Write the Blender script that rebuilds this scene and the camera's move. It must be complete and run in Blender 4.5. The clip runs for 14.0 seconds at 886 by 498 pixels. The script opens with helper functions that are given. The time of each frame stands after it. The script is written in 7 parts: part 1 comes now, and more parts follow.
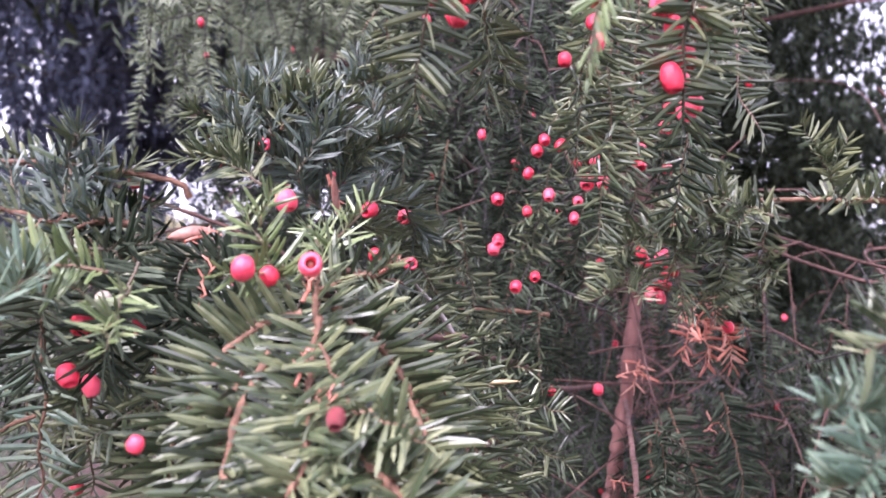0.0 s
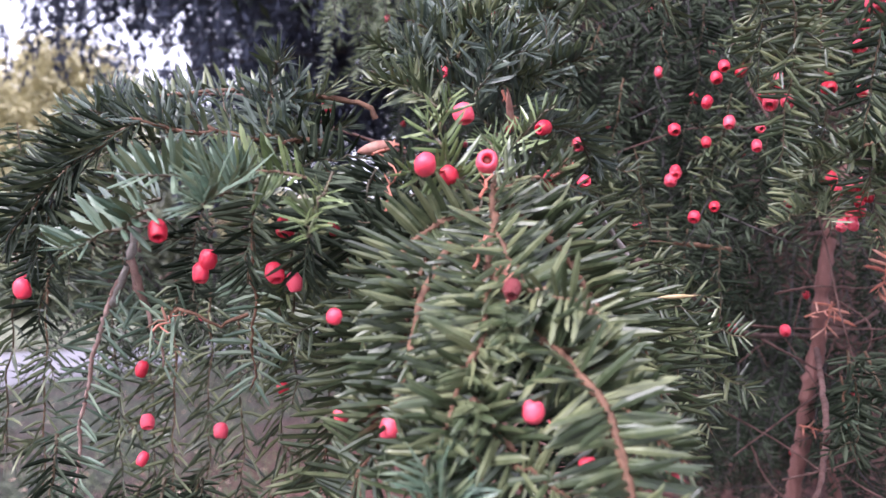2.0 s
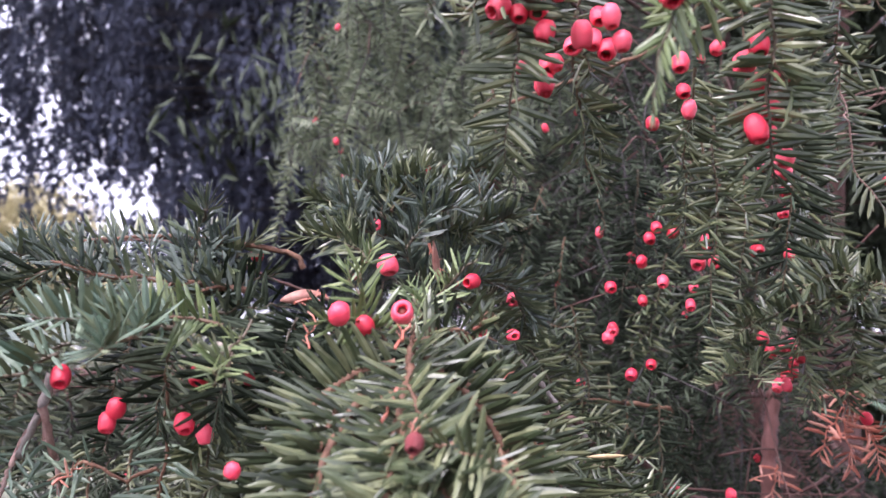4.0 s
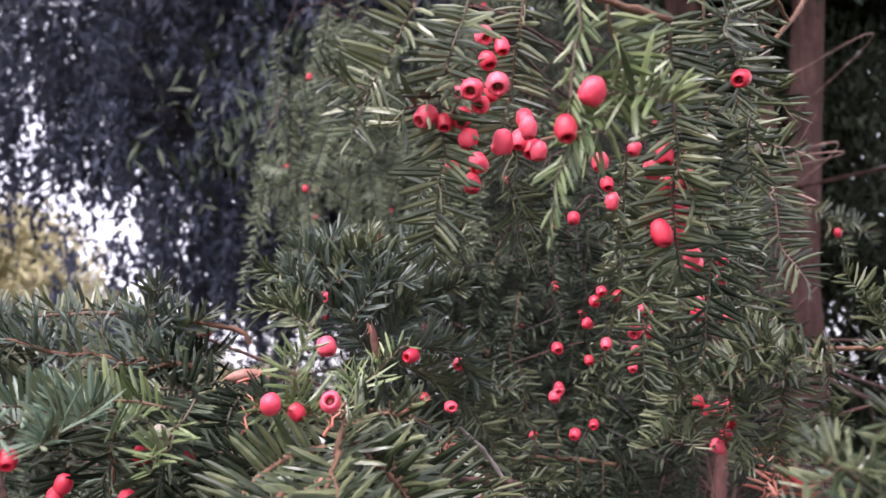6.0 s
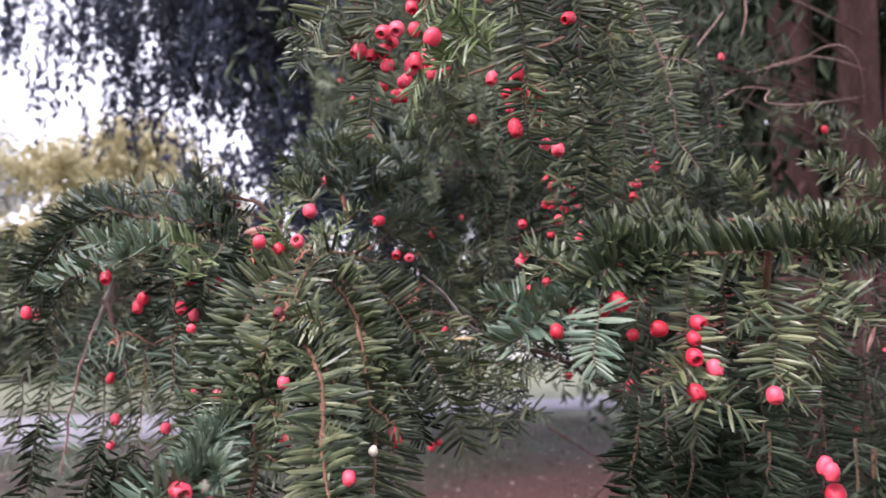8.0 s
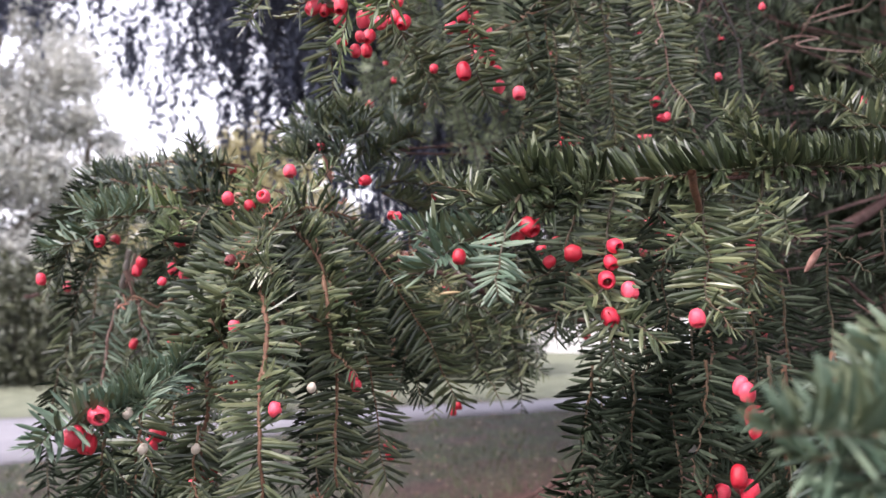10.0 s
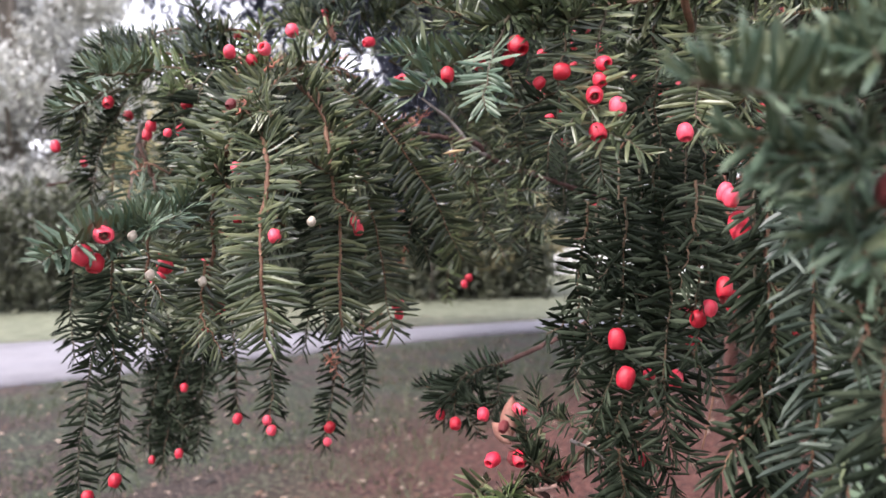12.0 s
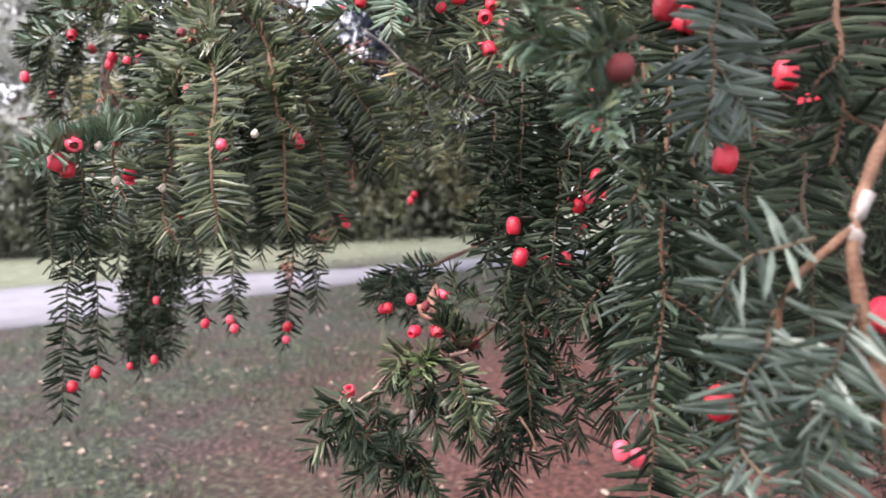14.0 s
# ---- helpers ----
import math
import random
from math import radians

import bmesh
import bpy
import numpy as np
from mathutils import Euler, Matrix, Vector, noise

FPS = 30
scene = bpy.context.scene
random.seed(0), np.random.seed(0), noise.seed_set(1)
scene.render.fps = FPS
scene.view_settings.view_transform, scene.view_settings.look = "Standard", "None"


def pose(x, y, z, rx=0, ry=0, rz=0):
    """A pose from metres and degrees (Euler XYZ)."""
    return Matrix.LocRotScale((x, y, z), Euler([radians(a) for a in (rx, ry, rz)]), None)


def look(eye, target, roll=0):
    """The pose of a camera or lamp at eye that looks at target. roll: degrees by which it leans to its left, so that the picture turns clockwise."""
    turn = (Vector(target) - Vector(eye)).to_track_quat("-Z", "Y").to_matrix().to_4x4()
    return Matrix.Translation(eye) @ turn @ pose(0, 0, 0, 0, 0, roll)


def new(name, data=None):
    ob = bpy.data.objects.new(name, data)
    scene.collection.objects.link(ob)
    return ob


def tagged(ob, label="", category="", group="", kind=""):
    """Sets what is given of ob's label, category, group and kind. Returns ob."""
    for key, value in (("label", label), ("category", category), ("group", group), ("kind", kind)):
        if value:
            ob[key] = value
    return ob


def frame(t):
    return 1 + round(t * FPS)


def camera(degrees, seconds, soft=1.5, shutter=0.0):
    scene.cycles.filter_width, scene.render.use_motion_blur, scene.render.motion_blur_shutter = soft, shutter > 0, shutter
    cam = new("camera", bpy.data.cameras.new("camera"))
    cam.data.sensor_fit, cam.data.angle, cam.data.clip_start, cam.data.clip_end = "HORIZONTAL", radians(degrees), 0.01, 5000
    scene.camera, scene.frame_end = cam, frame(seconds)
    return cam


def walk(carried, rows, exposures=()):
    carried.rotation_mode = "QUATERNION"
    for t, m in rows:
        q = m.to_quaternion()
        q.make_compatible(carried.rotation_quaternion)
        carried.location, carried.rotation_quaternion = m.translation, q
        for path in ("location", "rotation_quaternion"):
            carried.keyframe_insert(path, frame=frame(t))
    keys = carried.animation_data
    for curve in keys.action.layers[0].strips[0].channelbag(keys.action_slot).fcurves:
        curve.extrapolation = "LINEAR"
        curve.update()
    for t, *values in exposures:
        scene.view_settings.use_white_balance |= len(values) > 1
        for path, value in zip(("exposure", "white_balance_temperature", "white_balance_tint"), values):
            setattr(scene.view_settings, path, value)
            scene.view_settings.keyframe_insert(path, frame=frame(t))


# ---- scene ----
cam = camera(56.7, 14.0, shutter=0.2)
PATH = [
    (0, (-0.003, 0.016, 1.505), (0.005, 2.016, 1.493), 0.1),
    (0.5, (0.009, 0.004, 1.487), (-0.141, 1.998, 1.453), 0.2),
    (1, (0.008, -0.007, 1.477), (-0.287, 1.971, 1.426), -0.1),
    (1.5, (-0.002, -0.006, 1.471), (-0.383, 1.956, 1.405), -0.5),
    (2, (0.0, -0.002, 1.47), (-0.419, 1.952, 1.4), -0.8),
    (2.5, (0.008, 0.0, 1.467), (-0.428, 1.951, 1.438), -1.2),
    (3, (0.017, 0.012, 1.46), (-0.368, 1.972, 1.549), -0.5),
    (3.5, (0.02, 0.012, 1.46), (-0.326, 1.969, 1.687), 0.1),
    (4, (0.021, 0.006, 1.468), (-0.308, 1.955, 1.774), 0.3),
    (4.2, (0.024, 0.007, 1.471), (-0.299, 1.954, 1.794), 0.3),
    (6.3, (0.062, -0.03, 1.5), (-0.225, 1.917, 1.856), 0.9),
    (6.5, (0.067, -0.036, 1.487), (-0.242, 1.914, 1.808), 1.7),
    (6.8, (0.076, -0.059, 1.465), (-0.279, 1.892, 1.722), 2.0),
    (7, (0.097, -0.094, 1.457), (-0.308, 1.852, 1.682), 2.2),
    (7.2, (0.106, -0.13, 1.462), (-0.334, 1.811, 1.653), 1.7),
    (7.5, (0.133, -0.166, 1.465), (-0.369, 1.762, 1.634), 1.4),
    (7.7, (0.162, -0.186, 1.466), (-0.363, 1.739, 1.612), 1.2),
    (8, (0.215, -0.19, 1.453), (-0.339, 1.728, 1.584), 1.3),
    (8.2, (0.238, -0.185, 1.448), (-0.331, 1.729, 1.573), 1.2),
    (10.3, (0.328, -0.148, 1.404), (-0.516, 1.662, 1.521), -0.4),
    (10.5, (0.329, -0.146, 1.395), (-0.522, 1.661, 1.496), -0.4),
    (11, (0.334, -0.143, 1.377), (-0.535, 1.658, 1.428), -0.6),
    (11.5, (0.343, -0.15, 1.37), (-0.547, 1.641, 1.375), -0.8),
    (12, (0.347, -0.149, 1.356), (-0.539, 1.643, 1.301), -1.1),
    (12.5, (0.348, -0.148, 1.34), (-0.536, 1.643, 1.238), -1.3),
    (13, (0.348, -0.151, 1.327), (-0.53, 1.641, 1.189), -1.5),
    (13.5, (0.371, -0.179, 1.325), (-0.499, 1.613, 1.154), -1.7),
    (14, (0.422, -0.216, 1.332), (-0.416, 1.589, 1.128), -2.3),
]
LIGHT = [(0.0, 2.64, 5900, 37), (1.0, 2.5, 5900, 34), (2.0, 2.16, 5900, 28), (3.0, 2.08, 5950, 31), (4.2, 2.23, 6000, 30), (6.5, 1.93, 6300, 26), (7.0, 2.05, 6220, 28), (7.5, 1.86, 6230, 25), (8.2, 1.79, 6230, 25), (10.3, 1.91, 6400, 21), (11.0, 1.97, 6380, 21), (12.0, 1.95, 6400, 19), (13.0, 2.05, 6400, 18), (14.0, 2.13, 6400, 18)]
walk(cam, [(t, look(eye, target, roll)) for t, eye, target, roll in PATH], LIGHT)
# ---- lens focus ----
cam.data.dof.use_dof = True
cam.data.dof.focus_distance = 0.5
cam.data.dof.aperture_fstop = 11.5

# ---- world and sun: an overcast autumn day ----
SUN_EL, SUN_AZ = radians(52), radians(214)
world = bpy.data.worlds.new("overcast_sky")
world.use_nodes = True
scene.world = world
wn, wl = world.node_tree.nodes, world.node_tree.links
wn.clear()
sky = wn.new("ShaderNodeTexSky")
sky.sky_type, sky.sun_disc = "NISHITA", False
sky.sun_elevation, sky.sun_rotation = SUN_EL, SUN_AZ
sky.air_density, sky.dust_density = 1.4, 3.0
cloud = wn.new("ShaderNodeMix")
cloud.data_type = "RGBA"
cloud.inputs[0].default_value = 0.72
cloud.inputs[7].default_value = (11.0, 11.1, 11.9, 1)
back = wn.new("ShaderNodeBackground")
back.inputs[1].default_value = 0.068
wout = wn.new("ShaderNodeOutputWorld")
wl.new(sky.outputs[0], cloud.inputs[6])
wl.new(cloud.outputs[2], back.inputs[0])
wl.new(back.outputs[0], wout.inputs[0])
sun = new("sun", bpy.data.lights.new("sun", "SUN"))
sun.data.energy, sun.data.angle, sun.data.color = 1.5, radians(14), (1.0, 0.96, 0.9)
sun.matrix_world = look((-2.4, -3.56, 6.3), (0, 0, 0.8))


# ---- materials ----
def material(name, colours, scale=40.0, rough=0.5, bump=0.0, bump_scale=200.0, island=0.0, objects=0.0,
             metal=0.0, sss=0.0, sheen=0.0, stretch=(1, 1, 1), spec=0.5, trans=0.0):
    """A surface whose colour wanders through the given colours by noise at two scales, with grain relief."""
    m = bpy.data.materials.new(name)
    m.use_nodes = True
    n, l = m.node_tree.nodes, m.node_tree.links
    b = n["Principled BSDF"]
    co = n.new("ShaderNodeTexCoord")
    mp = n.new("ShaderNodeMapping")
    mp.inputs["Scale"].default_value = stretch
    l.new(co.outputs["Object"], mp.inputs[0])
    big, fine = n.new("ShaderNodeTexNoise"), n.new("ShaderNodeTexNoise")
    big.inputs["Scale"].default_value, fine.inputs["Scale"].default_value = scale, scale * 7.3
    big.inputs["Detail"].default_value, fine.inputs["Detail"].default_value = 4, 5
    l.new(mp.outputs[0], big.inputs[0])
    l.new(mp.outputs[0], fine.inputs[0])
    mix = n.new("ShaderNodeMath")
    mix.operation = "MULTIPLY_ADD"
    mix.inputs[1].default_value = 0.45
    l.new(fine.outputs[0], mix.inputs[0])
    off = n.new("ShaderNodeMath")
    off.operation = "MULTIPLY_ADD"
    off.inputs[1].default_value, off.inputs[2].default_value = 0.75, -0.1
    l.new(big.outputs[0], off.inputs[0])
    l.new(off.outputs[0], mix.inputs[2])
    value = mix.outputs[0]
    for amount, kind, socket in ((island, "ShaderNodeNewGeometry", "Random Per Island"), (objects, "ShaderNodeObjectInfo", "Random")):
        if amount:
            src = n.new(kind)
            add = n.new("ShaderNodeMath")
            add.operation = "MULTIPLY_ADD"
            add.inputs[1].default_value = amount
            l.new(src.outputs[socket], add.inputs[0])
            sh = n.new("ShaderNodeMath")
            sh.operation = "SUBTRACT"
            sh.inputs[1].default_value = amount / 2
            l.new(value, sh.inputs[0])
            l.new(sh.outputs[0], add.inputs[2])
            value = add.outputs[0]
    ramp = n.new("ShaderNodeValToRGB")
    els = ramp.color_ramp.elements
    while len(els) < len(colours):
        els.new(0.5)
    for i, c in enumerate(colours):
        els[i].position = 0.15 + 0.7 * i / max(1, len(colours) - 1)
        els[i].color = (*c, 1)
    l.new(value, ramp.inputs[0])
    l.new(ramp.outputs[0], b.inputs["Base Color"])
    b.inputs["Roughness"].default_value = rough
    b.inputs["Metallic"].default_value = metal
    b.inputs["Specular IOR Level"].default_value = spec
    if sss:
        b.inputs["Subsurface Weight"].default_value = sss
        b.inputs["Subsurface Radius"].default_value = (0.004, 0.001, 0.001)
        b.inputs["Subsurface Scale"].default_value = 1.0
    if sheen:
        b.inputs["Sheen Weight"].default_value = sheen
    if bump:
        bp = n.new("ShaderNodeBump")
        bt = n.new("ShaderNodeTexNoise")
        bt.inputs["Scale"].default_value, bt.inputs["Detail"].default_value = bump_scale, 4
        l.new(mp.outputs[0], bt.inputs[0])
        bp.inputs["Strength"].default_value, bp.inputs["Distance"].default_value = bump, 0.5 / bump_scale
        l.new(bt.outputs[0], bp.inputs["Height"])
        l.new(bp.outputs[0], b.inputs["Normal"])
    if trans:
        tr = n.new("ShaderNodeBsdfTranslucent")
        ms = n.new("ShaderNodeMixShader")
        ms.inputs[0].default_value = trans
        l.new(ramp.outputs[0], tr.inputs[0])
        l.new(b.outputs[0], ms.inputs[1])
        l.new(tr.outputs[0], ms.inputs[2])
        l.new(ms.outputs[0], n["Material Output"].inputs[0])
    return m


NEEDLE = material("needle_green", [(0.012, 0.019, 0.007), (0.045, 0.063, 0.028), (0.152, 0.168, 0.082)], 25, 0.4, 0.15, 900, island=0.65, objects=0.25, spec=0.5)
NEEDLE_UNDER = material("needle_underside", [(0.045, 0.066, 0.032), (0.095, 0.12, 0.06), (0.185, 0.212, 0.122)], 25, 0.55, 0.1, 900, island=0.5)
NEEDLE_NEW = material("needle_young", [(0.045, 0.07, 0.025), (0.1, 0.14, 0.05), (0.19, 0.23, 0.095)], 25, 0.42, 0.15, 900, island=0.5)
NEEDLE_BLUE = material("needle_waxy", [(0.042, 0.076, 0.049), (0.085, 0.132, 0.086), (0.165, 0.21, 0.14)], 25, 0.45, 0.15, 900, island=0.5)
NEEDLE_GREY = material("needle_grey_green", [(0.018, 0.028, 0.02), (0.05, 0.072, 0.055), (0.13, 0.16, 0.125)], 25, 0.45, 0.15, 900, island=0.6)
# shaded copy of the green needle: the crown's inner shade put into colour
NEEDLE_SHADED = material("needle_shaded", [(0.007, 0.011, 0.006), (0.018, 0.026, 0.015), (0.072, 0.09, 0.058)], 25, 0.55, island=0.6, objects=0.3, spec=0.1)
NEEDLE_DEAD = material("needle_dead", [(0.2, 0.055, 0.035), (0.4, 0.125, 0.08), (0.5, 0.26, 0.19)], 40, 0.6, island=0.6)
TWIG = material("twig_bark", [(0.05, 0.024, 0.014), (0.14, 0.066, 0.036), (0.27, 0.155, 0.1)], 160, 0.75, 0.9, 500, objects=0.3)
TWIG_GREEN = material("twig_green", [(0.045, 0.038, 0.022), (0.085, 0.06, 0.034), (0.16, 0.088, 0.05)], 90, 0.6, 0.3, 700, objects=0.5)
TWIG_PALE = material("twig_pale_bark", [(0.16, 0.085, 0.065), (0.3, 0.18, 0.15), (0.44, 0.32, 0.28)], 80, 0.8, 0.6, 600, objects=0.2)
LICHEN = material("twig_lichen", [(0.13, 0.09, 0.075), (0.27, 0.235, 0.215), (0.43, 0.41, 0.4)], 120, 0.9, 0.8, 600)
BARK = material("yew_bark", [(0.025, 0.012, 0.009), (0.085, 0.042, 0.035), (0.2, 0.11, 0.095)], 14, 0.9, 1.0, 45, stretch=(1, 1, 0.22))
BARK_PEEL = material("peeling_pink_bark", [(0.07, 0.028, 0.024), (0.17, 0.075, 0.063), (0.32, 0.18, 0.155)], 22, 0.85, 1.0, 90, stretch=(1, 1, 0.25))
STRAW = material("straw_needle", [(0.3, 0.2, 0.09), (0.42, 0.31, 0.16), (0.5, 0.4, 0.26)], 60, 0.7)
ARIL = material("aril_red", [(0.4, 0.01, 0.024), (0.66, 0.028, 0.062), (0.86, 0.1, 0.15)], 60, 0.4, 0.2, 350, objects=0.8, sss=0.12, spec=0.5)
# withered tone, deepened to stand in for shade on a ripe berry
ARIL_OLD_SHADED = material("aril_withered_shaded", [(0.09, 0.008, 0.012), (0.17, 0.02, 0.024), (0.28, 0.09, 0.075)], 150, 0.6, 0.5, 400)
SEED = material("yew_seed", [(0.1, 0.035, 0.025), (0.17, 0.065, 0.045), (0.22, 0.1, 0.07)], 120, 0.4)
UNRIPE = material("unripe_seed", [(0.3, 0.27, 0.19), (0.46, 0.4, 0.31), (0.6, 0.5, 0.42)], 150, 0.5, 0.1, 400, objects=0.4)
# bluish haze over the far conifer is mixed into its needle colour
CONIFER = material("hazed_conifer_needles", [(0.022, 0.027, 0.046), (0.047, 0.056, 0.09), (0.085, 0.096, 0.14)], 2, 0.8, island=0.5)
LEAF_HEDGE = material("hedge_leaves", [(0.038, 0.043, 0.029), (0.068, 0.076, 0.046), (0.12, 0.128, 0.074)], 1.5, 0.6, island=0.6)
# autumn yellow, paled and dulled to take in the haze over distance
LEAF_YELLOW = material("yellowing_leaves", [(0.3, 0.27, 0.145), (0.42, 0.38, 0.21), (0.53, 0.48, 0.3)], 1.2, 0.6, island=0.6, trans=0.3)
# haze over the trees beyond the lawn is put into this whitish leaf colour
LEAF_HAZED = material("hazed_leaves", [(0.36, 0.37, 0.35), (0.52, 0.52, 0.49), (0.66, 0.65, 0.6)], 0.8, 0.7, island=0.6, trans=0.2)
TRUNK_FAR = material("grey_bark", [(0.06, 0.05, 0.04), (0.14, 0.12, 0.1), (0.2, 0.18, 0.15)], 6, 0.9, 0.6, 30)
ASPHALT = material("path_asphalt", [(0.17, 0.163, 0.185), (0.22, 0.213, 0.236), (0.27, 0.263, 0.285)], 3, 0.9, 0.4, 120)
DRY_LEAF = material("dry_leaf", [(0.13, 0.045, 0.032), (0.25, 0.11, 0.08), (0.38, 0.22, 0.17)], 60, 0.7, 0.4, 300)
CONIFER_BARK = material("dark_bark", [(0.02, 0.017, 0.018), (0.04, 0.034, 0.034), (0.07, 0.06, 0.06)], 6, 0.9, 0.5, 40)
GRASS = material("grass_blades", [(0.04, 0.06, 0.025), (0.075, 0.1, 0.045), (0.13, 0.15, 0.075)], 2, 0.6, island=0.7)
FALLEN = material("fallen_leaves", [(0.02, 0.015, 0.012), (0.07, 0.045, 0.032), (0.16, 0.09, 0.06), (0.42, 0.33, 0.26)], 30, 0.75, 0.2, 200, island=0.9, objects=0.9)
WALL_WHITE = material("white_render", [(0.62, 0.62, 0.62), (0.72, 0.72, 0.72), (0.78, 0.78, 0.78)], 2, 0.85, 0.2, 60)
ROOF = material("roof_tiles", [(0.12, 0.06, 0.05), (0.2, 0.1, 0.08), (0.25, 0.14, 0.11)], 3, 0.8, 0.4, 20)


def ground_material():
    """Turf with leaf litter that gives way to bare reddish earth and dropped needles under the yew."""
    m = bpy.data.materials.new("ground_turf_and_earth")
    m.use_nodes = True
    n, l = m.node_tree.nodes, m.node_tree.links
    b = n["Principled BSDF"]
    b.inputs["Roughness"].default_value = 0.95
    co = n.new("ShaderNodeTexCoord")

    def tex(scale, detail=6):
        t = n.new("ShaderNodeTexNoise")
        t.inputs["Scale"].default_value, t.inputs["Detail"].default_value = scale, detail
        l.new(co.outputs["Object"], t.inputs[0])
        return t.outputs[0]

    def ramp(v, cols, lo=0.3, hi=0.7):
        r = n.new("ShaderNodeValToRGB")
        while len(r.color_ramp.elements) < len(cols):
            r.color_ramp.elements.new(0.5)
        for i, c in enumerate(cols):
            r.color_ramp.elements[i].position = lo + (hi - lo) * i / (len(cols) - 1)
            r.color_ramp.elements[i].color = (*c, 1)
        l.new(v, r.inputs[0])
        return r.outputs[0]

    def mix(f, a, c):
        x = n.new("ShaderNodeMix")
        x.data_type = "RGBA"
        l.new(f, x.inputs[0])
        l.new(a, x.inputs[6])
        l.new(c, x.inputs[7])
        return x.outputs[2]

    turf = ramp(tex(26, 9), [(0.006, 0.008, 0.005), (0.024, 0.031, 0.018), (0.112, 0.125, 0.082)], 0.38, 0.66)
    lawn = ramp(tex(4), [(0.1, 0.112, 0.072), (0.145, 0.158, 0.104), (0.2, 0.21, 0.145)])
    dirt = ramp(tex(34, 9), [(0.007, 0.005, 0.004), (0.032, 0.021, 0.017), (0.13, 0.094, 0.08)], 0.38, 0.66)
    red = ramp(tex(34, 9), [(0.02, 0.007, 0.005), (0.078, 0.026, 0.02), (0.16, 0.068, 0.055)], 0.34, 0.68)
    patchy = mix(ramp(tex(2.3, 8), [(0, 0, 0), (1, 1, 1)], 0.46, 0.57), turf, dirt)

    def near(x, y, r0, r1):
        d = n.new("ShaderNodeVectorMath")
        d.operation = "DISTANCE"
        l.new(co.outputs["Object"], d.inputs[0])
        d.inputs[1].default_value = (x, y, 0)
        w = n.new("ShaderNodeMath")
        w.operation = "MULTIPLY_ADD"
        w.inputs[1].default_value = 1.6
        l.new(tex(1.1, 7), w.inputs[0])
        l.new(d.outputs["Value"], w.inputs[2])
        mr = n.new("ShaderNodeMapRange")
        mr.inputs["From Min"].default_value, mr.inputs["From Max"].default_value = r0 + 0.8, r1 + 0.8
        l.new(w.outputs[0], mr.inputs["Value"])
        return mr.outputs[0]

    under = mix(near(1.2, 4.7, 2.5, 4.2), red, patchy)
    col = mix(near(0.0, 1.5, 9.0, 11.0), under, lawn)
    l.new(col, b.inputs["Base Color"])
    bp = n.new("ShaderNodeBump")
    bp.inputs["Strength"].default_value, bp.inputs["Distance"].default_value = 0.8, 0.02
    l.new(tex(28, 8), bp.inputs["Height"])
    l.new(bp.outputs[0], b.inputs["Normal"])
    return m


GROUND = ground_material()


# ---- mesh builders ----
def unit(v):
    v = np.asarray(v, float)
    return v / np.maximum(np.linalg.norm(v, axis=-1, keepdims=True), 1e-9)


def raw_mesh(name, verts, sizes, loops, mats, which=None, smooth=False):
    """A mesh from arrays: corner indices, face sizes and a material slot for each face."""
    me = bpy.data.meshes.new(name)
    verts, sizes, loops = np.asarray(verts, np.float32), np.asarray(sizes, np.int32), np.asarray(loops, np.int32)
    me.vertices.add(len(verts))
    me.vertices.foreach_set("co", verts.ravel())
    me.loops.add(len(loops))
    me.loops.foreach_set("vertex_index", loops)
    me.polygons.add(len(sizes))
    me.polygons.foreach_set("loop_start", np.concatenate(([0], np.cumsum(sizes)[:-1])).astype(np.int32))
    for m in mats:
        me.materials.append(m)
    if which is not None:
        me.polygons.foreach_set("material_index", np.asarray(which, np.int32))
    me.polygons.foreach_set("use_smooth", np.full(len(sizes), smooth))
    me.update(calc_edges=True)
    return me


def spline(points, step=0.004):
    """A smooth line through the points, in even steps."""
    p = np.asarray(points, float)
    if len(p) == 2:
        p = np.array([p[0], (p[0] + p[1]) / 2, p[1]])
    q = np.vstack([2 * p[0] - p[1], p, 2 * p[-1] - p[-2]])
    out = []
    for a, b, c, d in zip(q, q[1:], q[2:], q[3:]):
        k = max(3, int(np.linalg.norm(c - b) / step))
        u = np.linspace(0, 1, k, endpoint=False)[:, None]
        out.append(0.5 * (2 * b + (c - a) * u + (2 * a - 5 * b + 4 * c - d) * u ** 2 + (3 * b - a - 3 * c + d) * u ** 3))
    return np.vstack(out + [p[-1:]])


def tube_arrays(path, r0, r1, sides, rng, knobs=0.12):
    """A tapering, slightly knobbly round stem along the path."""
    n = len(path)
    t = unit(np.gradient(path, axis=0))
    ref = np.where(np.abs(t[:, 2:3]) > 0.9, [[1.0, 0, 0]], [[0, 0, 1.0]])
    a = unit(np.cross(t, ref))
    b = np.cross(t, a)
    r = np.linspace(r0, r1, n) * (1 + knobs * rng.standard_normal(n))
    ang = np.linspace(0, 2 * np.pi, sides, endpoint=False)
    ring = path[:, None] + r[:, None, None] * (np.cos(ang)[None, :, None] * a[:, None] + np.sin(ang)[None, :, None] * b[:, None])
    i, j = np.meshgrid(np.arange(n - 1), np.arange(sides), indexing="ij")
    k = (j + 1) % sides
    quads = np.stack([i * sides + j, i * sides + k, (i + 1) * sides + k, (i + 1) * sides + j], -1).reshape(-1, 4)
    verts = ring.reshape(-1, 3)
    cap = np.arange((n - 1) * sides, n * sides)
    return verts, quads, cap


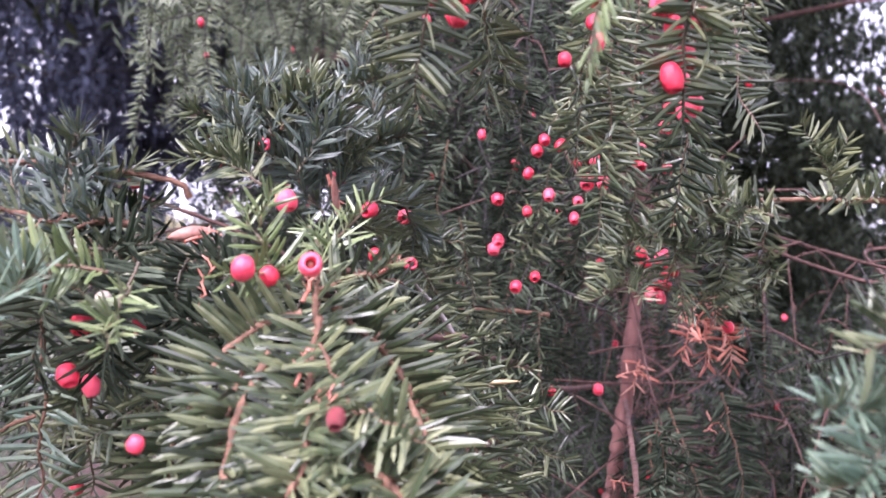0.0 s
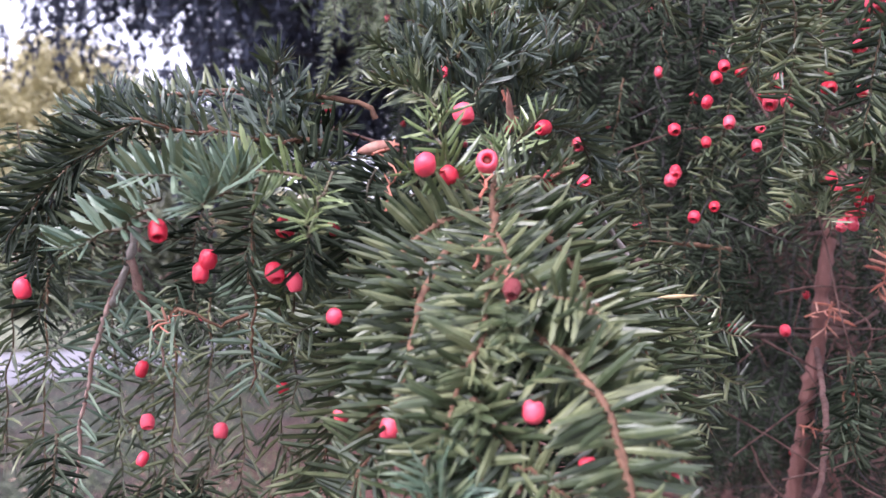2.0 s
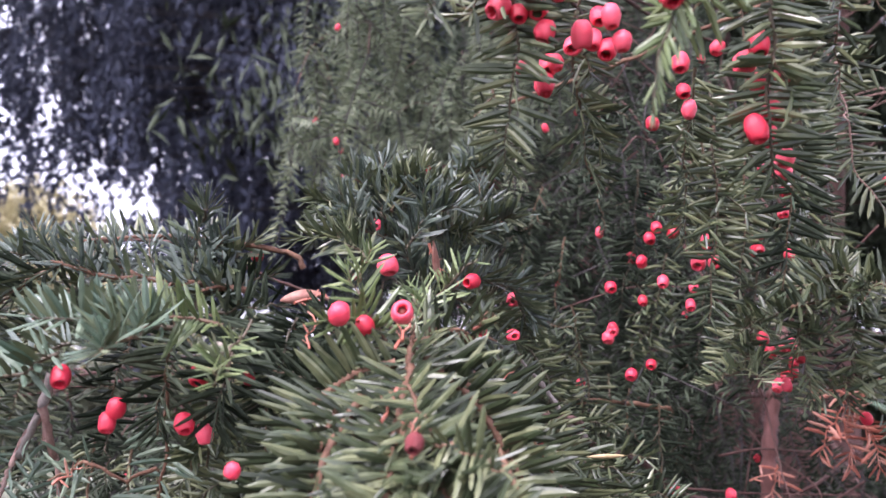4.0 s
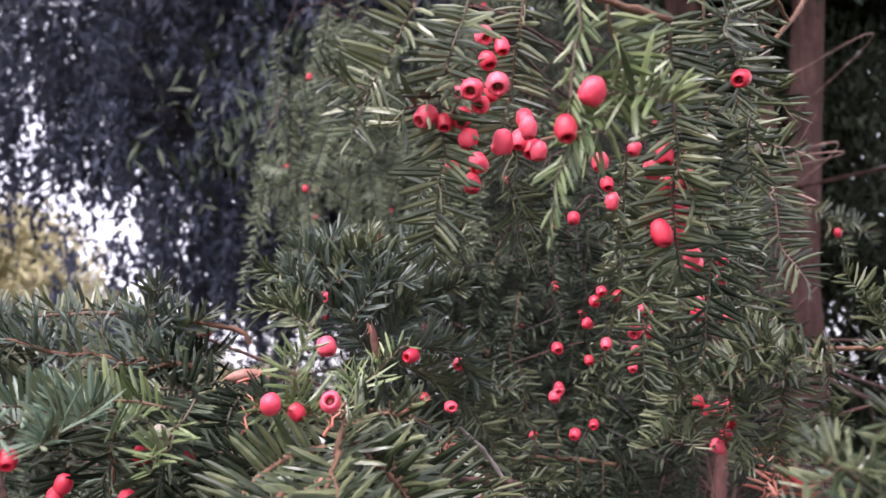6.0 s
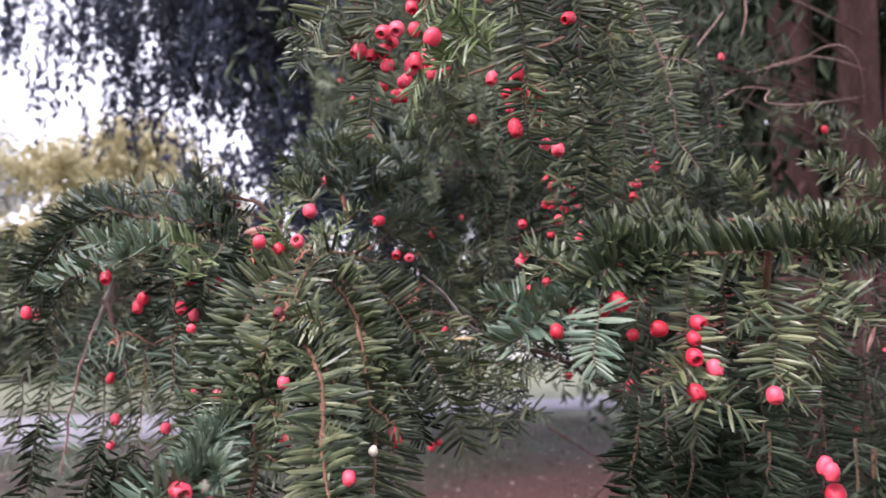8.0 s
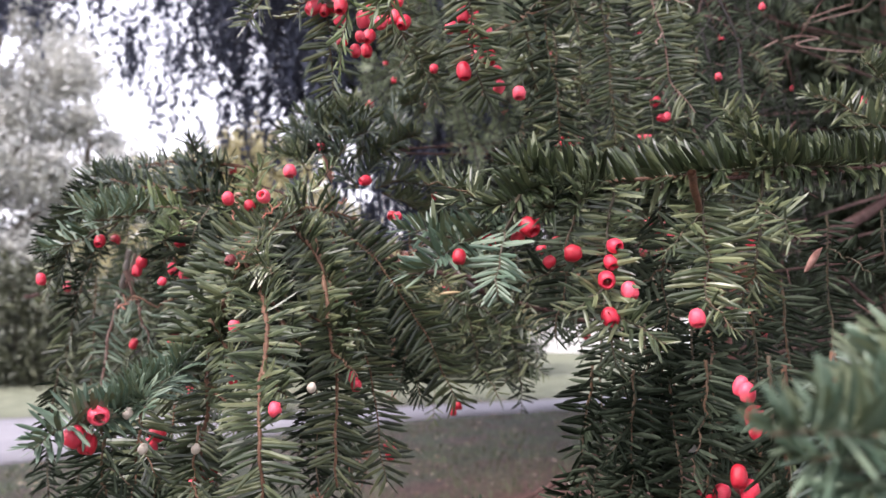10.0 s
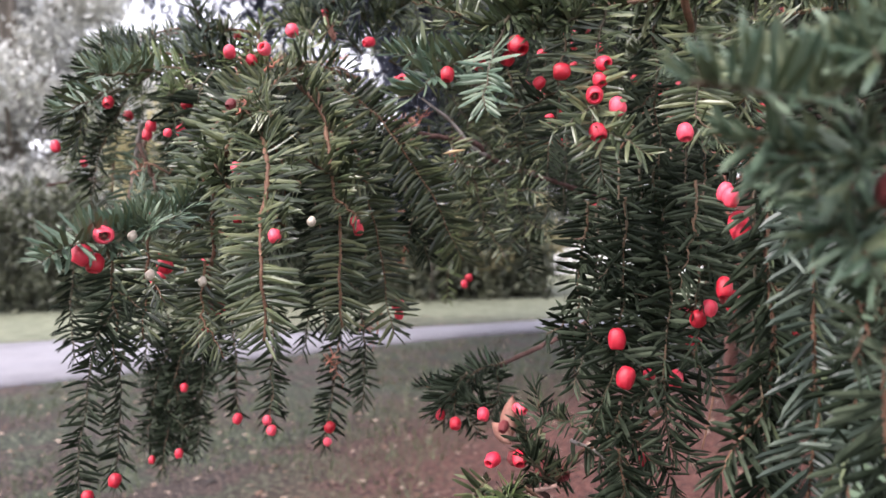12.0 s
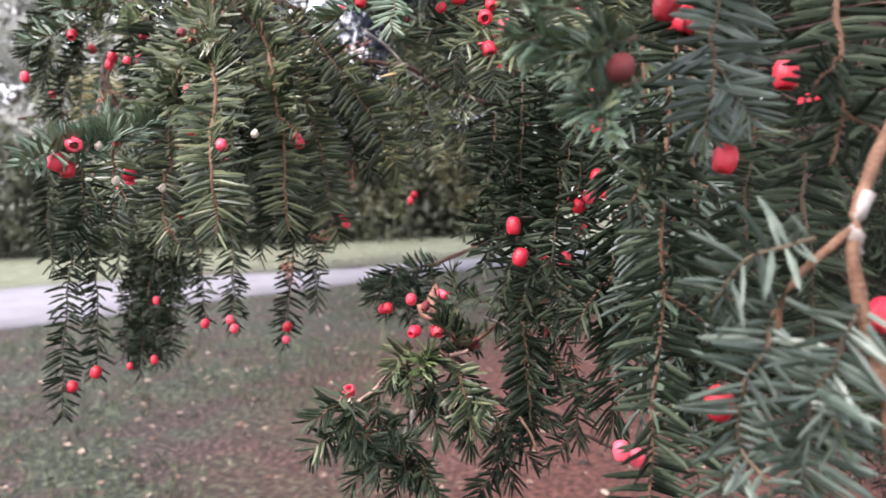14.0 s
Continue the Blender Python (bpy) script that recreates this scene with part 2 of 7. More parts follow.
def tube_mesh(name, paths, mats, sides=6, rng=None, knobs=0.12):
    """One mesh of one or more stems: paths is a list of (points, first radius, last radius)."""
    rng = rng or np.random.default_rng(3)
    vs, ls, sz, o = [], [], [], 0
    for path, r0, r1 in paths:
        v, q, cap = tube_arrays(path, r0, r1, sides, rng, knobs)
        vs.append(v)
        ls += [q.ravel() + o, cap + o]
        sz += [np.full(len(q), 4), [sides]]
        o += len(v)
    return raw_mesh(name, np.vstack(vs), np.concatenate(sz), np.concatenate(ls), mats, smooth=True)


NEEDLE_LOOPS = np.array([0, 2, 5, 3, 2, 1, 4, 5, 1, 0, 3, 4, 3, 5, 8, 6, 5, 4, 7, 8, 4, 3, 6, 7, 6, 8, 9, 8, 7, 9, 7, 6, 9])
NEEDLE_SIZES = np.array([4, 4, 4, 4, 4, 4, 3, 3, 3])
NEEDLE_SLOTS = np.array([0, 0, 1, 0, 0, 1, 0, 0, 1])


def needle_mesh(name, root, way, up, length, width, bend, mats):
    """Flat, keeled, pointed needles: ten corners each, closed, with a paler underside in the second slot."""
    n = len(root)
    way = unit(way)
    side = unit(np.cross(way, up))
    up = np.cross(side, way)
    v = np.empty((n, 10, 3))
    for k, (s, w, h) in enumerate(((0.0, 0.42, 0.16), (0.36, 1.0, 0.2), (0.84, 0.72, 0.14))):
        c = root + way * (length * s)[:, None] + bend * (length * s * s)[:, None]
        v[:, 3 * k] = c + side * (width * w / 2)[:, None]
        v[:, 3 * k + 1] = c - side * (width * w / 2)[:, None]
        v[:, 3 * k + 2] = c + up * (width * h)[:, None]
    v[:, 9] = root + way * length[:, None] + bend * length[:, None]
    loops = (NEEDLE_LOOPS[None] + 10 * np.arange(n)[:, None]).ravel()
    return raw_mesh(name, v.reshape(-1, 3), np.tile(NEEDLE_SIZES, n), loops, mats, np.tile(NEEDLE_SLOTS, n))


SPINDLE = np.array([0, 2, 1, 0, 3, 2, 0, 1, 3, 4, 1, 2, 4, 2, 3, 4, 3, 1])


def spindle_mesh(name, root, way, up, length, width, bend, mats):
    """Plainer needles for the shaded depth of the tree: three-sided spindles."""
    n = len(root)
    way = unit(way)
    side = unit(np.cross(way, up))
    up = np.cross(side, way)
    c = root + way * (length * 0.4)[:, None] + bend * (length * 0.16)[:, None]
    v = np.stack([root, c + side * (width * 0.55)[:, None], c - side * (width * 0.55)[:, None], c + up * (width * 0.3)[:, None], root + (way + bend) * length[:, None]], 1)
    loops = (SPINDLE[None] + 5 * np.arange(n)[:, None]).ravel()
    return raw_mesh(name, v.reshape(-1, 3), np.full(6 * n, 3), loops, mats)


def needles_along(path, face, rng, length=0.024, gap=0.0016, bush=0.35, lean=0.16, bare=0.0, droop=-0.03, neat=False):
    """Roots, ways and sizes of the needles in two ranks along a twig whose flat side looks towards face."""
    seg = np.linalg.norm(np.diff(path, axis=0), axis=1)
    dist = np.concatenate(([0], np.cumsum(seg)))
    total = dist[-1]
    s = np.arange(total * bare + gap, total, gap)
    s = s + rng.uniform(-0.4, 0.4, len(s)) * gap
    s = np.clip(s, 0, total)[rng.random(len(s)) > 0.07]
    root = np.stack([np.interp(s, dist, path[:, k]) for k in range(3)], 1)
    tan = unit(np.stack([np.interp(s, dist, np.gradient(path, axis=0)[:, k]) for k in range(3)], 1))
    face = unit(np.asarray(face, float))[None]
    f = unit(face - tan * (tan * face).sum(1, keepdims=True))
    sgn = np.where(np.arange(len(s)) % 2 == 0, 1.0, -1.0)
    turn = rng.uniform(-0.2, 0.4 + 1.55 * bush, len(s)) + rng.normal(0, 0.06, len(s))
    lat = np.cross(tan, f) * sgn[:, None]
    lat, f2 = lat * np.cos(turn)[:, None] + f * np.sin(turn)[:, None], f * np.cos(turn)[:, None] - lat * np.sin(turn)[:, None]
    left = np.clip((total - s) / 0.022, 0, 1)
    loose = 0.5 if neat else 0.72
    ang = (lean + rng.normal(0, 0.17 * loose, len(s))) + (1 - left) * 0.75
    way = lat * np.cos(ang)[:, None] + tan * np.sin(ang)[:, None]
    size = 0.95 * length * (0.55 + 0.45 * left) * np.clip(0.6 + s / 0.03, 0.6, 1) * rng.uniform(0.86 if neat else 0.74, 1.1, len(s))
    bend = tan * rng.uniform(-0.04, 0.22, len(s))[:, None] + f2 * rng.uniform(-0.2, 0.1, len(s))[:, None]
    bend[:, 2] -= droop * rng.uniform(0, 2, len(s))
    up = f2 + 0.17 * loose * rng.standard_normal((len(s), 3))
    width = np.clip(size * 0.142, 0.0009, 0.0034) * rng.uniform(0.88, 1.15, len(s))
    return root, way, up, size, width, bend


RNG = np.random.default_rng(11)


def thing(name, base, label, category, group=""):
    ob = new(name)
    ob.empty_display_size = 0.02
    ob.location = base
    return tagged(ob, label, category, group)


def part(name, me, parent, label="", kind=""):
    """Links a mesh as one part; its corners are counted from the thing's base."""
    ob = new(name, me)
    ob.parent = parent
    return tagged(ob, label, "", "", kind)


def base_of(b):
    while b.parent:
        b = b.parent
    return np.array(b.location)


def stem(b, points, r0, r1, mat=None, label="", name="stem", sides=8):
    p = spline(points, 0.006) - base_of(b)
    p[1:-1] += RNG.normal(0, min(r0 * 0.12, 0.0004), (len(p) - 2, 3))
    return part(name, tube_mesh(name, [(p, r0, r1)], [mat or TWIG], sides, RNG, 0.22 if mat is LICHEN else 0.1), b, label)


def twig(b, points, face=(0.0, -1.0, 0.25), length=0.024, gap=0.0016, bush=0.35, mats=None, bare=0.0, lean=0.16, r=0.001, wood=None, droop=-0.03, label="", shoots=0, neat=False):
    """One shoot with its needles: a stem mesh, and the needles as its own part."""
    p = spline(points, 0.004) - base_of(b)
    u = np.linspace(0, 1, len(p))[:, None]
    for k in (2.3, 4.1, 7.7):
        p = p + 0.0024 / k * np.sin(2 * np.pi * (k * u + RNG.random((1, 3)))) * np.minimum(1, 6 * u)
    face = np.asarray(face, float) + RNG.normal(0, 0.22, 3)
    shoot = part("twig", tube_mesh("twig", [(p, r * 1.1, r * 0.5)], [wood or (TWIG_GREEN if r < 0.0015 else TWIG)], 5, RNG), b, label)
    me = needle_mesh("needles", *needles_along(p, face, RNG, length, gap * 0.95, bush, lean, bare, droop, neat), mats or [NEEDLE, NEEDLE_UNDER])
    part("needles", me, shoot, "", "stuff")
    for k in range(shoots):
        # short side shoots that stand out towards the light
        i = int(len(p) * RNG.uniform(0.12, 0.85))
        tan, f = unit(p[min(i + 2, len(p) - 1)] - p[i - 1]), unit(face)
        lat = np.cross(tan, f) * (1 if k % 2 else -1)
        way = unit(lat * 0.7 + tan * RNG.uniform(0.4, 0.9) + f * RNG.uniform(0.1, 0.6))
        long = RNG.uniform(0.018, 0.04)
        q = p[i] + base_of(b)
        twig(b, [q, q + way * long * 0.5, q + way * long + np.array([0, 0, -0.1 * long])], f, length * 0.9, gap, bush + 0.2, mats, 0.0, lean, r * 0.75, wood, droop)
    return shoot


def bushel(b, lines, length=0.022, gap=0.0024, bush=0.5, mats=None, r=0.0011, wood=None, droop=0.0):
    """Many shoots of a branch too deep in the tree to tell apart: one mesh of stems and one of needles."""
    base = base_of(b)
    tubes, rows = [], []
    for points, face in lines:
        p = spline(points, 0.012) - base
        tubes.append((p, r * 1.2, r * 0.5))
        rows.append(needles_along(p, face, RNG, length, gap, bush, 0.25, 0.0, droop))
    part("wood", tube_mesh("wood", tubes, [wood or TWIG], 4, RNG), b, "", "stuff")
    cols = [np.concatenate(c) for c in zip(*rows)]
    # by default the needles take the colour with shade painted in
    part("needles", spindle_mesh("needles", *cols, mats or [NEEDLE_SHADED, NEEDLE_SHADED]), b, "", "stuff")


def revolve(name, profile, sides, mats, slots=None):
    bm = bmesh.new()
    rings = []
    for r, z in profile:
        if r < 1e-6:
            rings.append([bm.verts.new((0, 0, z))])
        else:
            rings.append([bm.verts.new((r * math.cos(2 * math.pi * k / sides), r * math.sin(2 * math.pi * k / sides), z)) for k in range(sides)])
    for i, (a, c) in enumerate(zip(rings, rings[1:])):
        for k in range(sides):
            j = (k + 1) % sides
            f = [a[k], a[j], c[j], c[k]] if len(a) > 1 and len(c) > 1 else ([a[0], c[j], c[k]] if len(a) == 1 else [a[k], a[j], c[0]])
            face = bm.faces.new(f)
            face.smooth = True
    bmesh.ops.recalc_face_normals(bm, faces=bm.faces)
    me = bpy.data.meshes.new(name)
    bm.to_mesh(me)
    bm.free()
    for m in mats:
        me.materials.append(m)
    return me


# a fleshy cup, open at its far end (+z), and the seed that sits in it; unit diameter
CUP = [(0.0, -0.5), (0.2, -0.47), (0.36, -0.37), (0.46, -0.19), (0.495, 0.02), (0.475, 0.2), (0.41, 0.36), (0.335, 0.45), (0.28, 0.47), (0.235, 0.43), (0.215, 0.3), (0.2, 0.1)]
CUP_LONG = [(r * 0.95, z * 1.2) for r, z in CUP]
CUP_BUD = [(r * (0.97 if z < 0.1 else 0.88), z * 1.1) for r, z in CUP]
CUP_MESHES = [revolve("berry", c, 16, [ARIL]) for c in (CUP, CUP_LONG, CUP_BUD)]
CUP_OLD_SHADED = revolve("berry", CUP_BUD, 12, [ARIL_OLD_SHADED])
SEED_MESH = revolve("seed", [(0, -0.25), (0.15, -0.2), (0.24, -0.02), (0.2, 0.14), (0.1, 0.23), (0, 0.26)], 10, [SEED])
UNRIPE_MESH = revolve("unripe_seed", [(0, -0.55), (0.2, -0.52), (0.3, -0.42), (0.34, -0.25), (0.42, -0.2), (0.5, 0.05), (0.42, 0.32), (0.24, 0.5), (0.06, 0.58), (0, 0.6)], 12, [UNRIPE])
for me in CUP_MESHES:
    for v in me.vertices:
        v.co += Vector(noise.noise_vector(v.co * 2.6)) * 0.05


def berry(b, place, axis=None, size=0.0095, form=None, old=False):
    """A ripe red berry with its seed, hung on a branch."""
    form = int(RNG.integers(0, 3)) if form is None else form
    axis = np.array((0, -0.2, -1.0) if axis is None else axis, float) + RNG.normal(0, 0.25, 3)
    ob = part("berry", CUP_OLD_SHADED if old else CUP_MESHES[form], b, "withered or shade-darkened brownish berry" if old else "")
    ob.rotation_mode = "QUATERNION"
    ob.rotation_quaternion = Vector(axis).to_track_quat("Z", "Y")
    ob.location = np.asarray(place) - base_of(b)
    s = size * float(RNG.uniform(0.92, 1.08))
    ob.scale = (s * float(RNG.uniform(0.9, 1.04)), s * float(RNG.uniform(0.9, 1.04)), s)
    part("seed", SEED_MESH, ob)
    return ob


def unripe(b, place, axis=(0.0, -0.5, -1.0), size=0.0062):
    ob = part("unripe_berry", UNRIPE_MESH, b, "pale green unripe berry")
    ob.rotation_mode = "QUATERNION"
    ob.rotation_quaternion = Vector(axis).to_track_quat("Z", "Y")
    ob.location = np.asarray(place) - base_of(b)
    ob.scale = (size, size, size)
    return ob


def dead_spray(b, points, length=0.02, gap=0.004):
    """A small dried shoot with rust-coloured needles."""
    return twig(b, points, length=length, gap=gap, bush=0.9, mats=[NEEDLE_DEAD, NEEDLE_DEAD], r=0.0008, wood=NEEDLE_DEAD, label="dried rust-brown shoot")

# ---- ground, path, distance ----
def sheet(name, verts, faces, mats, smooth=False):
    me = bpy.data.meshes.new(name)
    me.from_pydata(verts, [], faces)
    for m in mats:
        me.materials.append(m)
    if smooth:
        me.polygons.foreach_set("use_smooth", np.ones(len(me.polygons), bool))
    return me


def ground_height(x, y):
    return 0.0 if math.hypot(x, y) > 60 else 0.03 * noise.noise(Vector((x * 0.35, y * 0.35, 0)))


def make_ground():
    xs = [-900, -300, -120, -60, *np.arange(-30, 20.1, 0.8), 60, 120, 300, 900]
    ys = [-900, -300, -120, -60, *np.arange(-12, 30.1, 0.8), 60, 120, 300, 900]
    verts = [(x, y, ground_height(x, y)) for y in ys for x in xs]
    w = len(xs)
    faces = [(j * w + i, j * w + i + 1, (j + 1) * w + i + 1, (j + 1) * w + i) for j in range(len(ys) - 1) for i in range(w - 1)]
    tagged(new("ground", sheet("ground", verts, faces, [GROUND], True)), "worn park turf with leaf litter and bare reddish earth", "ground", kind="structure")


make_ground()


def make_path():
    """The curving park path: a low asphalt slab with a worn edge."""
    near = spline([(-16, -10, 0), (-10.2, -1.5, 0), (-6.41, 4.64, 0), (-4.85, 7.3, 0), (-2.79, 9.95, 0), (1.5, 13.2, 0), (9, 16.5, 0), (22, 20, 0)], 0.5)
    far = spline([(-19.5, -9, 0), (-13.2, -0.2, 0), (-8.89, 6.45, 0), (-5.43, 8.75, 0), (-3.08, 11.0, 0), (1.0, 14.8, 0), (8.4, 18.4, 0), (21.5, 22.2, 0)], 0.5)
    k = 80
    a = np.stack([np.interp(np.linspace(0, 1, k), np.linspace(0, 1, len(near)), near[:, i]) for i in range(3)], 1)
    b = np.stack([np.interp(np.linspace(0, 1, k), np.linspace(0, 1, len(far)), far[:, i]) for i in range(3)], 1)
    rng = np.random.default_rng(5)
    a[:, :2] += rng.normal(0, 0.03, (k, 2))
    b[:, :2] += rng.normal(0, 0.03, (k, 2))
    verts = []
    for p, q in zip(a, b):
        for s, z in ((0, -0.02), (0, 0.034), (0.33, 0.05), (0.67, 0.05), (1, 0.034), (1, -0.02)):
            c = p + (q - p) * s
            verts.append((c[0], c[1], z))
    faces = [(i * 6 + j, (i + 1) * 6 + j, (i + 1) * 6 + j + 1, i * 6 + j + 1) for i in range(k - 1) for j in range(5)]
    tagged(new("path", sheet("path", verts, faces, [ASPHALT], True)), "pale grey asphalt park path between strips of grass", "path", kind="structure")


make_path()


def shards(centres, size, rng, hang=0.0, aspect=0.45):
    """Small folded leaves at the given places: two triangles on each side of a midrib."""
    n = len(centres)
    d = unit(rng.standard_normal((n, 3)) + np.array([0, 0, -3.0 * hang]))
    s = unit(np.cross(d, rng.standard_normal((n, 3))))
    u = np.cross(s, d)
    L = (size * rng.uniform(0.6, 1.3, n))[:, None]
    w = L * aspect
    v = np.stack([centres - d * L / 2, centres + s * w / 2 + u * w * 0.25, centres + d * L / 2, centres - s * w / 2 + u * w * 0.25], 1)
    loops = (np.array([0, 1, 2, 0, 2, 3])[None] + 4 * np.arange(n)[:, None]).ravel()
    return v.reshape(-1, 3), np.full(2 * n, 3), loops


def crown_points(rng, lumps, count, power=0.45):
    """Places in uneven lumps (centre, radii), thicker towards their skins."""
    out = []
    vol = np.array([r[0] * r[1] * r[2] for _, r in lumps]) ** 0.7
    for (c, r), k in zip(lumps, (count * vol / vol.sum()).astype(int)):
        d = unit(rng.standard_normal((k, 3)))
        rad = rng.uniform(0, 1, (k, 1)) ** power
        out.append(np.asarray(c) + d * rad * np.asarray(r) * (1 + 0.25 * rng.standard_normal((k, 1))))
    return np.vstack(out)


def broadleaf(name, base, height, spread, leaf, count, size, label, category, seed, lumps=14, low=0.25):
    """A tree or shrub: trunk with limbs, and a crown of separate leaves in lumps."""
    rng = np.random.default_rng(seed)
    ob = thing(name, base, label, category)
    top = np.array([rng.normal(0, 0.05 * spread), rng.normal(0, 0.05 * spread), height * 0.85])
    tubes = [(spline([(0, 0, -0.1), top * 0.4 + rng.normal(0, 0.03 * spread, 3), top], height / 12), height * 0.022, height * 0.005)]
    balls = []
    for _ in range(lumps):
        z = height * rng.uniform(low, 0.95)
        reach = spread * (1 - ((z / height - 0.5) / 0.62) ** 2) * rng.uniform(0.45, 1.0)
        a = rng.uniform(0, 2 * np.pi)
        c = np.array([math.cos(a) * reach, math.sin(a) * reach, z])
        balls.append((c, np.array([1, 1, 0.8]) * spread * rng.uniform(0.22, 0.42)))
        tubes.append((spline([top * (z / height) * 0.7, c * np.array([0.6, 0.6, 0.97]), c], height / 8), height * 0.008, height * 0.002))
    part("trunk", tube_mesh("trunk", tubes, [TRUNK_FAR], 7, rng), ob)
    v, s, l = shards(crown_points(rng, balls, count), size, rng, 0.1)
    part("crown", raw_mesh("crown", v, s, l, [leaf]), ob, "", "stuff")
    return ob


def hedge(name, a, b, height, depth, count, seed, label):
    """A long, uneven hedge of small leaves on a row of stems."""
    rng = np.random.default_rng(seed)
    a, b = np.array([*a, 0.0]), np.array([*b, 0.0])
    ob = thing(name, a, label, "hedge")
    along = b - a
    across = unit(np.cross(along, (0, 0, 1)))
    tubes = []
    for s in np.linspace(0.01, 0.99, 26):
        p = along * s
        tubes.append((spline([p - (0, 0, 0.1), p + across * rng.normal(0, depth * 0.2) + (0, 0, height * 0.8)], 0.4), 0.05, 0.015))
    part("wood", tube_mesh("wood", tubes, [TRUNK_FAR], 6, rng), ob, "", "stuff")
    s = rng.uniform(0, 1, count)
    top = height * (0.82 + 0.2 * np.sin(s * 37) * np.sin(s * 13 + 1) + 0.08 * np.sin(s * 121))
    z = top * rng.uniform(0.0, 1, count)
    d = rng.normal(0, depth * 0.36, count)
    v, sz, l = shards(along * s[:, None] + across * d[:, None] + np.stack([0 * z, 0 * z, z], 1), 0.17, rng, 0.1)
    part("leaves", raw_mesh("leaves", v, sz, l, [LEAF_HEDGE]), ob, "", "stuff")


hedge("hedge", (-26, 0.5), (-11.5, 11.2), 2.6, 1.6, 42000, 1, "dark uneven hedge along the grass behind the path")
hedge("hedge", (-11.4, 11.3), (-5.2, 15.4), 2.3, 1.8, 30000, 2, "dark olive hedge along the grass behind the path")
hedge("hedge", (2.5, 20.5), (24, 27), 2.6, 2.0, 22000, 12, "far dark hedge along the park lawn")
broadleaf("shrub", (-6.6, 13.4, 0), 2.4, 1.2, LEAF_YELLOW, 2500, 0.12, "yellow-green shrub in front of a dark hedge", "shrub", 3, 8, 0.2)
broadleaf("shrub", (-5.2, 14.6, 0), 2.0, 0.9, LEAF_YELLOW, 1500, 0.12, "yellow-green shrub in front of a dark hedge", "shrub", 4, 7, 0.2)
broadleaf("shrub", (-5.0, 15.2, 0), 2.2, 1.3, LEAF_HEDGE, 2200, 0.12, "dark olive shrub at the hedge's end", "shrub", 14, 8, 0.2)
broadleaf("autumn_tree", (-12.0, 15.7, 0), 5.0, 3.0, LEAF_YELLOW, 9000, 0.22, "rounded tree with yellowing autumn leaves", "tree", 5, 18, 0.22)
broadleaf("autumn_tree", (-15.0, 16.6, 0), 5.4, 2.6, LEAF_YELLOW, 7000, 0.22, "rounded tree with yellowing autumn leaves", "tree", 6, 16, 0.22)
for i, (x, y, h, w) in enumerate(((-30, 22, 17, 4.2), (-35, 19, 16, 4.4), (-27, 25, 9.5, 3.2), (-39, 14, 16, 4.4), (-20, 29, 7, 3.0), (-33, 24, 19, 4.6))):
    broadleaf("hazy_tree", (x, y, 0), h, w, LEAF_HAZED, 11500, 0.38, "tall hazy grey-green tree beyond the lawn", "tree", 20 + i, 22, 0.12)


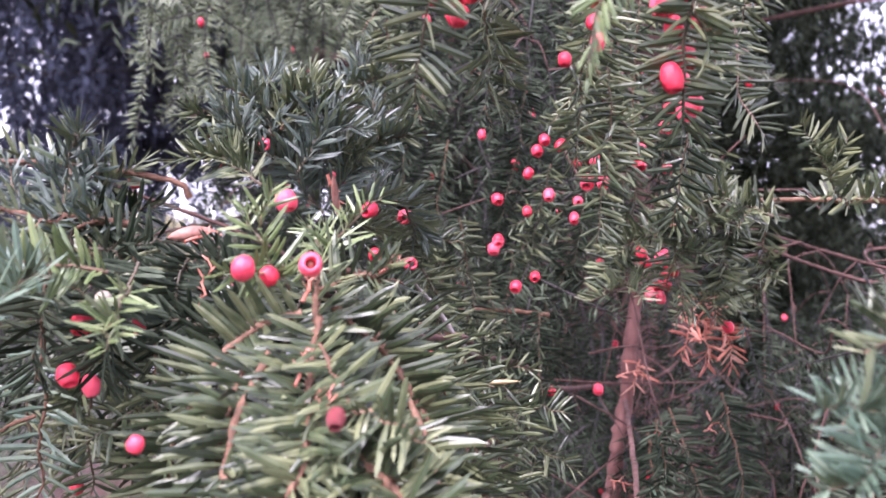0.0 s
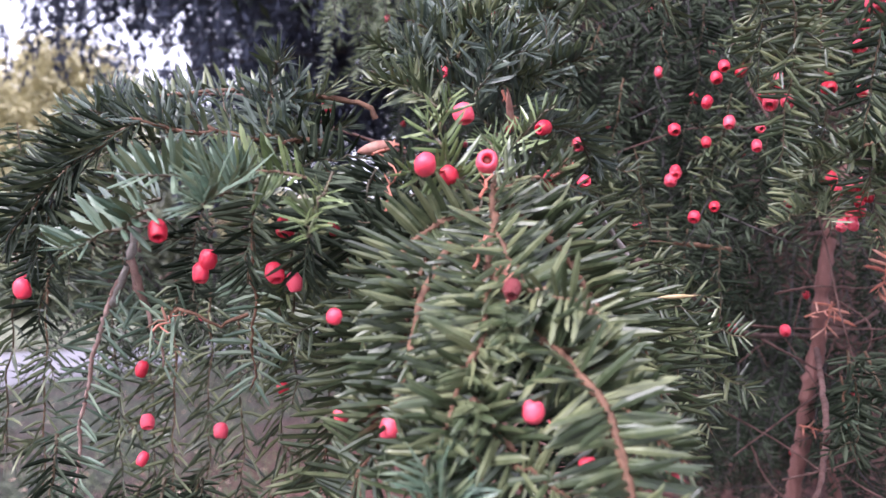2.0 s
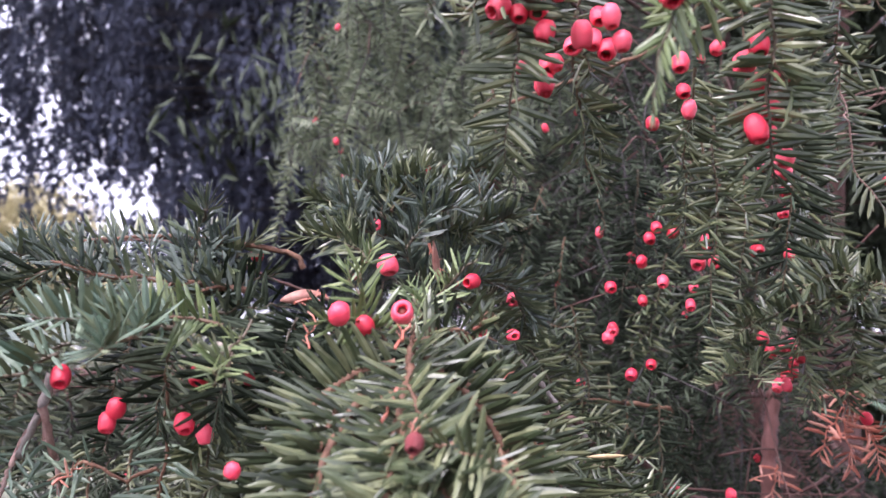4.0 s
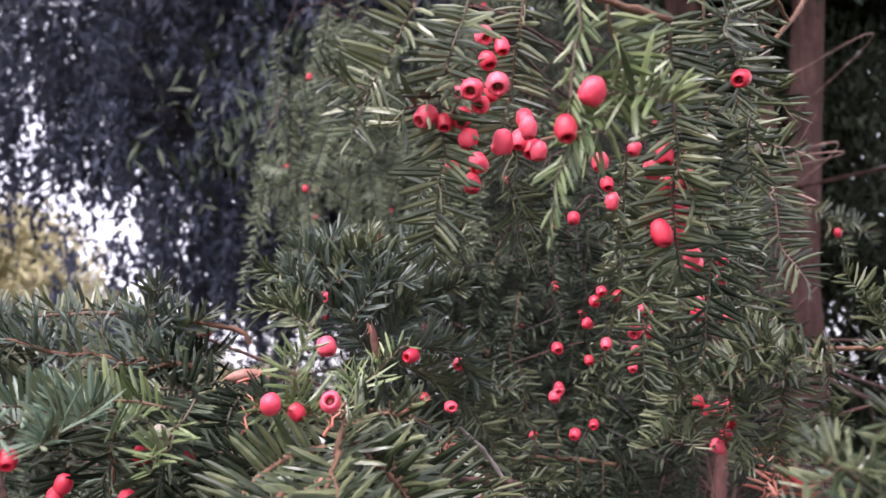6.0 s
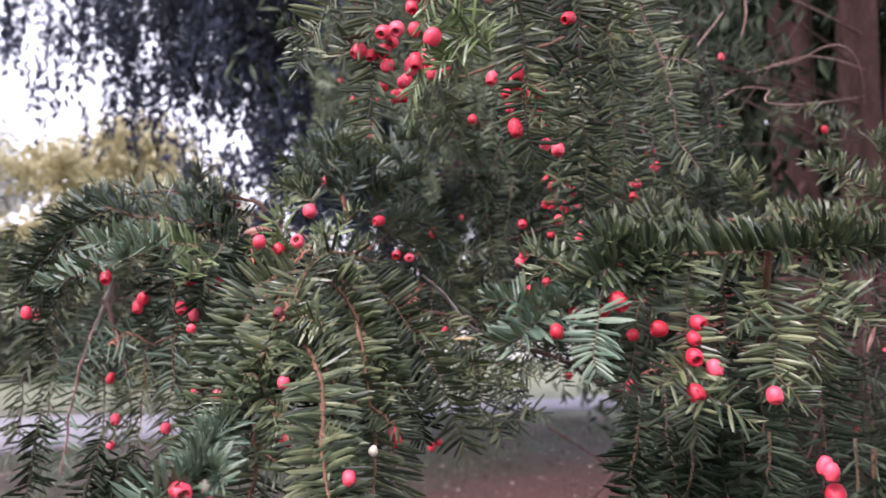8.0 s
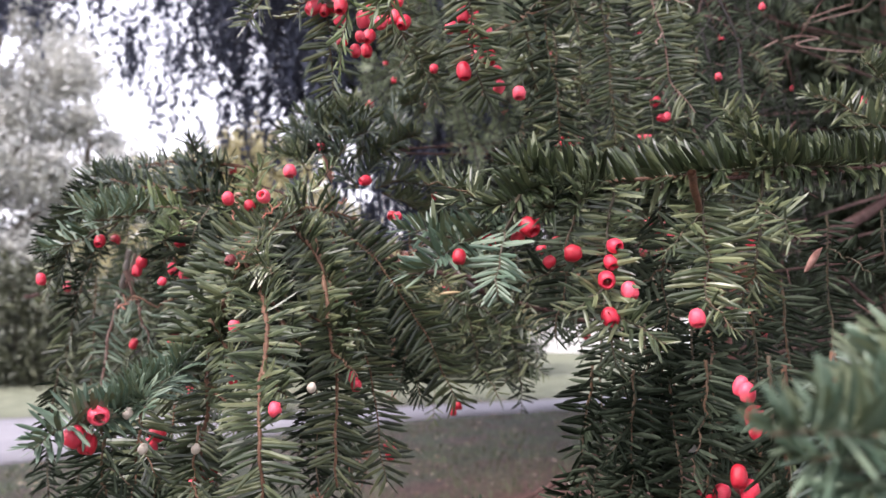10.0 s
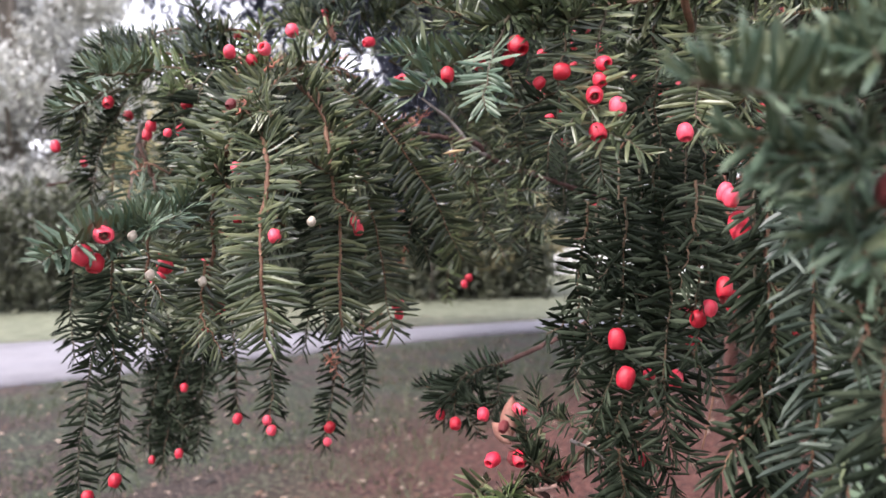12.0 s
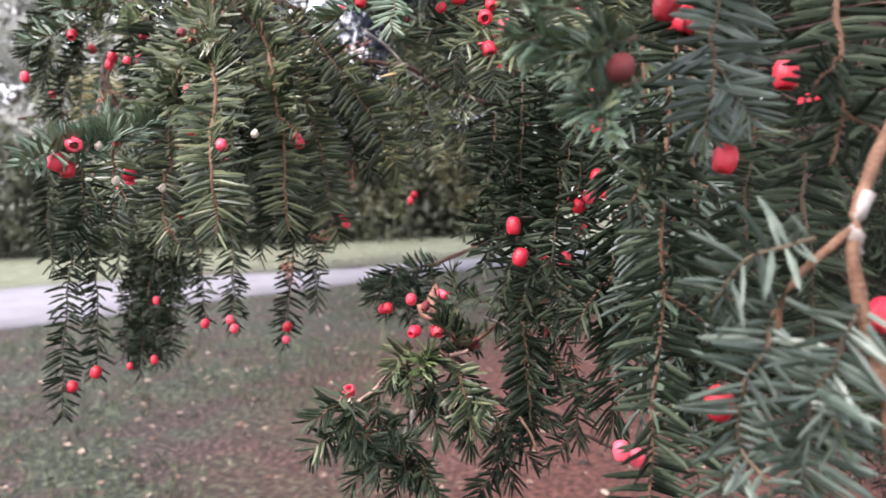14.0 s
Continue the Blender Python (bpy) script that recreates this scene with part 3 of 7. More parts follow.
def dark_conifer(base, height, seed):
    """A large dark conifer with long limbs and curtains of hanging sprays."""
    rng = np.random.default_rng(seed)
    ob = thing("conifer", base, "large dark conifer with hanging curtains of foliage", "tree")
    tubes = [(spline([(1.2, 0.5, -0.1), (0.9, 0.3, 1.2), (0.35, 0.1, 2.8), (0.1, 0, height * 0.5), (0, 0.1, height)], 0.4), 0.26, 0.05)]
    pts = []
    limbs = []
    for _ in range(135):
        z = 2.6 + (height - 3.1) * rng.uniform(0, 1) ** 1.6
        a = rng.uniform(0.86, 1.36) * np.pi if rng.random() < 0.88 else rng.uniform(0, 2 * np.pi)
        z = max(z, 3.5 + rng.uniform(0, 0.5)) if a > 1.2 * np.pi else z
        limbs.append((z, a, min(4.3 + 0.75 * (z - 2.7), 7.0, 1.4 * (height - z)) * rng.uniform(0.7, 1.05)))
    for _ in range(75):
        # the dense side towards the yew
        limbs.append((rng.uniform(3.7, 7.0), rng.uniform(1.08, 1.44) * np.pi, rng.uniform(3.4, 5.4)))
    for _ in range(64):
        limbs.append((rng.uniform(2.4, 5.2), rng.uniform(1.06, 1.25) * np.pi, rng.uniform(4.3, 5.4)))
    for _ in range(46):
        limbs.append((rng.uniform(4.0, 5.5), rng.uniform(1.06, 1.2) * np.pi, rng.uniform(5.3, 6.6)))
    for _ in range(84):
        # the long upper limbs that overhang the lawn
        limbs.append((rng.uniform(5.15, 7.4), rng.uniform(0.98, 1.34) * np.pi, rng.uniform(6.4, 9.6)))
    for z, a, r in limbs:
        end = np.array([math.cos(a) * r, math.sin(a) * r, z - 0.06 * r])
        mid = np.array([end[0] * 0.55, end[1] * 0.55, z + 0.12])
        line = spline([(0, 0, z), mid, end], 0.16)
        tubes.append((line[::2], 0.014, 0.004))
        for p in line[len(line) // 4::2]:
            if rng.random() < 0.42:
                continue
            # ragged gaps that let the sky through the outer curtains
            reach = math.hypot(p[0], p[1])
            if 4.5 < reach < 5.9 and p[2] < 6.3 and noise.noise(Vector((p[0] * 1.3, p[1] * 1.3, p[2] * 1.1))) > 0.2:
                continue
            centre = p + np.append(rng.normal(0, 0.14, 2), 0)
            drop = rng.uniform(0.35, 1.1)
            for _ in range(5):
                long = drop * rng.uniform(0.35, 1.0)
                k = int(long / 0.05) + 2
                s = np.linspace(0, 1, k)[:, None]
                side = rng.normal(0, 0.085, 2)
                pts.append(centre + np.hstack([side * (1 - 0.4 * s), -long * s]) + rng.normal(0, 0.03, (k, 3)))
    part("trunk", tube_mesh("trunk", tubes, [CONIFER_BARK], 5, rng), ob)
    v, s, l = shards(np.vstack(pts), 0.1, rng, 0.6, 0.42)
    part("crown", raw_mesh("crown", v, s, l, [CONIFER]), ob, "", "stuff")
    return ob


dark_conifer((0.0, 9.2, 0), 11.5, 8)


def garden_wall():
    """A low white rendered wall with piers and a coping, far across the lawn."""
    ob = thing("garden_wall", (-4.0, 21.5, 0), "low white rendered garden wall across the lawn", "wall")

    def block(name, size, at, mat, soft):
        bm = bmesh.new()
        g = bmesh.ops.create_cube(bm, size=1)
        bmesh.ops.scale(bm, vec=size, verts=g["verts"])
        bmesh.ops.bevel(bm, geom=bm.edges[:], offset=soft, segments=2, affect="EDGES")
        bmesh.ops.translate(bm, vec=at, verts=bm.verts)
        me = bpy.data.meshes.new(name)
        bm.to_mesh(me)
        bm.free()
        me.materials.append(mat)
        return part(name, me, ob)

    for k in range(3):
        x = -2.8 + 2.1 * k
        block("pier", (0.3, 0.3, 1.12), (x, 0, 0.54), WALL_WHITE, 0.02)
        if k < 2:
            block("panel", (1.78, 0.18, 0.92), (x + 1.05, 0, 0.44), WALL_WHITE, 0.01)
            block("coping", (1.78, 0.26, 0.06), (x + 1.05, 0, 0.93), ROOF, 0.015)
        block("cap", (0.36, 0.36, 0.07), (x, 0, 1.135), ROOF, 0.02)


garden_wall()
hedge("hedge", (-8.5, 22.6), (2.6, 22.4), 3.0, 1.6, 16000, 15, "dark clipped hedge behind a low white wall")


# ---- the yew: trunks and limbs ----
YEW = "branches of the yew"


TREE = thing("yew_tree", (1.2, 4.85, 0), "old yew tree with several reddish-brown trunks and dark spreading limbs", "tree")


def trunk(points, r0, r1, seed):
    """A fluted yew trunk with peeling reddish bark."""
    p = spline(points, 0.05)
    base = base_of(TREE)
    sides, n = 28, len(p)
    r = np.linspace(r0, r1, n)
    verts = []
    for i, c in enumerate(p - base):
        for k in range(sides):
            a = 2 * math.pi * k / sides
            f = 1 + 0.16 * math.sin(3 * a + seed + c[2] * 0.6) + 0.09 * math.sin(7 * a + 2.0 * seed + c[2]) + 0.07 * noise.noise(Vector((math.cos(a) * 3, math.sin(a) * 3, c[2] * 2.2 + seed)))
            verts.append((c[0] + r[i] * f * math.cos(a), c[1] + r[i] * f * math.sin(a), c[2]))
    faces = [(i * sides + k, i * sides + (k + 1) % sides, (i + 1) * sides + (k + 1) % sides, (i + 1) * sides + k) for i in range(n - 1) for k in range(sides)]
    return part("trunk", sheet("trunk", verts, faces, [BARK], True), TREE)


trunk([(1.2, 4.85, -0.05), (1.19, 4.83, 0.8), (1.18, 4.8, 1.8), (1.15, 4.75, 3.0), (1.1, 4.7, 5.6)], 0.115, 0.08, 1)
trunk([(1.37, 4.88, -0.05), (1.36, 4.85, 0.8), (1.34, 4.8, 1.8), (1.36, 4.8, 2.4), (1.48, 4.85, 3.4), (1.7, 4.9, 5.4)], 0.12, 0.075, 2)
trunk([(0.95, 5.15, -0.05), (0.92, 5.12, 1.0), (0.9, 5.1, 2.0), (0.86, 5.05, 3.2), (0.8, 5.0, 5.6)], 0.145, 0.1, 3)


def limb(points, r0, r1, mat=BARK):
    return stem(TREE, points, r0, r1, mat, "", "limb", 10)


limb([(1.18, 4.76, 1.5), (0.8, 3.0, 1.35), (0.5, 1.7, 1.28), (0.176, 1.043, 1.325), (0.074, 0.801, 1.390), (0.023, 0.629, 1.422), (0.016, 0.597, 1.437), (-0.024, 0.542, 1.447), (-0.059, 0.478, 1.472), (-0.074, 0.430, 1.488)], 0.008, 0.0022)
limb([(-0.024, 0.542, 1.447), (-0.108, 0.545, 1.501), (-0.192, 0.539, 1.535), (-0.222, 0.460, 1.547), (-0.299, 0.461, 1.547)], 0.0016, 0.0009)
limb([(1.3, 4.76, 2.4), (1.4, 3.0, 2.1), (0.95, 1.7, 1.7), (0.75, 1.0, 1.62), (0.58, 0.62, 1.53), (0.315, 0.379, 1.490), (0.267, 0.353, 1.487)], 0.003, 0.0011)
limb([(1.16, 4.74, 3.3), (0.85, 2.8, 3.1), (0.55, 1.5, 2.4), (0.3, 0.8, 2.1), (0.1, 0.42, 1.95), (-0.02, 0.36, 1.8)], 0.013, 0.004)
limb([(0.92, 5.0, 2.2), (0.6, 3.4, 1.8), (0.3, 1.9, 1.55), (0.050, 1.436, 1.625), (0.034, 1.394, 1.686), (0.016, 1.393, 1.747), (-0.025, 1.386, 1.780), (-0.097, 1.352, 1.786), (-0.2, 1.3, 1.8)], 0.02, 0.012)
limb([(0.3, 1.35, 0.55), (0.225, 1.1, 0.98), (0.2, 1.03, 1.12), (0.209, 1.01, 1.217), (0.211, 0.997, 1.27), (0.221, 1.0, 1.318), (0.222, 0.99, 1.37), (0.231, 0.998, 1.43), (0.246, 1.03, 1.49), (0.27, 1.07, 1.53)], 0.015, 0.0065, BARK_PEEL)
limb([(0.213, 1.0, 1.25), (0.232, 1.02, 1.2), (0.262, 1.05, 1.1), (0.3, 1.1, 0.9)], 0.004, 0.006, BARK_PEEL)
limb([(1.16, 4.76, 2.0), (0.7, 3.2, 1.6), (0.4, 1.9, 1.35), (0.178, 0.786, 1.315), (0.154, 0.672, 1.288), (0.125, 0.588, 1.262), (0.097, 0.551, 1.246), (0.072, 0.515, 1.233)], 0.0055, 0.0022)
limb([(1.2, 4.78, 1.1), (1.1, 3.0, 0.95), (0.75, 1.5, 0.85), (0.5, 0.8, 0.9), (0.184, 0.425, 1.127), (0.169, 0.356, 1.179), (0.154, 0.339, 1.194)], 0.008, 0.0018)
limb([(1.36, 4.76, 2.7), (1.8, 2.8, 2.4), (1.2, 1.4, 1.9), (0.85, 0.5, 1.72), (0.62, 0.22, 1.6), (0.52, 0.12, 1.5)], 0.011, 0.003)


def branch(base, label):
    return thing("yew_branch", base, label, "branch", YEW)


# sets built on the darkened needle paint shade into the sprays
GREEN, BLUE, YOUNG, SHADE = [NEEDLE, NEEDLE_UNDER], [NEEDLE_BLUE, NEEDLE_UNDER], [NEEDLE_NEW, NEEDLE_UNDER], [NEEDLE_SHADED, NEEDLE_SHADED]
COOL = [NEEDLE_SHADED, NEEDLE_BLUE]
SHADE_TOP = [NEEDLE_SHADED, NEEDLE_UNDER]
NEAR = [NEEDLE_GREY, NEEDLE_UNDER]
FRONT, SKEW = (0.1, -1.0, 0.35), (0.45, -0.85, 0.1)

# the drooping spray in the middle
a = branch((-0.060, 0.405, 1.487), "drooping dark green yew spray with red berries")
stem(a, [(-0.036, 0.467, 1.486), (-0.050, 0.434, 1.491), (-0.060, 0.411, 1.488), (-0.056, 0.360, 1.461)], 0.0026, 0.0016)
twig(a, [(-0.061, 0.411, 1.489), (-0.056, 0.360, 1.461), (-0.055, 0.329, 1.432), (-0.063, 0.316, 1.397), (-0.078, 0.312, 1.361), (-0.071, 0.298, 1.367)], FRONT, 0.0282, 0.0012, 0.40, r=0.0021, shoots=1, wood=TWIG, neat=True)
twig(a, [(-0.070, 0.309, 1.376), (-0.058, 0.260, 1.365), (-0.035, 0.205, 1.354), (-0.037, 0.171, 1.350), (-0.039, 0.149, 1.341)], (0.1, -0.6, 0.8), 0.023, 0.0006, 1.1, BLUE, r=0.0013, shoots=4)
twig(a, [(-0.055, 0.350, 1.444), (-0.033, 0.328, 1.425), (-0.019, 0.315, 1.415), (-0.005, 0.297, 1.399), (0.003, 0.282, 1.375), (0.022, 0.255, 1.333), (0.024, 0.253, 1.289)], SKEW, 0.0282, 0.0012, 0.40, r=0.0022, shoots=1, wood=TWIG, neat=True)
twig(a, [(-0.065, 0.321, 1.406), (-0.046, 0.288, 1.364), (-0.042, 0.281, 1.320), (-0.050, 0.279, 1.283)], SKEW, 0.0264, 0.0014, 0.40, r=0.0019, shoots=1, wood=TWIG, neat=True)
twig(a, [(-0.042, 0.405, 1.479), (-0.011, 0.379, 1.423), (0.004, 0.366, 1.377), (0.010, 0.361, 1.320), (0.009, 0.363, 1.280)], SKEW, 0.0264, 0.0014, 0.40, r=0.0019, shoots=1, wood=TWIG, neat=True)
twig(a, [(-0.048, 0.447, 1.470), (-0.018, 0.443, 1.393), (-0.009, 0.451, 1.332), (-0.007, 0.467, 1.265)], SKEW, 0.0288, 0.0017, 0.32, shoots=1, wood=TWIG, neat=True)
twig(a, [(-0.048, 0.232, 1.353), (-0.051, 0.232, 1.326), (-0.055, 0.232, 1.288)], SKEW, 0.0252, 0.0016, 0.24, shoots=1, wood=TWIG, neat=True)
twig(a, [(-0.038, 0.271, 1.336), (-0.042, 0.271, 1.303), (-0.046, 0.270, 1.278)], SKEW, 0.0228, 0.0017, 0.24, shoots=1, wood=TWIG, neat=True)
twig(a, [(-0.048, 0.199, 1.349), (-0.054, 0.209, 1.315), (-0.065, 0.218, 1.273)], SKEW, 0.022, 0.0017, 0.35, SHADE, shoots=2)
twig(a, [(-0.073, 0.357, 1.459), (-0.084, 0.333, 1.431), (-0.087, 0.322, 1.404), (-0.092, 0.325, 1.384), (-0.112, 0.334, 1.360), (-0.124, 0.343, 1.307)], FRONT, 0.0282, 0.0013, 0.40, r=0.0020, shoots=1, wood=TWIG, neat=True)
twig(a, [(-0.071, 0.389, 1.484), (-0.081, 0.387, 1.501), (-0.094, 0.396, 1.521)], FRONT, 0.022, 0.0013, 0.7, YOUNG, shoots=2)
twig(a, [(-0.060, 0.391, 1.488), (-0.055, 0.413, 1.502), (-0.050, 0.435, 1.517)], FRONT, 0.02, 0.0016, 0.7, YOUNG, shoots=2)
twig(a, [(-0.058, 0.391, 1.484), (-0.040, 0.405, 1.490), (-0.018, 0.430, 1.483)], FRONT, 0.0240, 0.0015, 0.48, shoots=1, wood=TWIG, neat=True)
twig(a, [(-0.052, 0.392, 1.477), (-0.030, 0.386, 1.458), (-0.009, 0.384, 1.426), (0.005, 0.390, 1.388), (-0.016, 0.355, 1.410)], FRONT, 0.0282, 0.0013, 0.40, r=0.0020, shoots=1, wood=TWIG, neat=True)
twig(a, [(-0.047, 0.454, 1.478), (-0.020, 0.469, 1.452), (0.004, 0.483, 1.415), (0.024, 0.505, 1.364), (0.034, 0.526, 1.324)], FRONT, 0.0300, 0.0016, 0.40, shoots=1, wood=TWIG, neat=True)
twig(a, [(-0.064, 0.380, 1.474), (-0.083, 0.376, 1.469), (-0.100, 0.367, 1.451), (-0.114, 0.368, 1.427), (-0.128, 0.384, 1.385)], FRONT, 0.0282, 0.0013, 0.40, r=0.0020, shoots=1, wood=TWIG, neat=True)
twig(a, [(-0.104, 0.380, 1.425), (-0.123, 0.376, 1.398), (-0.140, 0.382, 1.362), (-0.152, 0.388, 1.325)], FRONT, 0.0300, 0.0015, 0.36, shoots=1, wood=TWIG, neat=True)
twig(a, [(-0.052, 0.351, 1.464), (-0.039, 0.333, 1.446), (-0.032, 0.323, 1.433)], FRONT, 0.0252, 0.0015, 0.56, shoots=1, wood=TWIG, neat=True)
# inner and rear twigs: their shade is painted by the darkened needle
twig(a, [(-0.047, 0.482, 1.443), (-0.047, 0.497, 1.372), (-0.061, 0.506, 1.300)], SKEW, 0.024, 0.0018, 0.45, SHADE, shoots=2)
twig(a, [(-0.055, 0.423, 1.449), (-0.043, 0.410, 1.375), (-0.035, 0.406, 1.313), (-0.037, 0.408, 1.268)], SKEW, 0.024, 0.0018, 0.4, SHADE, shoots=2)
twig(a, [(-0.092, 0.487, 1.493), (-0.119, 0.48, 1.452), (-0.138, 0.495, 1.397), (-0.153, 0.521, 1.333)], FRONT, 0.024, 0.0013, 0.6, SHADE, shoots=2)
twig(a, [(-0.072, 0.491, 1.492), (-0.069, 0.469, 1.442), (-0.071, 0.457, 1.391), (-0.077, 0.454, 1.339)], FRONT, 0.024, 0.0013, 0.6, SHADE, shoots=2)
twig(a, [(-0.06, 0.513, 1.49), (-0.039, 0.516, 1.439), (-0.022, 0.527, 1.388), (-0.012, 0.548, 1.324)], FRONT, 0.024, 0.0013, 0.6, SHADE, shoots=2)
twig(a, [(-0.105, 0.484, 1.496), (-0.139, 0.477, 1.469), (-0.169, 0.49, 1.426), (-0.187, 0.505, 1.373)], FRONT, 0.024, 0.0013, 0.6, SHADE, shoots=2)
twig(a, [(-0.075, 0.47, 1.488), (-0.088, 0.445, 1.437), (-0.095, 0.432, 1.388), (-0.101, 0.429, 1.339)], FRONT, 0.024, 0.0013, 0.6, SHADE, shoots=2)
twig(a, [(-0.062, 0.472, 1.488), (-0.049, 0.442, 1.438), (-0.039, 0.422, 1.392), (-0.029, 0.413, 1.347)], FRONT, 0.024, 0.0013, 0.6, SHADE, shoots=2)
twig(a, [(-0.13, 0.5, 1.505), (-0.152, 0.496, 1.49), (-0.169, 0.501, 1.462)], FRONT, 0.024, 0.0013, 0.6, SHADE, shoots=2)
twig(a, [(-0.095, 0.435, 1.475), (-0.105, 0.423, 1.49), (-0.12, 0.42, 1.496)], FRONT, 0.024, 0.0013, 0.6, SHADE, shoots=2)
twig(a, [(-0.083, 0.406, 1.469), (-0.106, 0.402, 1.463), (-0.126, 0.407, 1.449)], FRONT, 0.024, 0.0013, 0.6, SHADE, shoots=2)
berry(a, (-0.058, 0.365, 1.496), (-0.15, -1, 0.1), 0.0102, 0)
berry(a, (-0.081, 0.432, 1.527), (0.05, -0.5, -1), 0.0112, 0)
berry(a, (-0.084, 0.355, 1.495), (-0.3, 0.5, -0.6), 0.0102, 0)
berry(a, (-0.077, 0.372, 1.491), (0.3, 0, -1), 0.0085, 0)
berry(a, (-0.092, 0.32, 1.385), (0, 0.4, 1), 0.0105, 0)
berry(a, (-0.031, 0.297, 1.399), (0.3, 0.2, 1), 0.008, 0)
berry(a, (-0.011, 0.29, 1.381), (0, 0, 1), 0.008, 0)
berry(a, (-0.027, 0.179, 1.355), (0.75, -0.6, -0.25), 0.0122, 0)
berry(a, (-0.039, 0.174, 1.344), (-0.3, -0.3, -1), 0.012, 0)
berry(a, (-0.037, 0.181, 1.339), (0.2, -0.3, -1), 0.0115, 0)
berry(a, (0.035, 0.252, 1.352), (0, 0.6, 1), 0.0095, 0)
berry(a, (-0.04, 0.285, 1.303), (0.4, -0.4, -1), 0.0105, 0)
berry(a, (0.021, 0.365, 1.361), (0, -0.3, -1), 0.0085, 0)
berry(a, (0.023, 0.366, 1.355), (0.3, -0.5, -1), 0.009, 0)
berry(a, (-0.024, 0.289, 1.364), (0, 0, -1), 0.0085, 0)
berry(a, (-0.049, 0.246, 1.334), (0.4, 0.3, -1), 0.0105, 0)
berry(a, (-0.061, 0.252, 1.324), (0, 0.3, -1), 0.0105, 0)
berry(a, (-0.031, 0.519, 1.283), (0, -0.6, -1), 0.0115, 0)
berry(a, (-0.115, 0.319, 1.431), (0, 0, -1), 0.007, 0)
berry(a, (-0.039, 0.302, 1.444), (0, -0.7, -1), 0.0078, old=True)
for p in ((-0.035, 0.220, 1.330), (-0.033, 0.263, 1.323), (-0.025, 0.198, 1.354), (-0.034, 0.195, 1.353), (0.034, 0.292, 1.361)):
    unripe(a, p)
for p, q in (((-0.062, 0.369, 1.480), (-0.058, 0.392, 1.496)), ((-0.059, 0.334, 1.450), (-0.056, 0.350, 1.462)), ((-0.042, 0.311, 1.438), (-0.047, 0.331, 1.453)), ((-0.032, 0.411, 1.491), (-0.023, 0.429, 1.498)), ((-0.129, 0.422, 1.506), (-0.116, 0.432, 1.511)), ((-0.063, 0.456, 1.542), (-0.056, 0.464, 1.522)), ((-0.114, 0.394, 1.475), (-0.110, 0.402, 1.498))):
    dead_spray(a, [p, q], 0.007, 0.0045)

dead_spray(a, [(-0.128, 0.421, 1.494), (-0.124, 0.424, 1.484)], 0.01, 0.003)

twig(a, [(-0.243, 0.560, 1.511), (-0.219, 0.564, 1.498), (-0.195, 0.568, 1.473)], FRONT, 0.024, 0.001, 1.0, SHADE, shoots=4)
twig(a, [(-0.082, 0.349, 1.455), (-0.09, 0.34, 1.427), (-0.095, 0.333, 1.395), (-0.101, 0.325, 1.378)], FRONT, 0.0270, 0.0012, 0.60, r=0.0017, wood=TWIG, shoots=1, neat=True)
twig(a, [(-0.051, 0.33, 1.444), (-0.055, 0.32, 1.421), (-0.063, 0.31, 1.402), (-0.065, 0.301, 1.392), (-0.073, 0.291, 1.373)], FRONT, 0.0270, 0.0012, 0.60, r=0.0017, wood=TWIG, shoots=1, neat=True)
twig(a, [(-0.055, 0.303, 1.402), (-0.047, 0.301, 1.394), (-0.039, 0.3, 1.382), (-0.036, 0.297, 1.371)], FRONT, 0.0270, 0.0012, 0.60, r=0.0017, wood=TWIG, shoots=1, neat=True)
twig(a, [(-0.051, 0.33, 1.448), (-0.034, 0.327, 1.426), (-0.02, 0.324, 1.415), (-0.01, 0.32, 1.399), (-0.004, 0.315, 1.385), (0.002, 0.31, 1.367)], SKEW, 0.0270, 0.0012, 0.60, r=0.0017, wood=TWIG, shoots=1, neat=True)

# the shoots behind the drooping spray
c = branch((-0.068, 0.586, 1.549), "dark green bushy yew shoots with berries in part shade")
twig(c, [(-0.078, 0.542, 1.525), (-0.101, 0.538, 1.559), (-0.114, 0.547, 1.599), (-0.116, 0.548, 1.619)], (0, -0.8, 0.5), 0.025, 0.0010, 1.0, NEAR, lean=0.3, shoots=2)
twig(c, [(-0.104, 0.538, 1.567), (-0.129, 0.544, 1.584), (-0.152, 0.539, 1.577)], (0, -0.8, 0.5), 0.025, 0.0010, 1.0, lean=0.3, shoots=2)
twig(c, [(-0.075, 0.543, 1.532), (-0.053, 0.558, 1.564), (-0.035, 0.572, 1.583)], (0, -0.8, 0.5), 0.025, 0.0010, 1.0, NEAR, lean=0.3, shoots=2)
twig(c, [(-0.101, 0.539, 1.578), (-0.083, 0.553, 1.599), (-0.085, 0.564, 1.613)], (0, -0.8, 0.5), 0.025, 0.0010, 1.0, lean=0.3, shoots=2)
twig(c, [(-0.065, 0.554, 1.526), (-0.043, 0.579, 1.535), (-0.025, 0.603, 1.525), (-0.017, 0.624, 1.497)], (0, -0.8, 0.5), 0.025, 0.0010, 1.0, NEAR, lean=0.3, shoots=2)
twig(c, [(-0.067, 0.574, 1.524), (-0.03, 0.632, 1.497), (-0.005, 0.666, 1.458)], (0, -0.8, 0.5), 0.025, 0.0010, 1.0, lean=0.3, shoots=2)
twig(c, [(-0.106, 0.528, 1.572), (-0.121, 0.536, 1.597), (-0.13, 0.534, 1.609)], (0, -0.8, 0.5), 0.025, 0.0010, 1.0, NEAR, lean=0.3, shoots=2)
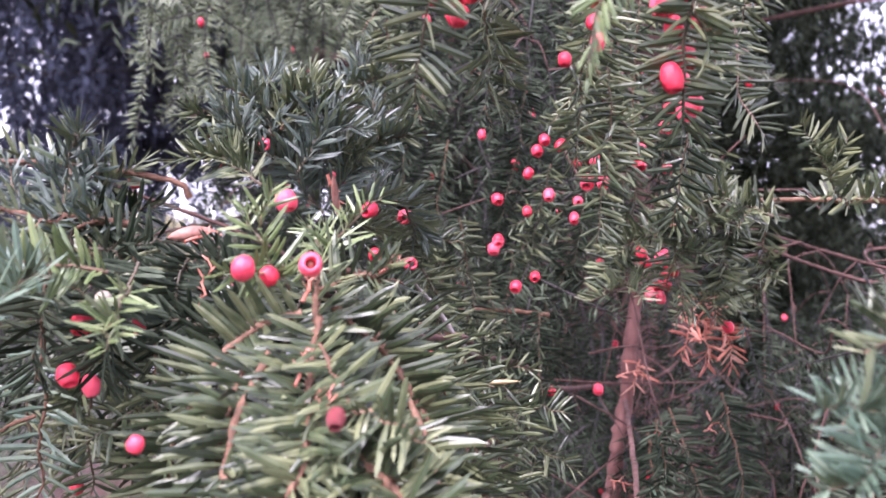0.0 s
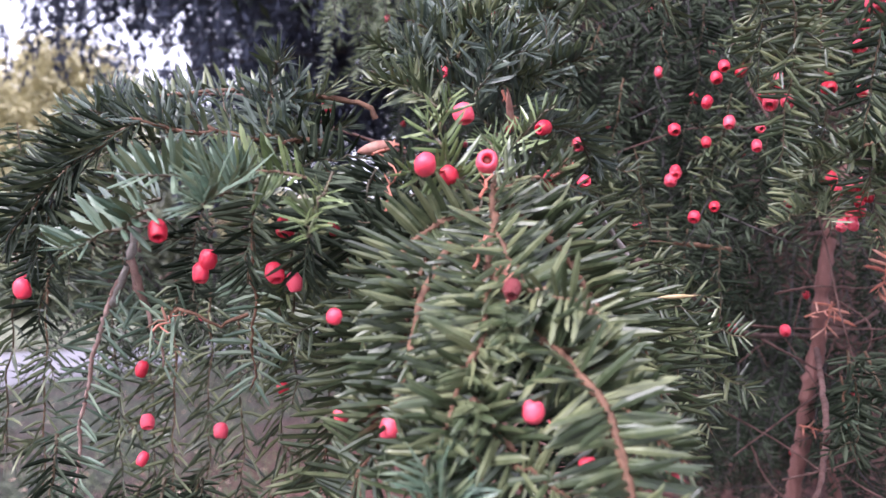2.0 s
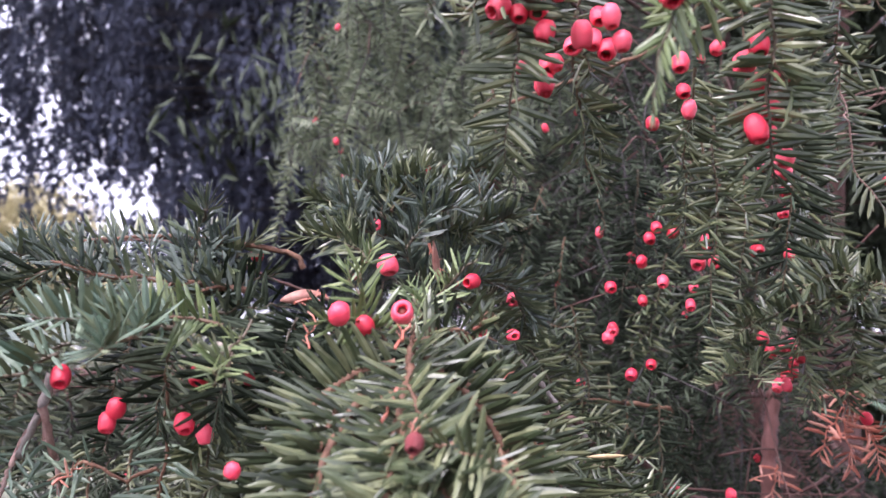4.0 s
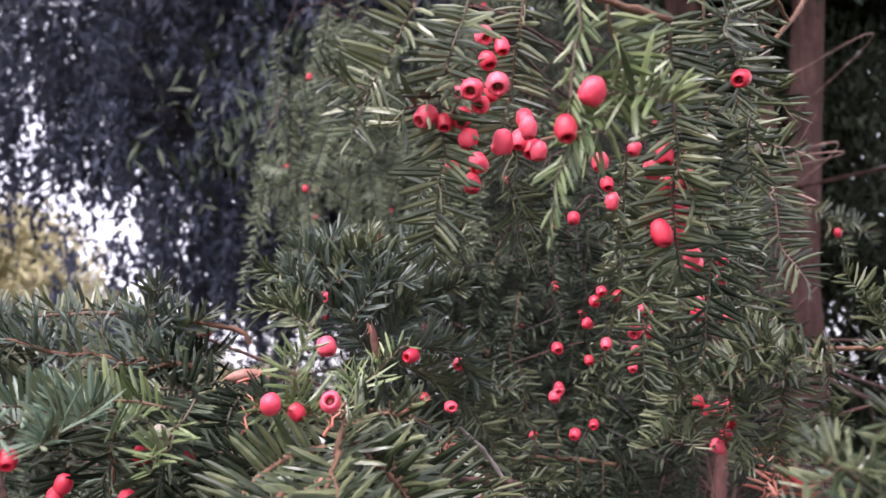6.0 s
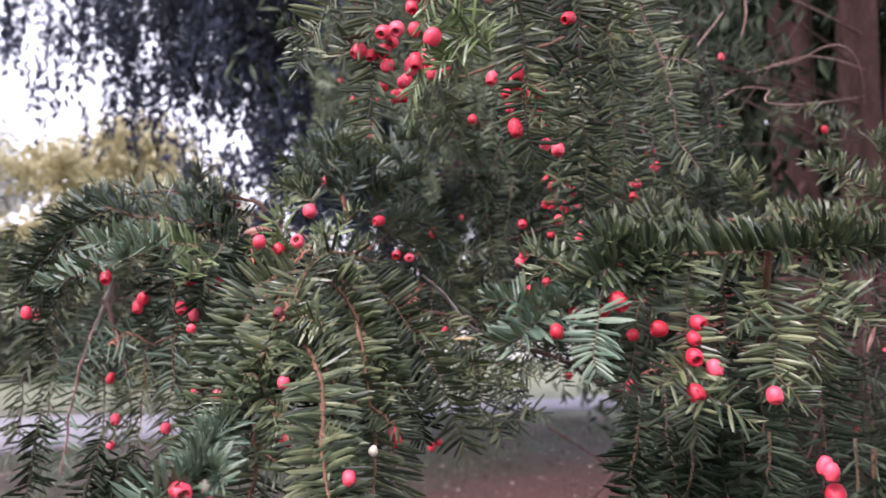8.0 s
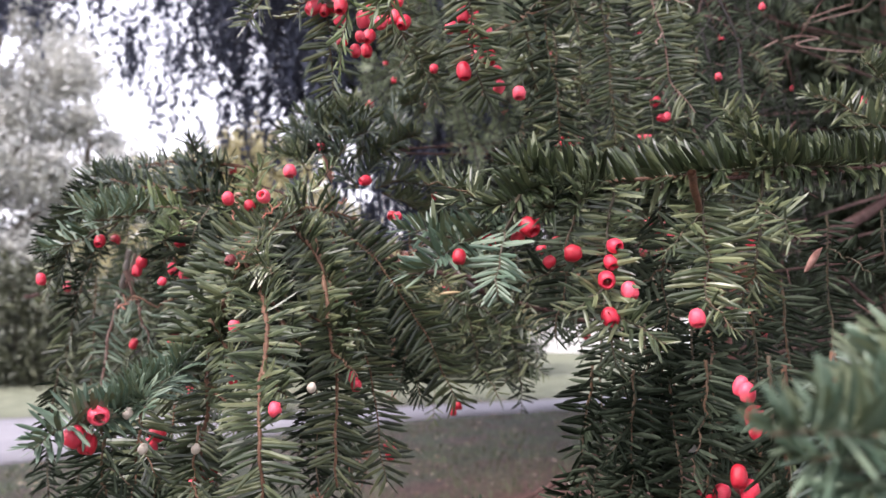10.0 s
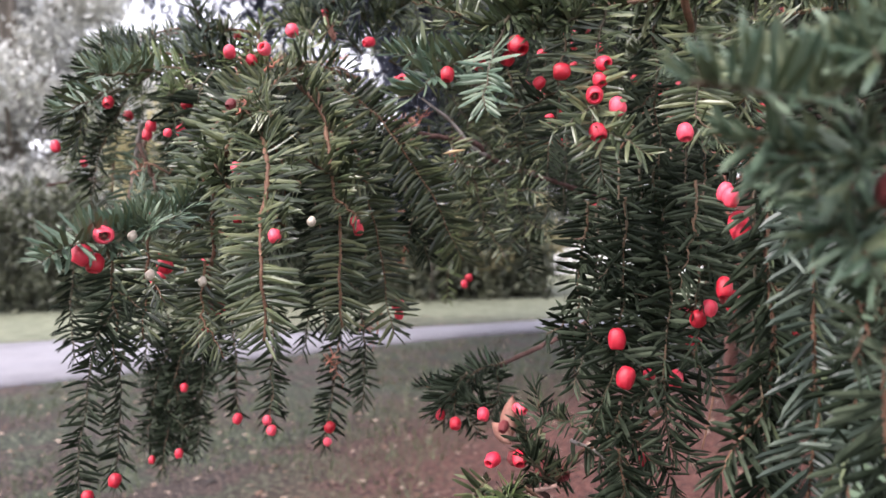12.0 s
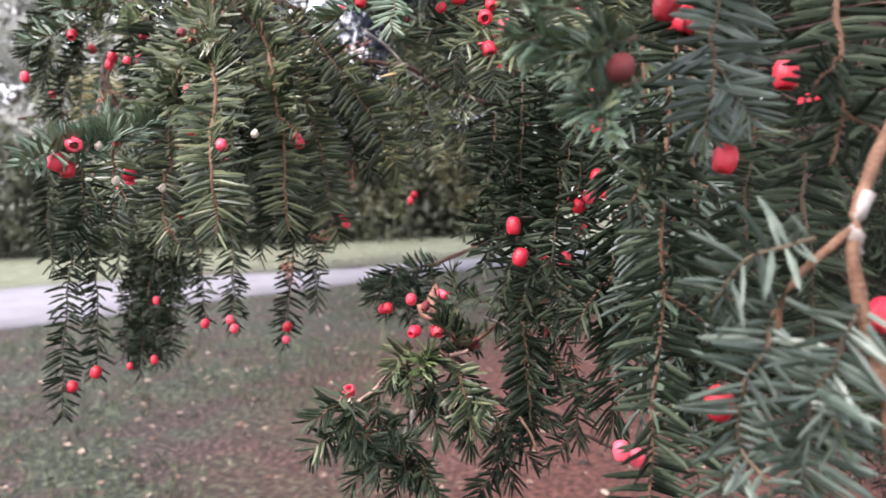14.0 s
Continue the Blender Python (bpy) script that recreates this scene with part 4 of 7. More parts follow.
twig(c, [(-0.102, 0.528, 1.576), (-0.097, 0.54, 1.597), (-0.095, 0.541, 1.612)], (0, -0.8, 0.5), 0.025, 0.0010, 1.0, lean=0.3, shoots=2)
twig(c, [(-0.106, 0.527, 1.558), (-0.128, 0.523, 1.569), (-0.141, 0.532, 1.594)], (0, -0.8, 0.5), 0.025, 0.0010, 1.0, NEAR, lean=0.3, shoots=2)
twig(c, [(-0.082, 0.542, 1.555), (-0.065, 0.556, 1.568), (-0.05, 0.569, 1.566)], (0, -0.8, 0.5), 0.025, 0.0010, 1.0, lean=0.3, shoots=2)
twig(c, [(-0.09, 0.52, 1.549), (-0.077, 0.533, 1.576), (-0.071, 0.545, 1.589)], (0, -0.8, 0.5), 0.025, 0.0010, 1.0, NEAR, lean=0.3, shoots=2)
twig(c, [(-0.109, 0.505, 1.54), (-0.133, 0.512, 1.556), (-0.15, 0.519, 1.562)], (0, -0.8, 0.5), 0.025, 0.0010, 1.0, lean=0.3, shoots=2)
twig(c, [(-0.077, 0.595, 1.579), (-0.071, 0.617, 1.613), (-0.047, 0.643, 1.635)], (0, -0.8, 0.5), 0.025, 0.0010, 1.0, NEAR, lean=0.3, shoots=2)
for p, s in (((-0.029, 0.623, 1.525), 0.0128), ((-0.112, 0.528, 1.567), 0.008), ((-0.139, 0.533, 1.565), 0.009), ((-0.089, 0.585, 1.619), 0.0085), ((-0.045, 0.551, 1.498), 0.0095), ((-0.044, 0.498, 1.525), 0.0095), ((-0.021, 0.517, 1.493), 0.0095)):
    berry(c, p, (-0.1, -0.9, -0.5), s)
stem(c, [(-0.019, 0.552, 1.479), (-0.004, 0.584, 1.459), (0.012, 0.597, 1.435), (0.022, 0.609, 1.426)], 0.0011, 0.002, LICHEN, "lichen-covered bare twig")
for p, q in (((-0.034, 0.517, 1.448), (-0.020, 0.532, 1.459)), ((-0.052, 0.544, 1.452), (-0.033, 0.566, 1.436)), ((-0.037, 0.551, 1.446), (-0.031, 0.588, 1.471))):
    dead_spray(c, [p, q], 0.012, 0.003)

# the arching branch beside it, with its pale waxy tips
b = branch((-0.144, 0.450, 1.538), "arching yew branch with waxy green tips and bare hanging twigs")
stem(b, [(-0.139, 0.463, 1.530), (-0.148, 0.459, 1.539), (-0.212, 0.442, 1.547), (-0.287, 0.444, 1.545)], 0.0018, 0.001)
twig(b, [(-0.164, 0.442, 1.515), (-0.206, 0.429, 1.520), (-0.233, 0.420, 1.521), (-0.252, 0.414, 1.527), (-0.267, 0.411, 1.528)], (0, -0.7, 0.7), 0.022, 0.0015, 0.9, NEAR, r=0.0019, wood=TWIG, shoots=3)
twig(b, [(-0.259, 0.413, 1.529), (-0.291, 0.410, 1.512), (-0.316, 0.410, 1.494), (-0.327, 0.407, 1.481), (-0.344, 0.408, 1.462)], (0.1, -0.8, 0.5), 0.027, 0.0010, 0.7, SHADE_TOP, lean=0.4, r=0.0013, neat=True)
twig(b, [(-0.237, 0.428, 1.521), (-0.263, 0.424, 1.531), (-0.287, 0.422, 1.535), (-0.310, 0.422, 1.528)], (0, -0.8, 0.5), 0.022, 0.0012, 0.9, NEAR, r=0.0011, shoots=2)
twig(b, [(-0.281, 0.418, 1.521), (-0.310, 0.421, 1.501), (-0.334, 0.426, 1.472), (-0.348, 0.432, 1.438)], (0.1, -0.8, 0.5), 0.025, 0.0013, 0.6, SHADE_TOP, lean=0.4, neat=True)
twig(b, [(-0.248, 0.420, 1.521), (-0.253, 0.422, 1.534), (-0.259, 0.425, 1.547)], (0, -0.8, 0.5), 0.02, 0.0012, 1.0, NEAR, lean=0.3)
twig(b, [(-0.230, 0.424, 1.520), (-0.235, 0.426, 1.534), (-0.240, 0.429, 1.546)], (0, -0.8, 0.5), 0.02, 0.0012, 1.0, NEAR, lean=0.3)
twig(b, [(-0.212, 0.428, 1.520), (-0.217, 0.430, 1.533), (-0.223, 0.433, 1.546)], (0, -0.8, 0.5), 0.02, 0.0012, 1.0, NEAR, lean=0.3)
# the upright tuft on its back
twig(b, [(-0.191, 0.436, 1.504), (-0.195, 0.439, 1.534), (-0.193, 0.444, 1.559)], FRONT, 0.023, 0.0009, 1.2, NEAR, lean=0.3, r=0.0013)
twig(b, [(-0.192, 0.442, 1.554), (-0.187, 0.432, 1.559), (-0.181, 0.422, 1.560)], (0, -0.5, 0.85), 0.022, 0.0008, 1.3, NEAR, lean=0.35, neat=True)
twig(b, [(-0.192, 0.442, 1.523), (-0.175, 0.450, 1.537), (-0.164, 0.455, 1.548)], FRONT, 0.021, 0.0010, 1.0, GREEN, lean=0.3)
twig(b, [(-0.190, 0.440, 1.513), (-0.167, 0.447, 1.520), (-0.150, 0.453, 1.527)], FRONT, 0.022, 0.0010, 0.9, SHADE_TOP, lean=0.25)
twig(b, [(-0.196, 0.441, 1.526), (-0.207, 0.441, 1.539), (-0.212, 0.444, 1.551)], FRONT, 0.021, 0.0010, 1.0, NEAR, lean=0.3)
twig(b, [(-0.181, 0.435, 1.502), (-0.160, 0.436, 1.505), (-0.139, 0.439, 1.506)], (0, -0.7, 0.7), 0.023, 0.0011, 0.8, SHADE_TOP, lean=0.25)
twig(b, [(-0.193, 0.438, 1.531), (-0.180, 0.439, 1.543), (-0.176, 0.438, 1.555)], FRONT, 0.021, 0.0010, 1.1, NEAR, lean=0.3)
# the waxy rosette and the shoots round it
twig(b, [(-0.174, 0.364, 1.492), (-0.172, 0.334, 1.483), (-0.165, 0.305, 1.478)], (0, -0.25, 1.0), 0.026, 0.0010, 1.1, BLUE, r=0.0013, neat=True)
twig(b, [(-0.169, 0.314, 1.479), (-0.166, 0.307, 1.478), (-0.162, 0.298, 1.477)], (0, -0.25, 1.0), 0.025, 0.0007, 1.9, BLUE, lean=0.3, r=0.0013, neat=True)
twig(b, [(-0.171, 0.370, 1.490), (-0.194, 0.353, 1.492), (-0.209, 0.341, 1.492), (-0.220, 0.334, 1.495)], (0, -0.5, 0.85), 0.023, 0.0011, 0.8, BLUE, r=0.0013, neat=True)
twig(b, [(-0.152, 0.385, 1.492), (-0.173, 0.375, 1.496), (-0.193, 0.366, 1.497), (-0.206, 0.363, 1.497)], (0, -0.8, 0.5), 0.022, 0.0013, 0.6, YOUNG, lean=0.3)
twig(b, [(-0.222, 0.359, 1.477), (-0.239, 0.344, 1.465), (-0.256, 0.335, 1.458)], (0, -0.5, 0.8), 0.024, 0.0011, 0.8, BLUE, r=0.0012, neat=True)
twig(b, [(-0.228, 0.378, 1.483), (-0.251, 0.373, 1.476), (-0.271, 0.368, 1.468)], (0, -0.5, 0.8), 0.024, 0.0012, 0.7, NEAR, neat=True)
twig(b, [(-0.139, 0.377, 1.486), (-0.139, 0.357, 1.471), (-0.135, 0.339, 1.464)], (0, -0.4, 0.9), 0.019, 0.0009, 1.2, YOUNG, lean=0.25, neat=True)
twig(b, [(-0.146, 0.407, 1.496), (-0.151, 0.395, 1.477), (-0.155, 0.394, 1.460), (-0.162, 0.402, 1.442)], (0, -1, 0.25), 0.027, 0.0012, 0.4, SHADE_TOP, neat=True)
twig(b, [(-0.127, 0.421, 1.498), (-0.133, 0.414, 1.474), (-0.141, 0.417, 1.450)], (0, -1, 0.25), 0.027, 0.0012, 0.4, SHADE_TOP, neat=True)
twig(b, [(-0.187, 0.398, 1.505), (-0.185, 0.398, 1.484), (-0.193, 0.406, 1.463), (-0.199, 0.414, 1.438)], (0, -1, 0.25), 0.025, 0.0014, 0.5, SHADE_TOP)
twig(b, [(-0.159, 0.433, 1.501), (-0.150, 0.434, 1.476), (-0.150, 0.443, 1.443), (-0.156, 0.451, 1.403)], FRONT, 0.024, 0.0014, 0.5, shoots=2)
twig(b, [(-0.168, 0.421, 1.476), (-0.182, 0.437, 1.444), (-0.193, 0.464, 1.401), (-0.201, 0.481, 1.355)], FRONT, 0.024, 0.0015, 0.45, shoots=2)
for k, (pts, bare) in enumerate((([(-0.316, 0.494, 1.466), (-0.322, 0.492, 1.444), (-0.349, 0.495, 1.393), (-0.373, 0.508, 1.327), (-0.385, 0.514, 1.272)], 0.1), ([(-0.321, 0.492, 1.444), (-0.309, 0.493, 1.410), (-0.304, 0.503, 1.374)], 0.2),
                  ([(-0.200, 0.424, 1.463), (-0.204, 0.432, 1.418), (-0.210, 0.440, 1.374)], 0.1), ([(-0.207, 0.431, 1.418), (-0.223, 0.428, 1.412), (-0.245, 0.424, 1.420), (-0.270, 0.429, 1.409)], 0.5))):
    twig(b, pts, FRONT, 0.026, 0.0036, 0.4, BLUE, bare, 0.15, 0.002 if k < 2 else 0.0012, TWIG_PALE if k < 2 else TWIG, 0.06)
twig(b, [(-0.203, 0.503, 1.546), (-0.261, 0.486, 1.554), (-0.323, 0.479, 1.544), (-0.377, 0.477, 1.524)], (0.2, -0.6, 0.7), 0.024, 0.0016, 0.6, GREEN, shoots=1)
twig(b, [(-0.235, 0.466, 1.524), (-0.283, 0.455, 1.523), (-0.321, 0.449, 1.511), (-0.361, 0.442, 1.495)], (0.2, -0.6, 0.7), 0.024, 0.0016, 0.6, GREEN, shoots=1)
twig(b, [(-0.236, 0.444, 1.515), (-0.265, 0.431, 1.499), (-0.303, 0.425, 1.485)], (0.2, -0.6, 0.7), 0.024, 0.0016, 0.6, GREEN, shoots=1)
twig(b, [(-0.358, 0.475, 1.517), (-0.395, 0.471, 1.476), (-0.418, 0.473, 1.429)], (0.2, -0.6, 0.7), 0.024, 0.0016, 0.6, GREEN, shoots=1)
twig(b, [(-0.177, 0.472, 1.52), (-0.207, 0.458, 1.51), (-0.237, 0.445, 1.488)], (0.2, -0.6, 0.7), 0.024, 0.0016, 0.6, GREEN, shoots=1)
twig(b, [(-0.324, 0.481, 1.503), (-0.36, 0.477, 1.458), (-0.386, 0.479, 1.399)], (0.2, -0.6, 0.7), 0.024, 0.0014, 0.7, SHADE, shoots=3)
twig(b, [(-0.26, 0.51, 1.514), (-0.278, 0.505, 1.468), (-0.284, 0.504, 1.415)], (0.2, -0.6, 0.7), 0.024, 0.0014, 0.7, SHADE, shoots=3)
twig(b, [(-0.219, 0.496, 1.521), (-0.23, 0.493, 1.482), (-0.241, 0.49, 1.442)], (0.2, -0.6, 0.7), 0.024, 0.0016, 0.6, GREEN, shoots=1)
stem(b, [(-0.309, 0.474, 1.448), (-0.307, 0.479, 1.435), (-0.311, 0.493, 1.415)], 0.0026, 0.0022, TWIG_PALE)
stem(b, [(-0.304, 0.475, 1.468), (-0.308, 0.474, 1.452), (-0.315, 0.477, 1.439), (-0.332, 0.489, 1.417)], 0.003, 0.0026, LICHEN, "lichen-covered fork of a bare twig")
# low hanging twigs, with shade put into their needle colour
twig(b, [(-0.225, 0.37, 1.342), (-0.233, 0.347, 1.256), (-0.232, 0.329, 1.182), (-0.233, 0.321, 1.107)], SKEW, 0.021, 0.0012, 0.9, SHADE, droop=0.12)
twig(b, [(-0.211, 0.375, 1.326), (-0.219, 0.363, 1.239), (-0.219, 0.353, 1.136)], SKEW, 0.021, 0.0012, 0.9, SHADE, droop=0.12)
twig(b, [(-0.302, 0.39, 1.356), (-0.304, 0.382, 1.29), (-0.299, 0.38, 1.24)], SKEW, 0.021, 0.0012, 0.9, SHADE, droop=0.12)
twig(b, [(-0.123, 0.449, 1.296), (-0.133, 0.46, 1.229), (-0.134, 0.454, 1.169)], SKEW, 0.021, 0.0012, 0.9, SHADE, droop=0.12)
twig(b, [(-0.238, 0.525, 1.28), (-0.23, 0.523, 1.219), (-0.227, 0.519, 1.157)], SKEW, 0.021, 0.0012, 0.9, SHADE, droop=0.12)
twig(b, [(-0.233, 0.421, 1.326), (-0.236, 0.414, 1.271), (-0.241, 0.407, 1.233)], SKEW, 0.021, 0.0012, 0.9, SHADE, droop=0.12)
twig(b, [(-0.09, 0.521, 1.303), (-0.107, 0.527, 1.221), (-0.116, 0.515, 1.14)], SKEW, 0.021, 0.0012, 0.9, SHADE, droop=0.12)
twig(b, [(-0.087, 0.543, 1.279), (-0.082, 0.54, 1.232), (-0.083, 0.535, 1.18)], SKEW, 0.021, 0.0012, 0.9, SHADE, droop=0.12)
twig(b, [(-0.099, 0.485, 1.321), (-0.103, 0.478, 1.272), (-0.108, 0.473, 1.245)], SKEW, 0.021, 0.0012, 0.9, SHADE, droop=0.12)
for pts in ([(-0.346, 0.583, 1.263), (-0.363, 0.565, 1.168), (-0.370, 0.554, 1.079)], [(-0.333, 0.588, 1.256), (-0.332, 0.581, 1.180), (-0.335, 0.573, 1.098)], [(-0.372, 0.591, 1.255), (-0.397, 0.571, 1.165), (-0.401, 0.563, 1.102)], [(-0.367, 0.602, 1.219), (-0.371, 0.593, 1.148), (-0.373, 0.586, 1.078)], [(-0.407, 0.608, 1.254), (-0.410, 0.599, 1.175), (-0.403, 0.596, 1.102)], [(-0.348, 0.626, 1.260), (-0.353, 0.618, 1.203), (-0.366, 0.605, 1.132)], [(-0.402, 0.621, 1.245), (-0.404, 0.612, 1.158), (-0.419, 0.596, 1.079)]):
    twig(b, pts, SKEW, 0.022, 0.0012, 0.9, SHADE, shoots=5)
twig(b, [(-0.423, 0.543, 1.437), (-0.433, 0.548, 1.349), (-0.442, 0.553, 1.251)], FRONT, 0.027, 0.003, 0.8, GREEN, 0.0, 0.2, droop=0.25, shoots=2)
twig(b, [(-0.402, 0.587, 1.416), (-0.401, 0.595, 1.332), (-0.405, 0.601, 1.236)], FRONT, 0.027, 0.003, 0.8, GREEN, 0.0, 0.2, droop=0.25, shoots=2)
twig(b, [(-0.338, 0.58, 1.426), (-0.345, 0.586, 1.345), (-0.353, 0.591, 1.252)], FRONT, 0.027, 0.003, 0.8, GREEN, 0.0, 0.2, droop=0.25, shoots=2)
twig(b, [(-0.331, 0.621, 1.413), (-0.338, 0.627, 1.318), (-0.346, 0.632, 1.219)], FRONT, 0.027, 0.003, 0.8, GREEN, 0.0, 0.2, droop=0.25, shoots=2)
twig(b, [(-0.244, 0.557, 1.42), (-0.245, 0.564, 1.343), (-0.248, 0.571, 1.256)], FRONT, 0.027, 0.003, 0.8, GREEN, 0.0, 0.2, droop=0.25, shoots=2)
twig(b, [(-0.2, 0.546, 1.437), (-0.2, 0.543, 1.357), (-0.207, 0.549, 1.274)], FRONT, 0.027, 0.003, 0.8, GREEN, 0.0, 0.2, droop=0.25, shoots=2)
twig(b, [(-0.43, 0.522, 1.463), (-0.444, 0.527, 1.387), (-0.457, 0.532, 1.3)], FRONT, 0.027, 0.003, 0.8, GREEN, 0.0, 0.2, droop=0.25, shoots=2)
twig(b, [(-0.393, 0.628, 1.374), (-0.395, 0.635, 1.294), (-0.399, 0.642, 1.212)], FRONT, 0.027, 0.003, 0.8, GREEN, 0.0, 0.2, droop=0.25, shoots=2)
twig(b, [(-0.29, 0.588, 1.399), (-0.293, 0.595, 1.317), (-0.295, 0.602, 1.233)], FRONT, 0.027, 0.003, 0.8, GREEN, 0.0, 0.2, droop=0.25, shoots=2)
for pts in ([(-0.523, 0.637, 1.562), (-0.515, 0.633, 1.486), (-0.518, 0.625, 1.411)], [(-0.489, 0.655, 1.576), (-0.485, 0.649, 1.493), (-0.480, 0.642, 1.402)], [(-0.492, 0.708, 1.570), (-0.491, 0.701, 1.484), (-0.497, 0.689, 1.397)], [(-0.463, 0.721, 1.554), (-0.466, 0.711, 1.467), (-0.472, 0.701, 1.388)], [(-0.592, 0.657, 1.542), (-0.597, 0.649, 1.479), (-0.601, 0.641, 1.416)]):
    twig(b, pts, SKEW, 0.023, 0.0012, 0.8, GREEN, shoots=4)
berry(b, (-0.216, 0.354, 1.467), None, 0.0108)
berry(b, (-0.214, 0.399, 1.451), None, 0.0111)
berry(b, (-0.218, 0.398, 1.444), None, 0.0101)
berry(b, (-0.169, 0.398, 1.468), None, 0.0122)
berry(b, (-0.175, 0.396, 1.444), None, 0.0111)
berry(b, (-0.165, 0.398, 1.439), None, 0.0095)
berry(b, (-0.143, 0.398, 1.467), None, 0.007)
berry(b, (-0.314, 0.492, 1.373), None, 0.0095)
berry(b, (-0.333, 0.527, 1.328), None, 0.011)
berry(b, (-0.281, 0.537, 1.321), None, 0.0105)
berry(b, (-0.217, 0.501, 1.361), None, 0.008)
berry(b, (-0.169, 0.466, 1.54), None, 0.008)
berry(b, (-0.216, 0.32, 1.139), None, 0.0105)
berry(b, (-0.204, 0.338, 1.149), None, 0.0105)
berry(b, (-0.34, 0.561, 1.176), None, 0.0095)
berry(b, (-0.342, 0.552, 1.102), None, 0.0095)
berry(b, (-0.37, 0.538, 1.095), None, 0.0085)
berry(b, (-0.218, 0.509, 1.162), None, 0.0105)
berry(b, (-0.128, 0.444, 1.183), None, 0.0095)
berry(b, (-0.124, 0.445, 1.174), None, 0.0095)
berry(b, (-0.104, 0.509, 1.164), None, 0.01)
berry(b, (-0.106, 0.507, 1.15), None, 0.0085)
berry(b, (-0.35, 0.5, 1.482), None, 0.0115)
berry(b, (-0.391, 0.476, 1.433), None, 0.0105)
berry(b, (-0.086, 0.321, 1.284), None, 0.008)
berry(b, (-0.337, 0.526, 1.301), None, 0.009)
berry(b, (-0.117, 0.331, 1.387), None, 0.0075)
berry(b, (-0.308, 0.374, 1.437), None, 0.0095)
unripe(b, (-0.153, 0.383, 1.480), (0, -0.6, 0.8), 0.0075)
for p, q in (((-0.066, 0.550, 1.279), (-0.080, 0.553, 1.237)), ((-0.104, 0.504, 1.225), (-0.098, 0.522, 1.240)), ((-0.078, 0.520, 1.263), (-0.067, 0.539, 1.256)), ((-0.109, 0.513, 1.235), (-0.100, 0.529, 1.204)), ((-0.092, 0.645, 1.376), (-0.098, 0.651, 1.305)), ((-0.257, 0.414, 1.410), (-0.245, 0.424, 1.420))):
    dead_spray(b, [p, q], 0.013, 0.004)

# the sprays that hang from above, with clusters of berries
t = branch((0.03, 0.36, 1.84), "hanging yew sprays with clusters of ripe red berries")
stem(t, [(-0.02, 0.36, 1.8), (0.05, 0.34, 1.76), (0.062, 0.301, 1.672), (0.102, 0.329, 1.665)], 0.003, 0.0016)
stem(t, [(0.1, 0.42, 1.95), (0.2, 0.6, 1.86), (0.26, 0.72, 1.84)], 0.003, 0.0018)
twig(t, [(0.104, 0.359, 1.680), (0.109, 0.375, 1.640), (0.108, 0.385, 1.599), (0.111, 0.406, 1.558)], FRONT, 0.0246, 0.0014, 0.5, r=0.0014, shoots=2, neat=True)
twig(t, [(0.062, 0.301, 1.672), (0.057, 0.298, 1.610), (0.051, 0.300, 1.580), (0.048, 0.302, 1.563)], FRONT, 0.015, 0.0018, 0.8, YOUNG, lean=0.9)
twig(t, [(0.073, 0.304, 1.662), (0.078, 0.318, 1.640), (0.073, 0.330, 1.623), (0.065, 0.340, 1.610)], FRONT, 0.0269, 0.0014, 0.6, YOUNG, shoots=2, neat=True)
twig(t, [(0.008, 0.360, 1.696), (-0.004, 0.362, 1.658), (-0.007, 0.376, 1.625), (-0.012, 0.391, 1.587), (-0.016, 0.402, 1.573)], FRONT, 0.0258, 0.0017, 0.45, shoots=2, neat=True)
twig(t, [(-0.013, 0.327, 1.679), (-0.027, 0.328, 1.650), (-0.044, 0.338, 1.631)], FRONT, 0.0246, 0.0017, 0.6, shoots=2, neat=True)
twig(t, [(0.034, 0.412, 1.722), (0.020, 0.439, 1.654), (0.023, 0.475, 1.616), (0.030, 0.511, 1.589)], FRONT, 0.0258, 0.0018, 0.5, shoots=2, neat=True)
twig(t, [(0.133, 0.387, 1.720), (0.142, 0.396, 1.679), (0.145, 0.401, 1.649)], FRONT, 0.0269, 0.0014, 0.4, shoots=2, neat=True)
twig(t, [(0.165, 0.58, 1.787), (0.17, 0.584, 1.753), (0.193, 0.594, 1.704), (0.207, 0.602, 1.652), (0.215, 0.607, 1.611), (0.232, 0.614, 1.583)], FRONT, 0.0269, 0.0019, 0.35, wood=TWIG_PALE, r=0.0013, shoots=2, neat=True)
twig(t, [(0.135, 0.431, 1.732), (0.138, 0.458, 1.657), (0.14, 0.485, 1.581), (0.138, 0.51, 1.519)], FRONT, 0.0246, 0.002, 0.8, COOL, shoots=2, neat=True)
twig(t, [(0.162, 0.519, 1.762), (0.165, 0.548, 1.666), (0.167, 0.577, 1.565)], FRONT, 0.0246, 0.002, 0.8, GREEN, shoots=2, neat=True)
twig(t, [(0.191, 0.63, 1.772), (0.192, 0.639, 1.662), (0.189, 0.646, 1.552)], FRONT, 0.0246, 0.002, 0.8, GREEN, shoots=2, neat=True)
twig(t, [(0.112, 0.575, 1.671), (0.114, 0.582, 1.583), (0.107, 0.596, 1.505)], FRONT, 0.0246, 0.002, 0.8, GREEN, shoots=2, neat=True)
twig(t, [(0.196, 0.692, 1.756), (0.205, 0.703, 1.675), (0.212, 0.71, 1.64)], FRONT, 0.0246, 0.002, 0.8, GREEN, shoots=2, neat=True)
twig(t, [(0.146, 0.616, 1.804), (0.149, 0.647, 1.666), (0.146, 0.677, 1.544)], FRONT, 0.0246, 0.002, 0.8, GREEN, shoots=2, neat=True)
